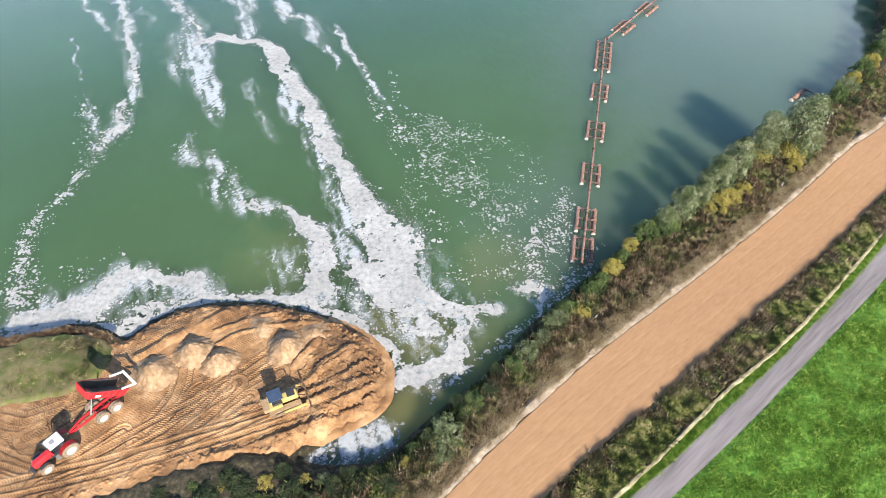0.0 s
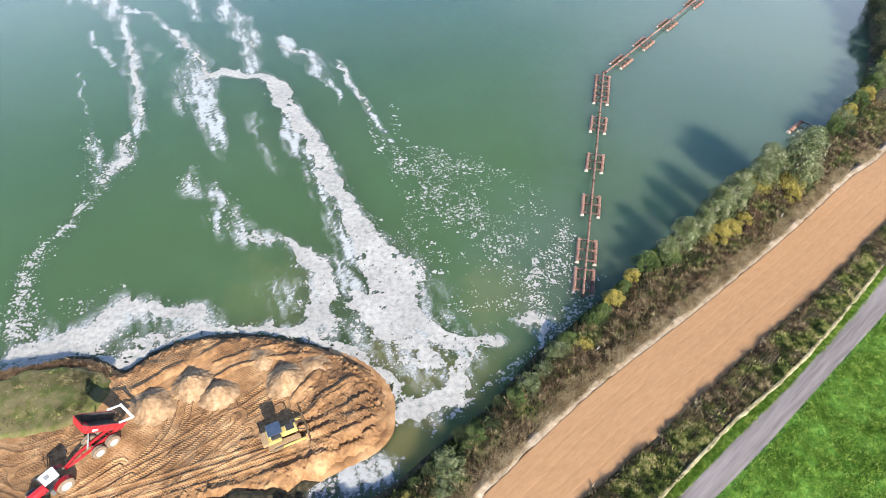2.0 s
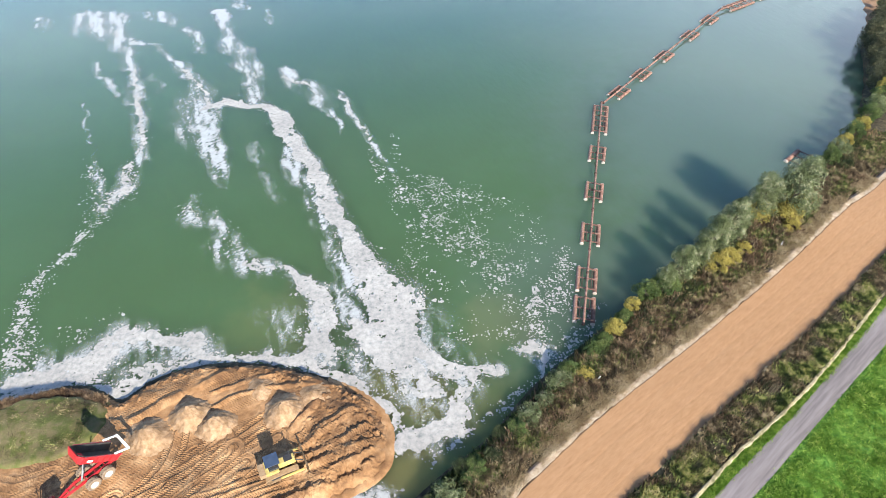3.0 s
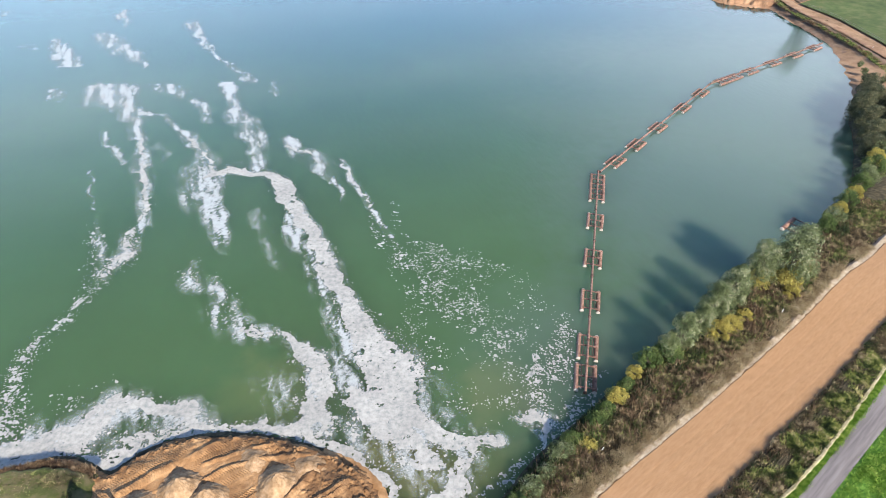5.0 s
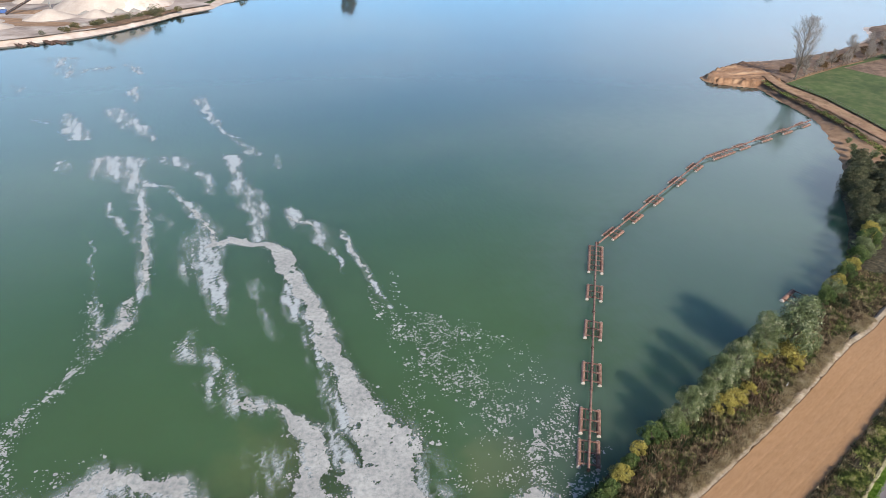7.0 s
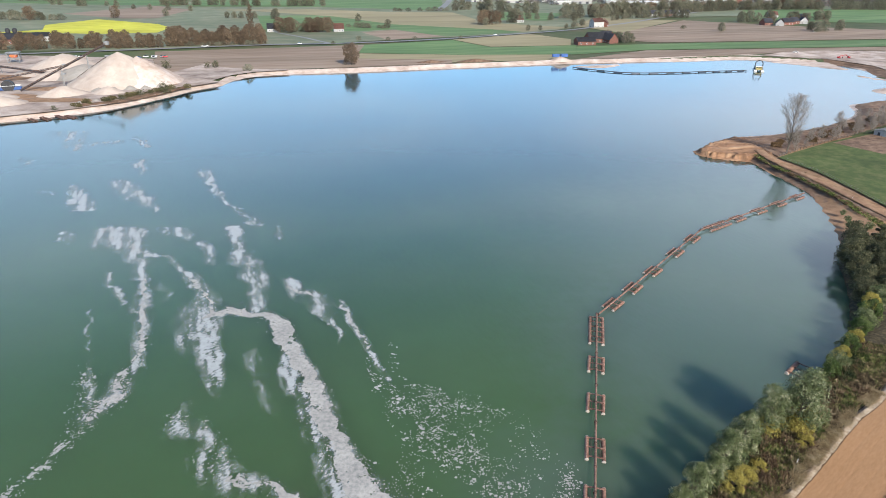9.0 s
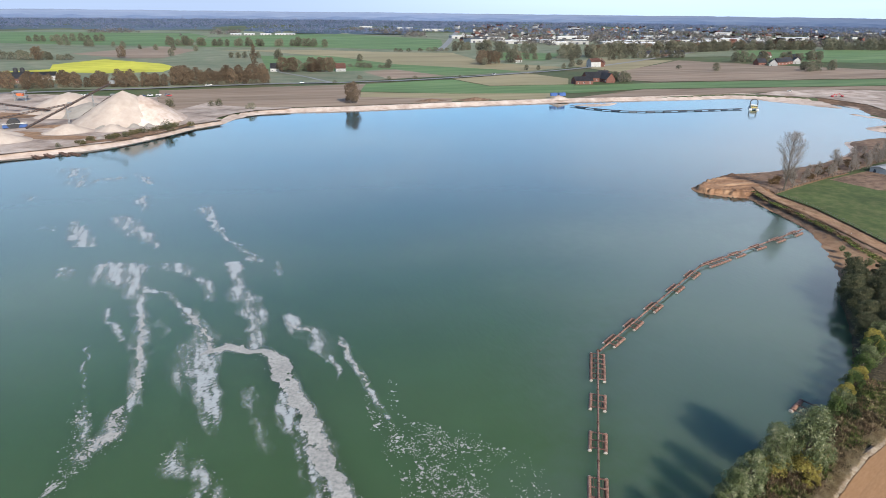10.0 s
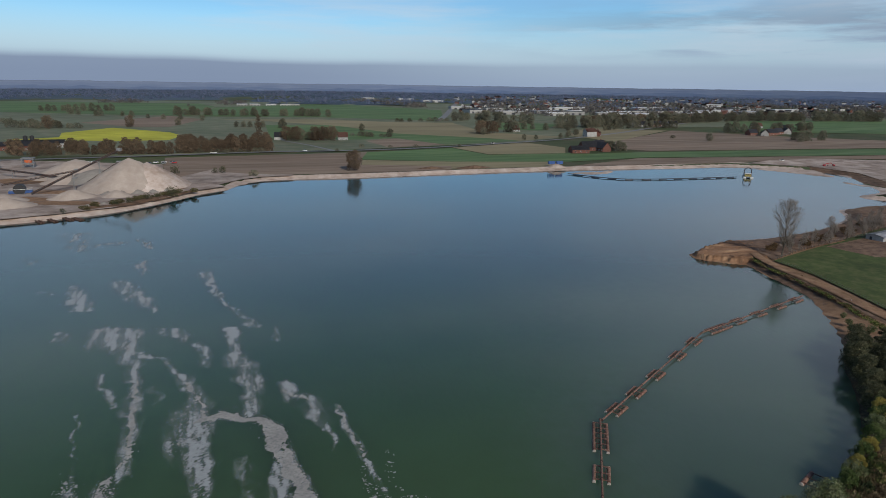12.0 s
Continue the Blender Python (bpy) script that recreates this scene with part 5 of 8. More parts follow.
for x, y, s, p in [(76.8, 101.6, 1.1, P_BUSH), (79.6, 104.4, 1.1, P_GREY), (82.6, 107.6, 1.0, P_YELLOW), (85.6, 110.4, 1.15, P_BUSH), (88.8, 113.6, 1.1, P_YELLOW), (91.6, 117.0, 1.2, P_BUSH), (95.0, 120.6, 1.3, P_GREY), (98.6, 124.2, 1.4, P_BUSH), (101.6, 128.6, 1.4, P_YELLOW), (104.0, 130.0, 1.5, P_GREY)]:
    plant(p, x, y, 1.4, s)
for x, y, s in [(102.6, 133.0, 0.72), (106.5, 139.0, 0.8), (109.5, 146.0, 0.85), (111.0, 152.5, 0.95), (115.5, 157.5, 0.95), (118.8, 164.0, 0.8), (114.0, 143.0, 0.9), (119.5, 150.5, 1.0), (124.0, 158.0, 0.95), (123.5, 171.0, 0.7), (109.5, 134.0, 0.8), (128.5, 166.0, 0.8)]:
    plant(P_DARK, x, y, 1.4, s, tall=0.85)
for x, y, s in [(126.2, 176.5, 0.7), (128.0, 181.0, 0.6), (130.5, 186.0, 0.55), (133.0, 179.0, 0.7), (132.5, 192.0, 0.5), (116, 139, 1.5), (121, 145, 1.5)]:
    plant(P_GREY, x, y, 1.4, s)


def weeds(name, left, right, count, tall, blade, per, material, label, base, clump=0.25, k=60, need=0.35, cross=(0, 1), patch=0.3):
    """Tufts of blades between two lines, thick in some patches and thin in others."""
    rs = np.random.RandomState(k)
    l, r = curve(left, 1.0), curve(right, 1.0)
    t = rs.rand(count)
    s = cross[0] + (cross[1] - cross[0]) * rs.rand(count)
    pl, pr = (np.stack([np.interp(t, np.linspace(0, 1, len(q)), q[:, i]) for i in (0, 1)], 1) for q in (l, r))
    c = pl + (pr - pl) * s[:, None]
    dens = fbm(c[:, 0] * patch, c[:, 1] * patch, 3, k)
    c = c[dens + rs.rand(count) * 0.25 - 0.12 > need]
    n = len(c)
    size = 0.3 + 1.4 * fbm(c[:, 0] * 0.45, c[:, 1] * 0.45, 3, k + 3)
    z = base(c[:, 0], c[:, 1])
    c = np.repeat(np.column_stack([c, z]), per, 0)
    size = np.repeat(size, per) * (0.6 + 0.6 * rs.rand(n * per))
    c[:, :2] += rs.randn(n * per, 2) * clump
    a = rs.rand(n * per) * 2 * math.pi
    side = np.stack([np.cos(a), np.sin(a), 0 * a], 1) * (blade * size)[:, None]
    lean = np.stack([rs.randn(n * per) * 0.35, rs.randn(n * per) * 0.35, np.ones(n * per)], 1) * (tall * size)[:, None]
    v = np.stack([c - side, c + side, c + lean], 1).reshape(-1, 3)
    return tagged(obj(name, v, np.arange(len(v)).reshape(-1, 3), material), label, "weeds" if "weed" in name else "grass", kind="stuff")


def near_ground(X, Y):
    return ground_height(X, Y) - 0.05


BANK_LINE = [(-30, 20), (-20, 26), (-12, 28), (-6, 30), (1.6, 37.6), (6.2, 41.3), (9.9, 45.7), (18.5, 54.4), (29.6, 64.5), (39.7, 72.7), (50.5, 83.3), (63, 93.5), (74, 101), (88, 114)]
BANK_TOP = shift([(-28, -6), (-17, 7), (-9, 15.5), (-3, 21.6), (0.4, 25.1), (6.2, 30.9), (16.2, 40.2), (24.8, 47.3), (38.5, 57.8), (48, 65.4), (57.7, 73.4), (72.6, 86.4), (83.4, 94.6), (100, 109)], -1.5)
weeds("bank_weeds", BANK_LINE, BANK_TOP, 17000, 0.8, 0.085, 5, M["weed_dry"], "withered brown weeds covering the bank", near_ground, k=61, need=0.34, cross=(0.35, 1))
weeds("bank_weeds", BANK_LINE, BANK_TOP, 17000, 0.8, 0.10, 5, M["weed_green"], "low green weeds on the bank", near_ground, k=73, need=0.43, cross=(0, 0.95))
weeds("bank_weeds", BANK_LINE, BANK_TOP, 15000, 0.9, 0.095, 5, M["weed_red"], "russet dead weeds on the bank", near_ground, k=85, need=0.44, cross=(0.1, 0.95))
# leaf colour stands in for shaded pockets on the water side
weeds("bank_weeds", BANK_LINE, BANK_TOP, 16000, 0.7, 0.16, 5, M["leaf_shade"], "low scrub near the water, leaf colour darkened for shade", near_ground, k=97, need=0.40, cross=(0, 0.5))
weeds("edge_grass", shift(HAUL_L[1:10], -2.6), shift(HAUL_L[1:10], -0.5), 24000, 0.2, 0.05, 4, M["straw"], "short straw-coloured grass along the road edge", lambda X, Y: 2.5 + 0 * X, k=63, need=0.36)
VERGE_L, VERGE_R = shift(HAUL_R[:9], 0.1), shift(KERB[:9], -0.6)


def verge_z(X, Y):
    return 2.6 + 0 * X


weeds("verge_weeds", VERGE_L, VERGE_R, 36000, 0.6, 0.10, 5, M["verge_green"], "tall green and yellow grass on the verge", verge_z, k=64, need=0.47, cross=(0.15, 1), patch=0.55)
weeds("verge_weeds", VERGE_L, VERGE_R, 16000, 0.6, 0.085, 5, M["weed_dry"], "dry seeding stalks on the verge", verge_z, k=75, need=0.47, patch=0.5)
weeds("verge_weeds", VERGE_L, VERGE_R, 9000, 0.62, 0.05, 5, M["weed_red"], "dark russet dock stalks along the verge", verge_z, k=86, need=0.46, cross=(0, 0.55))
weeds("verge_weeds", VERGE_L, VERGE_R, 9000, 0.42, 0.10, 5, M["leaf_shade"], "dark low weeds along the road side of the verge", verge_z, k=98, need=0.40, cross=(0, 0.4))
weeds("meadow_grass", shift(LANE_R[1:8], 0.4), MEADOW_R[1:8], 90000, 0.2, 0.055, 3, M["blade"], "lush bright green meadow grass", lambda X, Y: 2.72 + 0 * X, k=65, need=0.2, cross=(0, 0.55))
weeds("lane_grass", shift(KERB[1:8], 0.35), shift(LANE_L[1:8], -0.15), 9000, 0.22, 0.05, 4, M["blade"], "short green grass between strip and lane", lambda X, Y: 2.6 + 0 * X, k=66, need=0.2)
PATCH_N, PATCH_S = [(-88, 46), (-62, 45), (-52, 46.6), (-45.6, 45.8)], [(-88, 35), (-62, 36.4), (-52, 38), (-45.8, 40.5)]
weeds("patch_grass", PATCH_N, PATCH_S, 6000, 0.14, 0.05, 4, M["weed_dry"], "withered tan tufts on the old bank top", lambda X, Y: 2.45 + 0 * X, k=68, need=0.54, patch=0.4)
weeds("patch_grass", PATCH_N, PATCH_S, 5000, 0.14, 0.05, 4, M["weed_green"], "short olive tufts on the old bank top", lambda X, Y: 2.45 + 0 * X, k=71, need=0.42, patch=0.25)
weeds("shore_weeds", [(-90, 48), (-62, 46.4), (-52, 48.6), (-45, 47.4)], [(-90, 44), (-62, 44.6), (-52, 46.6), (-45, 45.4)], 3500, 0.5, 0.09, 5, M["weed_red"], "dark dead weeds on the old bank's edge", lambda X, Y: 1.2 + 0.6 * smooth01(-Y, -49, -46), k=67, need=0.3)

# ---- building blocks for made things ----
M["rust"] = mat("rusty_steel", [(0.13, 0.065, 0.045), (0.23, 0.125, 0.09), (0.34, 0.22, 0.17)], 2.2, 0.8, 0.01, 9, big=0.5, bigmix=0.3, vary=0.12)
M["rust_dark"] = mat("dark_rusty_steel", [(0.075, 0.045, 0.035), (0.13, 0.075, 0.055)], 2.0, 0.85, big=0.5, bigmix=0.3)
M["cap"] = mat("pale_painted_cap", [(0.30, 0.26, 0.22), (0.42, 0.37, 0.32)], 2, 0.8)
M["red"] = mat("red_paint", [(0.42, 0.018, 0.022), (0.52, 0.03, 0.035)], 1.5, 0.35, big=0.6, bigmix=0.2, spec=0.5)
M["white"] = mat("white_paint", [(0.68, 0.66, 0.62), (0.8, 0.78, 0.75)], 1.5, 0.45, big=0.6, bigmix=0.1, spec=0.5)
M["dusty_rim"] = mat("dusty_white_rim", [(0.52, 0.46, 0.38), (0.66, 0.6, 0.52)], 2.5, 0.7, big=0.9, bigmix=0.2)
M["tyre"] = mat("sandy_tyre_rubber", [(0.14, 0.1, 0.07), (0.26, 0.19, 0.125)], 2.5, 0.9, 0.01, 12)
M["black"] = mat("black_steel", [(0.02, 0.02, 0.022), (0.05, 0.048, 0.048)], 2, 0.6)
M["bed"] = mat("worn_dark_bed_steel", [(0.03, 0.03, 0.03), (0.075, 0.068, 0.06)], 1.2, 0.55, big=0.4, bigmix=0.4)
M["yellow"] = mat("yellow_paint", [(0.42, 0.31, 0.09), (0.56, 0.44, 0.15)], 1.5, 0.45, big=0.7, bigmix=0.3, spec=0.5)
M["navy"] = mat("dark_blue_roof_paint", [(0.03, 0.045, 0.075), (0.05, 0.07, 0.11)], 1.5, 0.35, spec=0.5)
M["glass"] = mat("tinted_cab_glass", [(0.012, 0.016, 0.02), (0.02, 0.026, 0.032)], 1, 0.05, spec=0.7)
M["mud"] = mat("sand_caked_steel", [(0.22, 0.14, 0.075), (0.34, 0.23, 0.13)], 2.5, 0.9, 0.03, 8)
M["grey"] = mat("grey_steel", [(0.2, 0.2, 0.2), (0.3, 0.3, 0.29)], 1, 0.6, big=0.4, bigmix=0.25)
M["blue"] = mat("blue_paint", [(0.035, 0.08, 0.22), (0.06, 0.12, 0.3)], 0.6, 0.5, vary=0.15)


def block(bm, size, at=(0, 0, 0), turn=(0, 0, 0), bevel=0.03, taper=None):
    """A bevelled box; taper shrinks its top."""
    g = bmesh.ops.create_cube(bm, size=1)
    v = g["verts"]
    for p in v:
        k = taper if taper and p.co.z > 0 else (1, 1)
        p.co = Vector((p.co.x * size[0] * k[0], p.co.y * size[1] * k[1], p.co.z * size[2]))
    if bevel:
        e = list({e for p in v for e in p.link_edges})
        v = list({q for f in bmesh.ops.bevel(bm, geom=e, offset=bevel, segments=2, profile=0.6, affect="EDGES")["faces"] for q in f.verts} | {q for q in v if q.is_valid})
    bmesh.ops.transform(bm, matrix=pose(*at, *turn), verts=v)
    return bm


def tube(bm, a, b, r, r2=None, seg=12):
    a, b = Vector(a), Vector(b)
    d = b - a
    m = Matrix.Translation((a + b) / 2) @ d.to_track_quat("Z", "Y").to_matrix().to_4x4()
    bmesh.ops.create_cone(bm, cap_ends=True, segments=seg, radius1=r, radius2=r if r2 is None else r2, depth=d.length, matrix=m)
    return bm


def beam(bm, a, b, w, h=None):
    a, b = Vector(a), Vector(b)
    d = b - a
    m = Matrix.Translation((a + b) / 2) @ d.to_track_quat("X", "Z").to_matrix().to_4x4()
    bmesh.ops.create_cube(bm, size=1, matrix=m @ Matrix.Diagonal((d.length, w, h or w, 1)))
    return bm


def lathe(bm, profile, seg=24, at=(0, 0, 0)):
    """Turns (radius, y) points round the y axis."""
    rings = []
    for r, y in profile:
        rings.append([bm.verts.new((at[0] + r * math.cos(2 * math.pi * i / seg), at[1] + y, at[2] + r * math.sin(2 * math.pi * i / seg))) for i in range(seg)])
    for p, q in zip(rings[:-1], rings[1:]):
        for i in range(seg):
            bm.faces.new((p[i], p[(i + 1) % seg], q[(i + 1) % seg], q[i]))
    for ring, flip in ((rings[0], False), (rings[-1], True)):
        bm.faces.new(ring[::-1] if flip else ring)
    bmesh.ops.recalc_face_normals(bm, faces=bm.faces)
    return bm


def B():
    return bmesh.new()


def wheel(parent, x, y, radius, width, rim):
    """Lugged tyre and dished rim; y is the side's outer face."""
    s = 1 if y > 0 else -1
    bm = lathe(B(), [(radius * 0.55, -width / 2), (radius * 0.9, -width / 2), (radius, -width * 0.36), (radius, width * 0.36), (radius * 0.9, width / 2), (radius * 0.55, width / 2)], 28)
    for i in range(22):
        for side in (-1, 1):
            a = 2 * math.pi * (i + 0.25 * side) / 22
            beam(bm, (radius * 0.99 * math.cos(a), 0.02 * side, radius * 0.99 * math.sin(a)), (radius * 1.0 * math.cos(a + 0.16), width * 0.45 * side, radius * 1.0 * math.sin(a + 0.16)), 0.07, 0.07)
    t = part("wheel", bm, M["tyre"], parent)
    t.location = (x, y, radius)
    part("rim", lathe(B(), [(radius * 0.57, s * width * 0.53), (radius * 0.5, s * width * 0.5), (radius * 0.42, s * width * 0.2), (radius * 0.16, s * width * 0.22), (radius * 0.14, s * width * 0.42)], 24), rim, t, "dusty pale wheel rim")
    return t


# ---- tractor with tipping trailer ----
def build_tractor(m):
    t = thing("tractor", m, "red farm tractor with white cab roof and sandy wheels", "tractor")
    for y in (1.02, -1.02):
        wheel(t, 0, y, 0.98, 0.62, M["dusty_rim"])
        wheel(t, 2.95, y * 0.93, 0.72, 0.5, M["dusty_rim"])
        bm = B()  # curved mudguard over the rear wheel
        rows = []
        for i in range(9):
            a = math.radians(15 + 17.5 * i)
            rows.append([bm.verts.new((1.12 * math.cos(a), y + w, 1.0 + 1.12 * math.sin(a))) for w in (-0.36, 0.3)])
        for p, q in zip(rows[:-1], rows[1:]):
            bm.faces.new((p[0], p[1], q[1], q[0]))
        bmesh.ops.solidify(bm, geom=list(bm.faces), thickness=0.05)
        part("mudguard", bm, M["red"], t)
        bm = B()
        beam(bm, (1.75, y * 0.55, 1.9), (1.7, y * 1.25, 2.35), 0.05)
        block(bm, (0.06, 0.28, 0.36), (1.68, y * 1.32, 2.4), bevel=0.02)
        part("mirror", bm, M["black"], t)
        part("front_mudguard", block(B(), (0.95, 0.42, 0.06), (2.95, y * 0.93, 1.52)), M["black"], t)
    bm = block(B(), (2.2, 0.95, 0.85), (2.55, 0, 1.62), bevel=0.16, taper=(0.95, 0.72))
    block(bm, (0.5, 0.8, 0.55), (3.55, 0, 1.5), bevel=0.14, taper=(0.8, 0.8))
    part("hood", bm, M["red"], t, "glossy red engine hood")
    bm = block(B(), (3.6, 0.55, 0.6), (1.5, 0, 0.95), bevel=0.08)
    block(bm, (0.35, 1.6, 0.3), (2.95, 0, 0.72), bevel=0.06)
    block(bm, (0.35, 1.7, 0.4), (0, 0, 0.98), bevel=0.06)
    part("chassis", bm, M["black"], t)
    cab = part("cab", block(B(), (1.55, 1.5, 1.35), (0.62, 0, 2.05), bevel=0.1, taper=(0.92, 0.9)), M["glass"], t, "dark glazed driver's cab")
    for x, y in ((1.33, 0.7), (1.33, -0.7), (-0.1, 0.7), (-0.1, -0.7)):
        part("pillar", beam(B(), (x, y, 1.4), (x * 0.95 + 0.02, y * 0.94, 2.75), 0.09), M["black"], cab)
    bm = block(B(), (1.75, 1.6, 0.24), (0.6, 0, 2.84), bevel=0.1)
    part("roof", bm, M["white"], cab, "white cab roof")
    part("roof_hatch", block(B(), (0.55, 0.6, 0.05), (0.8, 0, 2.97), bevel=0.02), M["grey"], cab)
    part("exhaust", tube(B(), (1.55, -0.62, 1.9), (1.55, -0.62, 3.0), 0.07), M["grey"], t)
    bm = block(B(), (0.35, 0.9, 0.4), (4.0, 0, 0.85), bevel=0.05)
    beam(bm, (3.8, 0.35, 0.75), (4.55, 0.42, 0.7), 0.12)
    beam(bm, (3.8, -0.35, 0.75), (4.55, -0.42, 0.7), 0.12)
    part("front_linkage", bm, M["black"], t)
    for z in (0.55, 0.85, 1.15):
        part("step", block(B(), (0.4, 0.3, 0.05), (1.35, 0.75, z), bevel=0.01), M["grey"], t)
    bm = block(B(), (0.5, 0.5, 0.35), (1.45, -0.62, 0.9), bevel=0.05)
    part("fuel_tank", bm, M["black"], t)
    return t


def build_trailer(m):
    t = thing("tipping_trailer", m, "red tandem-axle tipping trailer with its dark bed raised", "trailer")
    for x in (0.9, -0.9):
        for y in (1.12, -1.12):
            wheel(t, x, y, 0.82, 0.62, M["dusty_rim"])
        part("axle", tube(B(), (x, -0.95, 0.74), (x, 0.95, 0.74), 0.09), M["black"], t)
    bm = B()
    for y in (0.42, -0.42):
        beam(bm, (-2.5, y, 1.15), (2.6, y, 1.15), 0.16, 0.34)
        beam(bm, (2.6, y, 1.15), (4.6, y * 0.25, 0.85), 0.16, 0.3)
    for x in (-2.3, -1.2, 0, 1.2, 2.4, 3.3):
        beam(bm, (x, -0.45, 1.12), (x, 0.45, 1.12), 0.14, 0.2)
    part("chassis", bm, M["red"], t, "red ladder chassis with drawbar")
    part("drawbar_eye", tube(B(), (4.5, 0, 0.8), (5.0, 0, 0.72), 0.09), M["black"], t)
    part("hydraulic_ram", tube(tube(B(), (1.6, 0, 1.2), (0.9, 0, 2.6), 0.11), (0.9, 0, 2.6), (0.35, 0, 3.9), 0.07), M["grey"], t)
    # tub, tipped up about its rear hinge
    hinge = pose(-2.4, 0, 1.45, 0, -48, 0)
    L, W, H, T = 4.9, 1.22, 1.1, 0.09
    bm = B()
    prof = [(-W, H), (-W * 0.86, 0.05), (W * 0.86, 0.05), (W, H)]
    for x0, x1, k in ((0.0, L, 1),):
        for (ya, za), (yb, zb) in zip(prof[:-1], prof[1:]):
            q = [bm.verts.new((x0, ya, za)), bm.verts.new((x1, ya, za)), bm.verts.new((x1, yb, zb)), bm.verts.new((x0, yb, zb))]
            bm.faces.new(q)
    f = [bm.verts.new((L, y, z)) for y, z in prof]
    nose = [bm.verts.new((L + 0.75, y * 0.8, H + 0.15)) for y in (-W, W)]
    bm.faces.new((f[0], f[1], nose[0]))
    bm.faces.new((f[1], f[2], nose[1], nose[0]))
    bm.faces.new((f[2], f[3], nose[1]))
    bmesh.ops.remove_doubles(bm, verts=bm.verts, dist=0.001)
    inner = bm.copy()
    bmesh.ops.solidify(bm, geom=list(bm.faces), thickness=-T)
    for x in np.linspace(0.3, L - 0.2, 6):
        for s in (1, -1):
            beam(bm, (x, s * (W * 0.86 + 0.08), 0.1), (x, s * (W + 0.08), H), 0.12, 0.1)
    for s in (1, -1):
        beam(bm, (0, s * (W + 0.05), H), (L, s * (W + 0.05), H), 0.16, 0.14)
    bmesh.ops.transform(bm, matrix=hinge, verts=bm.verts)
    tub = part("tub", bm, M["red"], t, "red raised tub")
    for v in inner.verts:
        v.co = Vector((v.co.x * 0.985 + 0.02, v.co.y * 0.90, v.co.z + 0.10))
    bmesh.ops.transform(inner, matrix=hinge, verts=inner.verts)
    part("bed_lining", inner, M["bed"], tub, "dark worn steel lining")
    part("sign", block(B(), (0.7, 0.02, 0.3), tuple(hinge @ Vector((L - 0.9, W + 0.12, H * 0.55))), (0, -48, 0), 0.01), M["white"], tub)
    bm = B()
    a, b = -0.2, H + 0.25
    for s in (1, -1):
        beam(bm, hinge @ Vector((1.15, s * (W + 0.12), b - 0.05)), hinge @ Vector((-0.5, s * (W + 0.12), b + 0.55)), 0.2, 0.16)
    beam(bm, hinge @ Vector((-0.45, -W - 0.2, b + 0.55)), hinge @ Vector((-0.45, W + 0.2, b + 0.55)), 0.3, 0.25)
    part("tailgate_frame", bm, M["white"], t, "off-white lifting tailgate frame")
    return t


HEAD = -129.0  # degrees, the way the tractor faces
build_tractor(pose(-44.5, 31.3, 1.85, 0, 0, HEAD + 1))
build_trailer(pose(-41.7, 36.2, 1.9, 0, 0, HEAD))


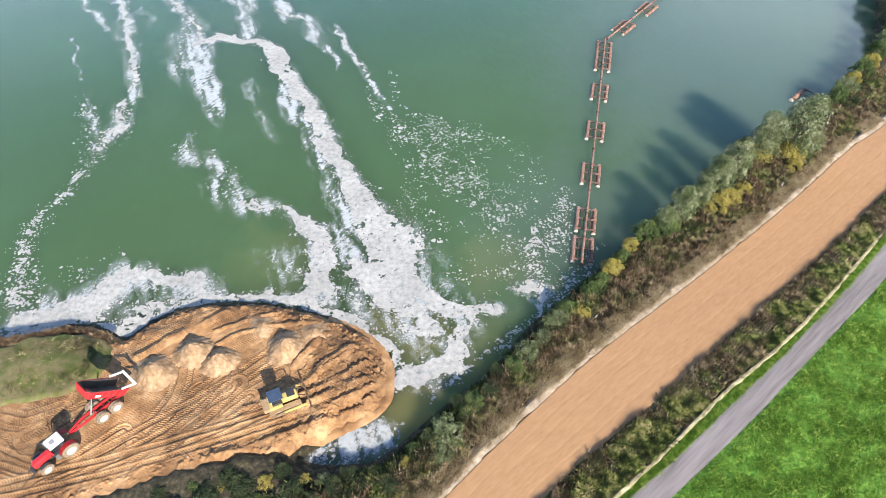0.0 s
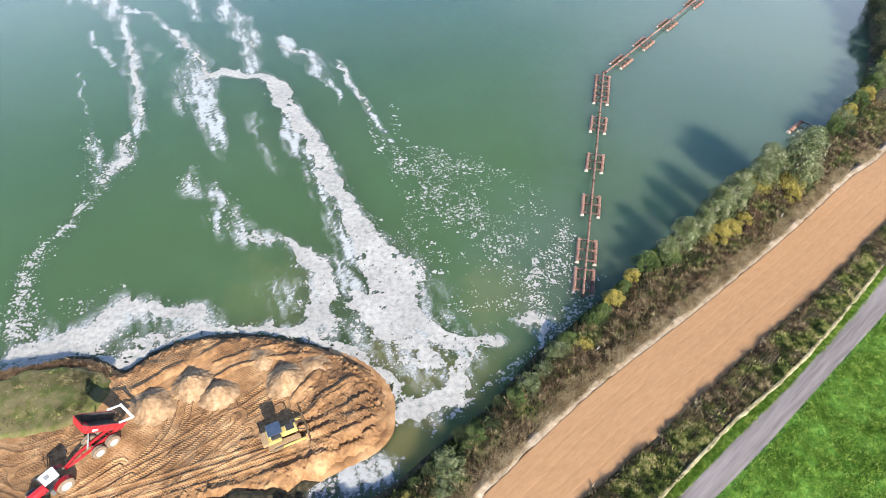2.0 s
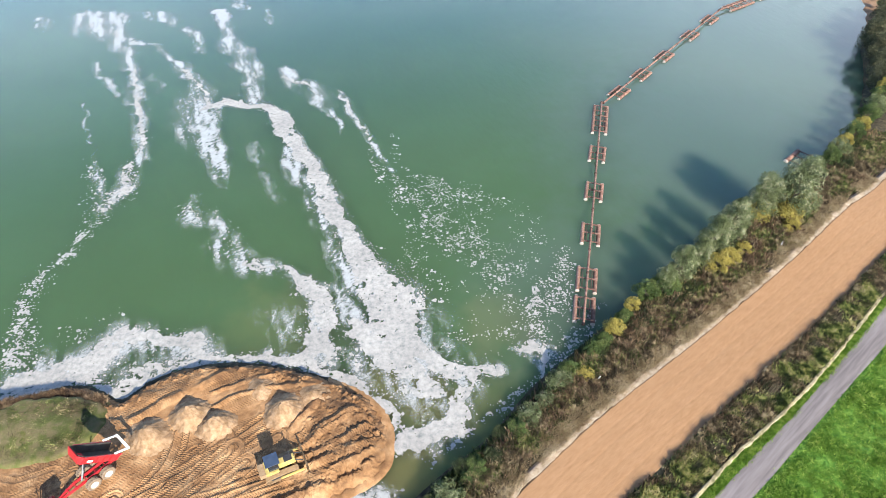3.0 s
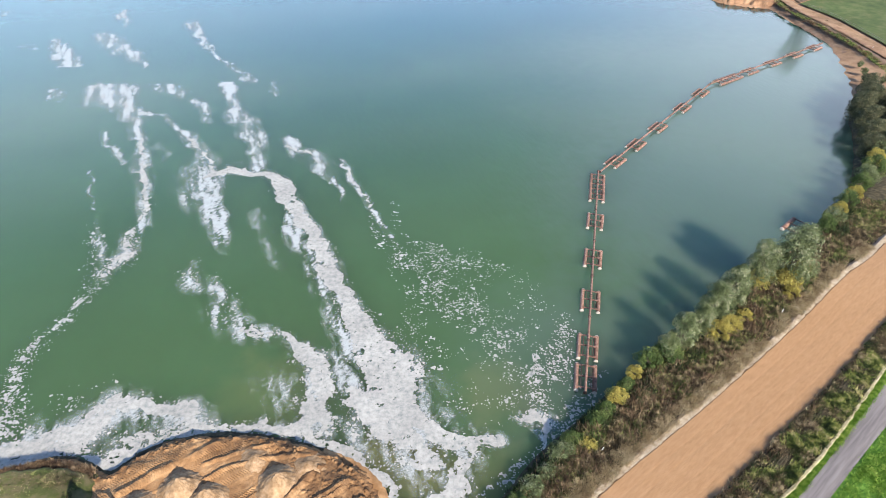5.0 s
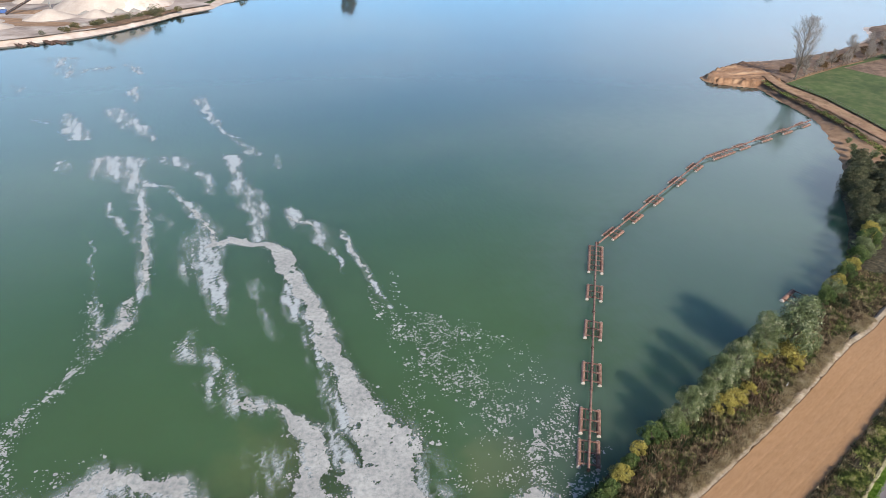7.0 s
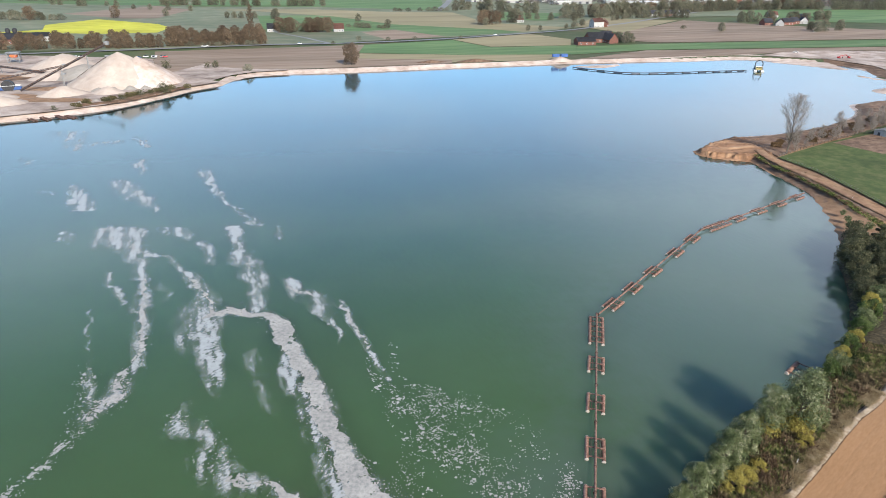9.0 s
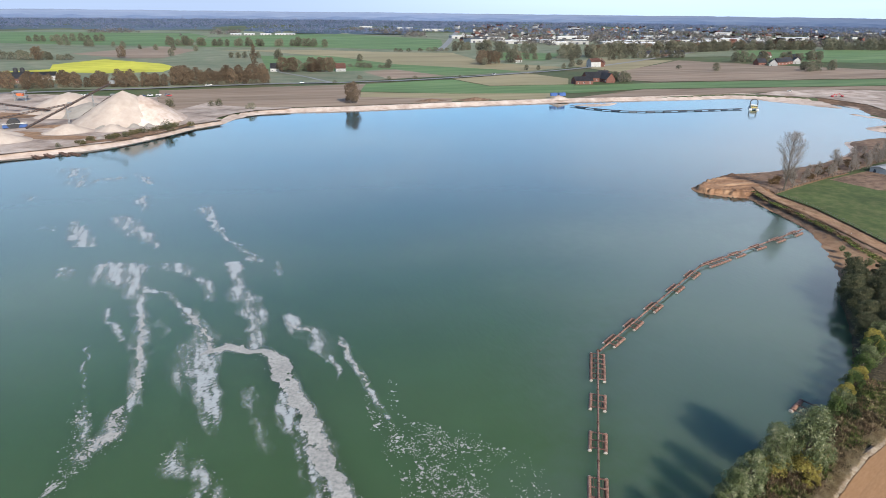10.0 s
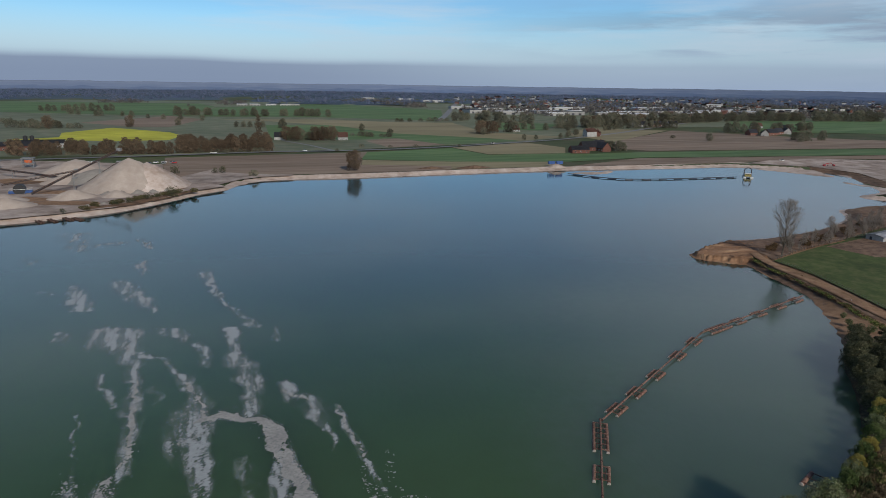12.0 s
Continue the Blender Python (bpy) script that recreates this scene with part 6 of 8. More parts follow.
# ---- bulldozer ----
def build_dozer(m):
    t = thing("bulldozer", m, "yellow crawler bulldozer with dark cab roof pushing sand", "bulldozer")
    for s in (1, -1):
        bm = B()
        rows, n = [], 44
        for i in range(n):
            a = 2 * math.pi * i / n
            x, z = 1.55 * np.clip(1.35 * math.cos(a), -1, 1) + 0.45 * math.cos(a), 0.48 + 0.46 * math.sin(a)
            rows.append((x, z))
        for (x0, z0), (x1, z1) in zip(rows, rows[1:] + rows[:1]):
            mid = ((x0 + x1) / 2, s * 1.05, (z0 + z1) / 2)
            beam(bm, (x0, s * 1.05, z0), (x1, s * 1.05, z1), 0.72, 0.07)
            beam(bm, (mid[0], s * 0.74, mid[2] + (0.05 if mid[2] > 0.48 else -0.05)), (mid[0], s * 1.36, mid[2] + (0.05 if mid[2] > 0.48 else -0.05)), 0.05, 0.07)
        tr = part("track", bm, M["mud"], t, "sand-caked crawler track")
        part("track_frame", block(B(), (2.9, 0.5, 0.5), (0, s * 1.02, 0.5), bevel=0.12), M["black"], tr)
        bm = B()
        beam(bm, (-0.3, s * 1.5, 0.55), (2.6, s * 1.5, 0.5), 0.18, 0.26)
        part("push_arm", bm, M["yellow"], t)
    bm = block(B(), (2.1, 1.0, 0.9), (0.9, 0, 1.42), bevel=0.12, taper=(0.92, 0.85))
    block(bm, (1.6, 1.9, 0.5), (-1.0, 0, 1.25), bevel=0.1)
    part("body", bm, M["yellow"], t, "yellow engine body")
    cab = part("cab", block(B(), (1.45, 1.45, 1.25), (-0.75, 0, 2.1), bevel=0.1, taper=(0.9, 0.9)), M["glass"], t, "dark glazed cab")
    part("roof", block(B(), (1.7, 1.65, 0.16), (-0.75, 0, 2.8), bevel=0.07), M["navy"], cab, "dark blue cab roof")
    for x, y in ((-0.1, 0.66), (-0.1, -0.66), (-1.4, 0.66), (-1.4, -0.66)):
        part("pillar", beam(B(), (x, y, 1.5), (x * 0.96 - 0.03, y * 0.95, 2.75), 0.1), M["yellow"], cab)
    part("engine_vent", block(B(), (1.0, 0.9, 0.08), (1.1, 0, 1.94), bevel=0.03), M["black"], t)
    part("exhaust", tube(B(), (1.4, 0.3, 1.9), (1.4, 0.3, 2.7), 0.07), M["black"], t)
    bm = block(B(), (0.75, 1.7, 0.7), (-2.15, 0, 1.15), bevel=0.08)
    part("rear_box", bm, M["mud"], t, "sandy tan rear box")
    bm = B()  # curved blade
    rows = []
    for i in range(7):
        a = math.radians(-42 + 14 * i)
        rows.append([bm.verts.new((2.15 + 0.95 * math.cos(a), y, 0.72 + 0.95 * math.sin(a))) for y in (-1.75, -0.9, 0, 0.9, 1.75)])
    for p, q in zip(rows[:-1], rows[1:]):
        for i in range(4):
            bm.faces.new((p[i], p[i + 1], q[i + 1], q[i]))
    bmesh.ops.solidify(bm, geom=list(bm.faces), thickness=0.1)
    part("blade", bm, M["mud"], t, "sand-caked steel blade")
    bm = B()
    for s in (1, -1):
        tube(bm, (1.9, s * 0.45, 1.6), (2.75, s * 0.55, 1.0), 0.07)
    part("lift_ram", bm, M["black"], t)
    return t


DOZER = pose(-19.6, 37.0, 2.0, 0, 0, 26)
build_dozer(DOZER)


# ---- floating pipeline ----
def build_float(name, length, label):
    t = thing(name, pose(0, 0, -500), label, "pontoon", "pontoons under the pipe")
    for s in (1, -1):
        f = part("float", tube(B(), (-length / 2, s * 1.4, 0.12), (length / 2, s * 1.4, 0.12), 0.36, seg=16), M["rust"], t, smooth=False)
        for e in (-1, 1):
            part("end_cap", lathe_x(length / 2 * e, s * 1.4, 0.12, 0.38), M["cap"], f, "pale end cap")
    for x in np.linspace(-length / 2 + 0.5, length / 2 - 0.4, 3 if length < 8 else 6):
        bm = beam(B(), (x, -1.55, 0.5), (x, 1.55, 0.5), 0.22, 0.16)
        block(bm, (0.22, 0.5, 0.12), (x, 0, 0.62), bevel=0.0)
        part("cross_beam", bm, M["rust"], t)
    for s in (0.75, -0.75):
        part("side_rail", beam(B(), (-length / 2 + 0.3, s, 0.64), (length / 2 - 0.3, s, 0.64), 0.1, 0.1), M["rust_dark"], t)
    return t


def lathe_x(x, y, z, r):
    e = 1 if x > 0 else -1
    return tube(B(), (x, y, z), (x + 0.16 * e, y, z), r, r * 0.8, 16)


P_FLOAT = build_float("pontoon", 5.4, "rusty steel twin-tube pontoon carrying the pipeline")
P_LONG = build_float("pontoon", 11.5, "long rusty steel pontoon frame at a bend of the pipeline")
LEGS = [
    [(21.6, 60.9), (36.7, 126.8)],
    [(36.9, 126.2), (80.6, 178.8)],
    [(80.4, 178.6), (132.5, 215.6)],
]
FLOATS = [(0, 64.4, 0), (0, 70.9, 0), (0, 82.1, 0), (0, 94.3, 0), (0, 106.8, 0), (0, 120.2, 1), (1, 132.2, 0), (1, 140.8, 0), (1, 150.7, 0), (1, 163.0, 0), (1, 173.4, 0), (2, 184.0, 1), (2, 190.6, 0), (2, 198.0, 0), (2, 205.4, 0), (2, 212.4, 0)]
for leg, y, long in FLOATS:
    (xa, ya), (xb, yb) = LEGS[leg]
    x = xa + (xb - xa) * (y - ya) / (yb - ya)
    place(P_LONG if long else P_FLOAT, pose(x, y, 0, random.uniform(-1, 1), random.uniform(-1, 1), math.degrees(math.atan2(yb - ya, xb - xa)) + random.uniform(-2, 2)))
for (xa, ya), (xb, yb) in LEGS:
    n = math.hypot(xb - xa, yb - ya)
    t = thing("pipeline", pose(xa, ya, 0, 0, 0, math.degrees(math.atan2(yb - ya, xb - xa))), "long rusty dredging pipe lying on pontoons", "pipe", "floating pipeline")
    sec = 5.6
    for k in range(int(n / sec) + 1):
        a, b = k * sec, min(n, (k + 1) * sec)
        if b - a < 0.3:
            continue
        p = part("pipe_section", tube(B(), (a, 0, 0.84), (b, 0, 0.84), 0.2, seg=12), M["rust"], t)
        part("flange", tube(tube(B(), (a, 0, 0.84), (a + 0.1, 0, 0.84), 0.3, seg=14), (a + 0.12, 0, 0.84), (a + 0.2, 0, 0.84), 0.3, seg=14), M["rust_dark"], p)


def build_raft(m):
    t = thing("moored_frame", m, "square rusty steel mooring frame floating by the bank", "raft")
    for y, l in ((2.6, 5.6), (-2.2, 2.6)):
        f = part("float", tube(B(), (-l / 2 + (0 if y > 0 else -0.8), y, 0.12), (l / 2 + (0 if y > 0 else -0.8), y, 0.12), 0.45, seg=16), M["rust"], t)
        for e in (-1, 1):
            part("end_cap", lathe_x(l / 2 * e + (0 if y > 0 else -0.8), y, 0.12, 0.46), M["cap"], f, "pale end cap")
    for x in (-2.4, 0, 2.3):
        part("cross_beam", beam(B(), (x, -2.9, 0.5), (x, 2.9, 0.5), 0.16, 0.16), M["rust_dark"], t)
    return t


build_raft(pose(74.0, 104.4, 0, 0, 0, 42))


# ---- marker posts by the road ----
def build_post(m):
    t = thing("marker_post", m, "white marker post beside the haul road", "post", "marker posts")
    part("post", block(B(), (0.12, 0.12, 1.1), (0, 0, 0.5), bevel=0.02), M["white"], t)
    part("reflector", block(B(), (0.13, 0.13, 0.15), (0, 0, 0.85), bevel=0.01), M["black"], t)
    return t


POST = build_post(pose(21.6, 50.0, 2.2, 12, 6, 0))
for x, y in ((57.4, 76.9), (143.2, 205.0)):
    copy_thing(POST, pose(x, y, 2.3, 5, -4, 20))

# ---- far shore, fields and sky line ----
def plain(name, colours, scale=0.05, **k):
    return mat(name, colours, scale, 0.95, big=scale * 0.2, bigmix=0.25, **k)


M["plough"] = plain("ploughed_soil", [(0.185, 0.13, 0.09), (0.25, 0.182, 0.13), (0.31, 0.238, 0.175)], 0.06, stretch=(0.15, 1.5, 1), turn=20)
M["stubble"] = plain("pale_stubble", [(0.23, 0.2, 0.11), (0.31, 0.26, 0.15)], 0.05, stretch=(0.2, 1.2, 1), turn=20)
M["crop"] = plain("young_green_crop", [(0.07, 0.135, 0.048), (0.105, 0.18, 0.066), (0.155, 0.215, 0.095)], 0.05, stretch=(0.2, 1.2, 1), turn=20)
M["pasture"] = plain("olive_pasture", [(0.12, 0.148, 0.09), (0.16, 0.18, 0.112), (0.22, 0.21, 0.14)], 0.03)
M["rape"] = plain("yellow_flowering_mustard", [(0.42, 0.41, 0.03), (0.56, 0.53, 0.06)], 0.05)
M["heath"] = plain("brown_soil_slope", [(0.08, 0.05, 0.032), (0.15, 0.09, 0.055), (0.24, 0.15, 0.095)], 0.22, bump=0.3, bscale=0.8)
M["pale_sand"] = mat("pale_pit_sand", [(0.22, 0.162, 0.13), (0.36, 0.28, 0.228), (0.48, 0.39, 0.33), (0.58, 0.485, 0.415)], 0.07, 0.95, 0.6, 0.4, big=0.02, bigmix=0.35, detail=10)
M["heap_sand"] = mat("heaped_sand", [(0.39, 0.315, 0.262), (0.49, 0.41, 0.345)], 0.15, 0.95, 0.3, 0.6, big=0.03, bigmix=0.18)
M["mud"] = plain("reddish_brown_mud", [(0.09, 0.055, 0.036), (0.175, 0.108, 0.07), (0.26, 0.17, 0.112)], 0.3, bump=0.2, bscale=1.0)
M["far_meadow"] = plain("olive_green_meadow", [(0.045, 0.068, 0.016), (0.068, 0.095, 0.024), (0.115, 0.118, 0.045)], 0.25)
M["asphalt"] = mat("far_asphalt", [(0.16, 0.16, 0.165), (0.22, 0.22, 0.22)], 0.1, 0.8)

FIELD_NUMBER = [0]


def field(points, material, label, category="field", name="field"):
    """A flat field with softly bent sides, a little above the ground."""
    FIELD_NUMBER[0] += 1
    p = np.array(points, float)
    c = p.mean(0)
    z = 2.12 + 0.00025 * np.hypot(*c) + 0.012 * FIELD_NUMBER[0]
    bm = B()
    bm.faces.new([bm.verts.new((x, y, z)) for x, y in p])
    bmesh.ops.recalc_face_normals(bm, faces=bm.faces)
    for f in bm.faces:
        if f.normal.z < 0:
            f.normal_flip()
    return tagged(part(name, bm, material, None), label, category, kind="structure")


field([(-1500, 1300), (-900, 700), (-520, 560), (-300, 600), (-100, 690), (100, 810), (400, 1150), (900, 1300), (1500, 2100), (0, 2300), (-1300, 2200)], M["pasture"], "broad olive pasture land beyond the lake")
field([(-216, 481), (-263, 592), (-172, 628), (-80, 668), (-77, 598), (-69, 522), (-152, 487)], M["plough"], "brown ploughed field behind the beach")
field([(-68, 525), (-77, 596), (9, 593), (108, 604), (106, 566)], M["stubble"], "pale olive stubble field")
field([(-78, 600), (-80, 666), (11, 721), (48, 656), (140, 684), (125, 606), (111, 604), (9, 593)], M["crop"], "bright green young crop field")
field([(125, 606), (138, 672), (234, 708), (559, 790), (700, 790), (660, 713), (506, 713), (204, 649)], M["crop"], "long green crop field")
field([(11, 727), (106, 806), (146, 746), (134, 683), (49, 661)], M["stubble"], "pale tan stubble field")
field([(201, 741), (234, 850), (387, 1066), (533, 966), (645, 915), (564, 798), (238, 720)], M["plough"], "wide brown field before the hamlet")
field([(118, 571), (202, 644), (501, 707), (700, 760), (700, 690), (473, 666), (400, 662), (257, 608)], M["plough"], "brown soil field behind the shore")
field([(-188, 675), (-197, 774), (-103, 797), (-60, 717), (-112, 679)], M["crop"], "small green paddock by the road")
field([(-244, 543), (-215, 483), (-191, 464), (-172, 464), (-150, 482), (-127, 492), (-76, 505), (8, 536), (8, 560), (-120, 560)], M["plough"], "brown field edge behind the beach")
field([(-200, 470), (-196, 440), (-178, 428), (-160, 432), (-152, 462), (-140, 478), (-118, 488), (-118, 494), (-150, 492), (-172, 500), (-190, 520)], M["pale_sand"], "trampled sand between works and beach", "sand", "sand_yard")
field([(-99, 798), (-63, 837), (4, 760), (-60, 717)], M["plough"], "small tan ploughed plot")
field([(-179, 1089), (67, 858), (102, 829), (4, 760), (-63, 846), (-105, 813), (-217, 795), (-298, 1063)], M["crop"], "green field wedge between hedges")
field([(-431, 1198), (-248, 1244), (-89, 1190), (17, 1198), (66, 969), (176, 904), (102, 829), (67, 858), (-69, 922), (-174, 1061), (-327, 1169)], M["stubble"], "long tan field")
field([(-520, 738), (-478, 785), (-514, 851), (-497, 953), (-383, 885), (-345, 834), (-334, 768), (-390, 744), (-459, 748)], M["rape"], "bright yellow flowering mustard field")
field([(-496, 1283), (-617, 1721), (-391, 2162), (-6, 1748), (2, 1249), (-264, 1324)], M["crop"], "large flat green field")
field([(-937, 1346), (-1349, 1944), (-766, 1992), (-643, 1796), (-514, 1300), (-716, 1312)], M["crop"], "large green field on the plain")
field([(-605, 1053), (-555, 1289), (-450, 1193), (-424, 981), (-472, 971)], M["plough"], "brown field on the plain")
field([(505, 1116), (621, 1378), (1068, 1531), (743, 1058), (612, 1058)], M["crop"], "green field by the hamlet")
field([(181, 936), (250, 1093), (377, 1064), (226, 832)], M["stubble"], "tan field beside the avenue")
field([(80, 1032), (93, 1216), (222, 1210), (161, 1023)], M["crop"], "green field before the town")

# sand shores of the pit
field([(-300, 270), (-229, 317), (-209, 332), (-189, 351), (-172, 388), (-164, 413), (-151, 432), (-191, 462), (-215, 481), (-244, 543), (-396, 558), (-470, 500), (-420, 340)], M["pale_sand"], "pale trampled sand of the gravel works", "sand", "sand_yard")
BEACH_F = [(-163, 412), (-151, 431), (-145, 461), (-125, 480), (-73, 494), (8, 524), (104, 556), (165, 573), (220, 583), (274, 599), (305, 593), (338, 581)]
BEACH_B = [(-180, 440), (-172, 465), (-152, 480), (-127, 490), (-76, 503), (8, 534), (103, 566), (166, 582), (227, 602), (285, 622), (318, 612), (352, 598)]


def beach_relief(X, Y, s):
    return -2.6 * (1 - smooth01(s, 0, 0.95)) + (fbm(X * 0.2, Y * 0.2, 4, 70, 0.7) - 0.5) * 0.5


tagged(strip("beach", shift(BEACH_F, 1.6), BEACH_B, 2.3, M["beach"], 4, 10, beach_relief, 0.8), "pale narrow sand beach along the far shore", "beach", kind="structure")
YARD_F = [(-300, 272), (-226, 315), (-206, 330), (-186, 349), (-169, 386), (-161, 411), (-149, 431)]
tagged(strip("beach", shift(YARD_F, 1.6), shift(YARD_F, -9), 2.4, M["beach"], 3, 8, beach_relief, 0.8), "pale sloping sand shore below the works", "beach", kind="structure")
field([(300, 612), (335, 640), (393, 660), (470, 655), (540, 620), (540, 440), (350, 455), (358, 500), (368, 548), (352, 592)], M["pale_sand"], "pale sand flats at the far corner of the pit", "sand", "sand_yard")
tagged(strip("mud_slope", [(301, 443), (327, 462), (339, 500), (351, 548), (337, 580)], [(312, 432), (342, 452), (357, 496), (372, 548), (352, 600)], 2.4, M["heath"], 4, 8, beach_relief, 0.8), "brown sloping mud bank of the pit", "bank", kind="structure")
tagged(strip("cape_soil", [(141, 296), (160, 301), (180, 311), (203, 325), (231, 348), (244, 365), (256, 386), (290, 397)], [(144, 259), (155, 268), (166, 277), (192, 293), (220, 314), (248, 333), (275, 352), (295, 370), (330, 385)], 2.45, M["mud"], 3, 14, lambda X, Y, s: -1.9 * (1 - smooth01(s, 0, 0.14)) + (fbm(X * 0.25, Y * 0.25, 4, 71) - 0.5) * 1.0, 1.0), "brown bare soil of the headland", "soil", kind="structure")


def cape_height(X, Y):
    s = -signed(X, Y, CAPE_TIP) + (fbm(X * 0.35, Y * 0.35, 4, 72, 0.65) - 0.5) * 4.5
    return -0.1 + 0.5 * smooth01(s, -2.5, -0.5) + 1.6 * smooth01(s, -0.1, 0.35) + 0.4 * smooth01(s, 3, 14) + (np.abs(vnoise(X * 0.06, (Y - X * 0.15) * 0.9, 73) - 0.5)) * 0.9 * smooth01(s, 0.5, 3) + np.maximum(fbm(X * 0.6, Y * 0.6, 5, 78, 0.75) - 0.48, 0) * 2.6 * smooth01(s, -0.3, 0.8) * (1 - 0.5 * smooth01(s, 4, 9))


M["cape"] = mat("reddish_headland_sand", [(0.10, 0.05, 0.028), (0.23, 0.125, 0.07), (0.33, 0.19, 0.108), (0.45, 0.29, 0.175)], 0.25, 0.95, 0.15, 1.2, big=0.06, bigmix=0.35, stretch=(0.25, 1.3, 1), turn=10, detail=10)
CAPE_TIP = curve([(115.6, 268), (115.4, 273), (122, 280), (131, 288.5), (143, 295), (152, 290), (152, 276), (146, 263), (136, 260.5), (126, 261.5), (118.5, 265)], 2.0)
tagged(height_sheet("sand_headland", axis((108, 158, 0.5)), axis((252, 302, 0.5)), cape_height, M["cape"], keep=lambda X, Y: signed(X, Y, CAPE_TIP) < 2.5), "reddish sand headland with wheel tracks", "sand", kind="structure")
field([(143, 257), (156, 267), (181, 285), (215, 306), (267, 332), (330, 362), (330, 190), (200, 150), (152, 165), (150.5, 196), (150, 215), (148.5, 237)], M["far_meadow"], "green meadow behind the dirt track")
field([(181, 283), (215, 304), (268, 328), (330, 356), (330, 300), (230, 262), (192, 265)], M["mud"], "dark ploughed strip beyond the meadow")
tagged(strip("shore_mud", [(131, 260), (132, 247), (133.4, 228), (133.8, 214), (129, 196), (122.5, 178)], [(138, 260), (138.5, 243), (141.5, 223), (143, 202), (144, 188), (146, 173)], 2.3, M["mud"], 1.5, 12, lambda X, Y, s: -2.45 + 0.95 * smooth01(s, 0.0, 0.6) + 1.45 * smooth01(s + (fbm(X * 0.3, Y * 0.3, 3, 58) - 0.5) * 0.2, 0.66, 0.86) + (fbm(X * 0.5, Y * 0.5, 4, 77, 0.7) - 0.5) * 0.6, 0.6), "brown wet mud shore below the dirt track", "bank", kind="structure")

# roads
ROAD = [(-620, 470), (-393, 554), (-280, 604), (-179, 653), (-111, 673), (-22, 716), (83, 794), (168, 866), (270, 985), (365, 1116), (520, 1330)]
tagged(strip("road", shift(ROAD, -4), shift(ROAD, 4), 2.75, M["asphalt"], 10, 2, None, 0), "grey country road on the plain", "road", kind="structure")
SIDE = [(-117, 673), (-156, 730), (-199, 782)]
tagged(strip("side_road", shift(SIDE, -2.2), shift(SIDE, 2.2), 2.7, M["asphalt"], 10, 2, None, 0), "pale farm lane", "road", kind="structure")
FAR_ROAD = [(-10, 1240), (8, 1500), (30, 2000), (60, 2600)]
tagged(strip("side_road", shift(FAR_ROAD, -7), shift(FAR_ROAD, 7), 3.2, M["asphalt"], 30, 2, None, 0), "straight road into the town", "road", kind="structure")

# horizon: woods beyond the plain, with the haze painted into their base colours
M["horizon_near"] = mat("haze_tinted_belt", [(0.105, 0.145, 0.24), (0.13, 0.172, 0.27), (0.165, 0.205, 0.295)], 0.006, 1.0, stretch=(1, 1, 9), spec=0.0)
M["horizon_mid"] = mat("haze_tinted_distance", [(0.14, 0.182, 0.28), (0.16, 0.202, 0.3), (0.185, 0.225, 0.32)], 0.006, 1.0, stretch=(1, 1, 9), spec=0.0)
M["horizon"] = mat("pale_haze_distance", [(0.16, 0.2, 0.29), (0.175, 0.215, 0.305), (0.19, 0.23, 0.32)], 0.005, 1.0, stretch=(1, 1, 9), spec=0.0)


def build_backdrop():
    """Three belts of wooded country, each farther, higher and, by painted haze, paler than the one before."""
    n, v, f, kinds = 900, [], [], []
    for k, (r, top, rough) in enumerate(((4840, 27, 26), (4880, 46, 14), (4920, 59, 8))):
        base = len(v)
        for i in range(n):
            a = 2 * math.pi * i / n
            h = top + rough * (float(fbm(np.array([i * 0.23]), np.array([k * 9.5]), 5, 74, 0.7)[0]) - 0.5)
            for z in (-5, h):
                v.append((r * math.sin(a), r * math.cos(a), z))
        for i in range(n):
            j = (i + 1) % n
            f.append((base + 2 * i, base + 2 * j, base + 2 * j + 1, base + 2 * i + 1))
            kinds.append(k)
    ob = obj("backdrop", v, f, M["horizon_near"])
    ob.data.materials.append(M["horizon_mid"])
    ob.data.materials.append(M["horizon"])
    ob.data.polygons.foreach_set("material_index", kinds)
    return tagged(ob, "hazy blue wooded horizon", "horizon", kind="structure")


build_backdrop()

# ---- far trees ----
M["oak"] = mat("russet_oak_leaves", [(0.075, 0.054, 0.037), (0.13, 0.092, 0.06), (0.2, 0.142, 0.09)], 0.3, 0.85, island=0.35, vary=0.3)
M["far_green"] = mat("far_dark_leaves", [(0.08, 0.086, 0.058), (0.145, 0.138, 0.096), (0.2, 0.17, 0.12)], 0.3, 0.9, island=0.35, vary=0.3)
# bluish base colour carries the distance haze of the far woods
M["far_wood"] = mat("haze_tinted_wood", [(0.15, 0.185, 0.28), (0.18, 0.208, 0.29), (0.21, 0.22, 0.275)], 0.004, 1.0, island=0.08, trans=0.5, spec=0.0)
P_OAK = tree("oak_tree", 11, 16, 7.0, 4200, 0.72, M["oak"], "russet autumn oak standing in farmland", low=0.12, clumps=26)
P_OAK2 = tree("roadside_tree", 12, 15, 5.6, 3400, 0.72, M["oak"], "brown-leaved tree in a dense roadside row", low=0.06, clumps=26)
P_FAR = tree("field_tree", 13, 12, 5.5, 2600, 0.7, M["far_green"], "dark green field tree on the plain", low=0.05, clumps=20)
P_HEDGE = tree("hedge_bush", 14, 5, 4.0, 1000, 0.55, M["far_green"], "dark hedge bush on the plain", "bush", low=0.05, clumps=14)
P_SLIM = tree("poplar_tree", 15, 34, 5.0, 3000, 0.8, M["oak"], "tall slim orange-brown poplar", low=0.08, pointed=0.35, clumps=30)
P_SCRUB = tree("shore_shrub", 16, 5, 3.4, 900, 0.4, M["leaf_alder"], "olive-brown shrub on the far shore", "bush", stems=4, low=0.05, clumps=16)

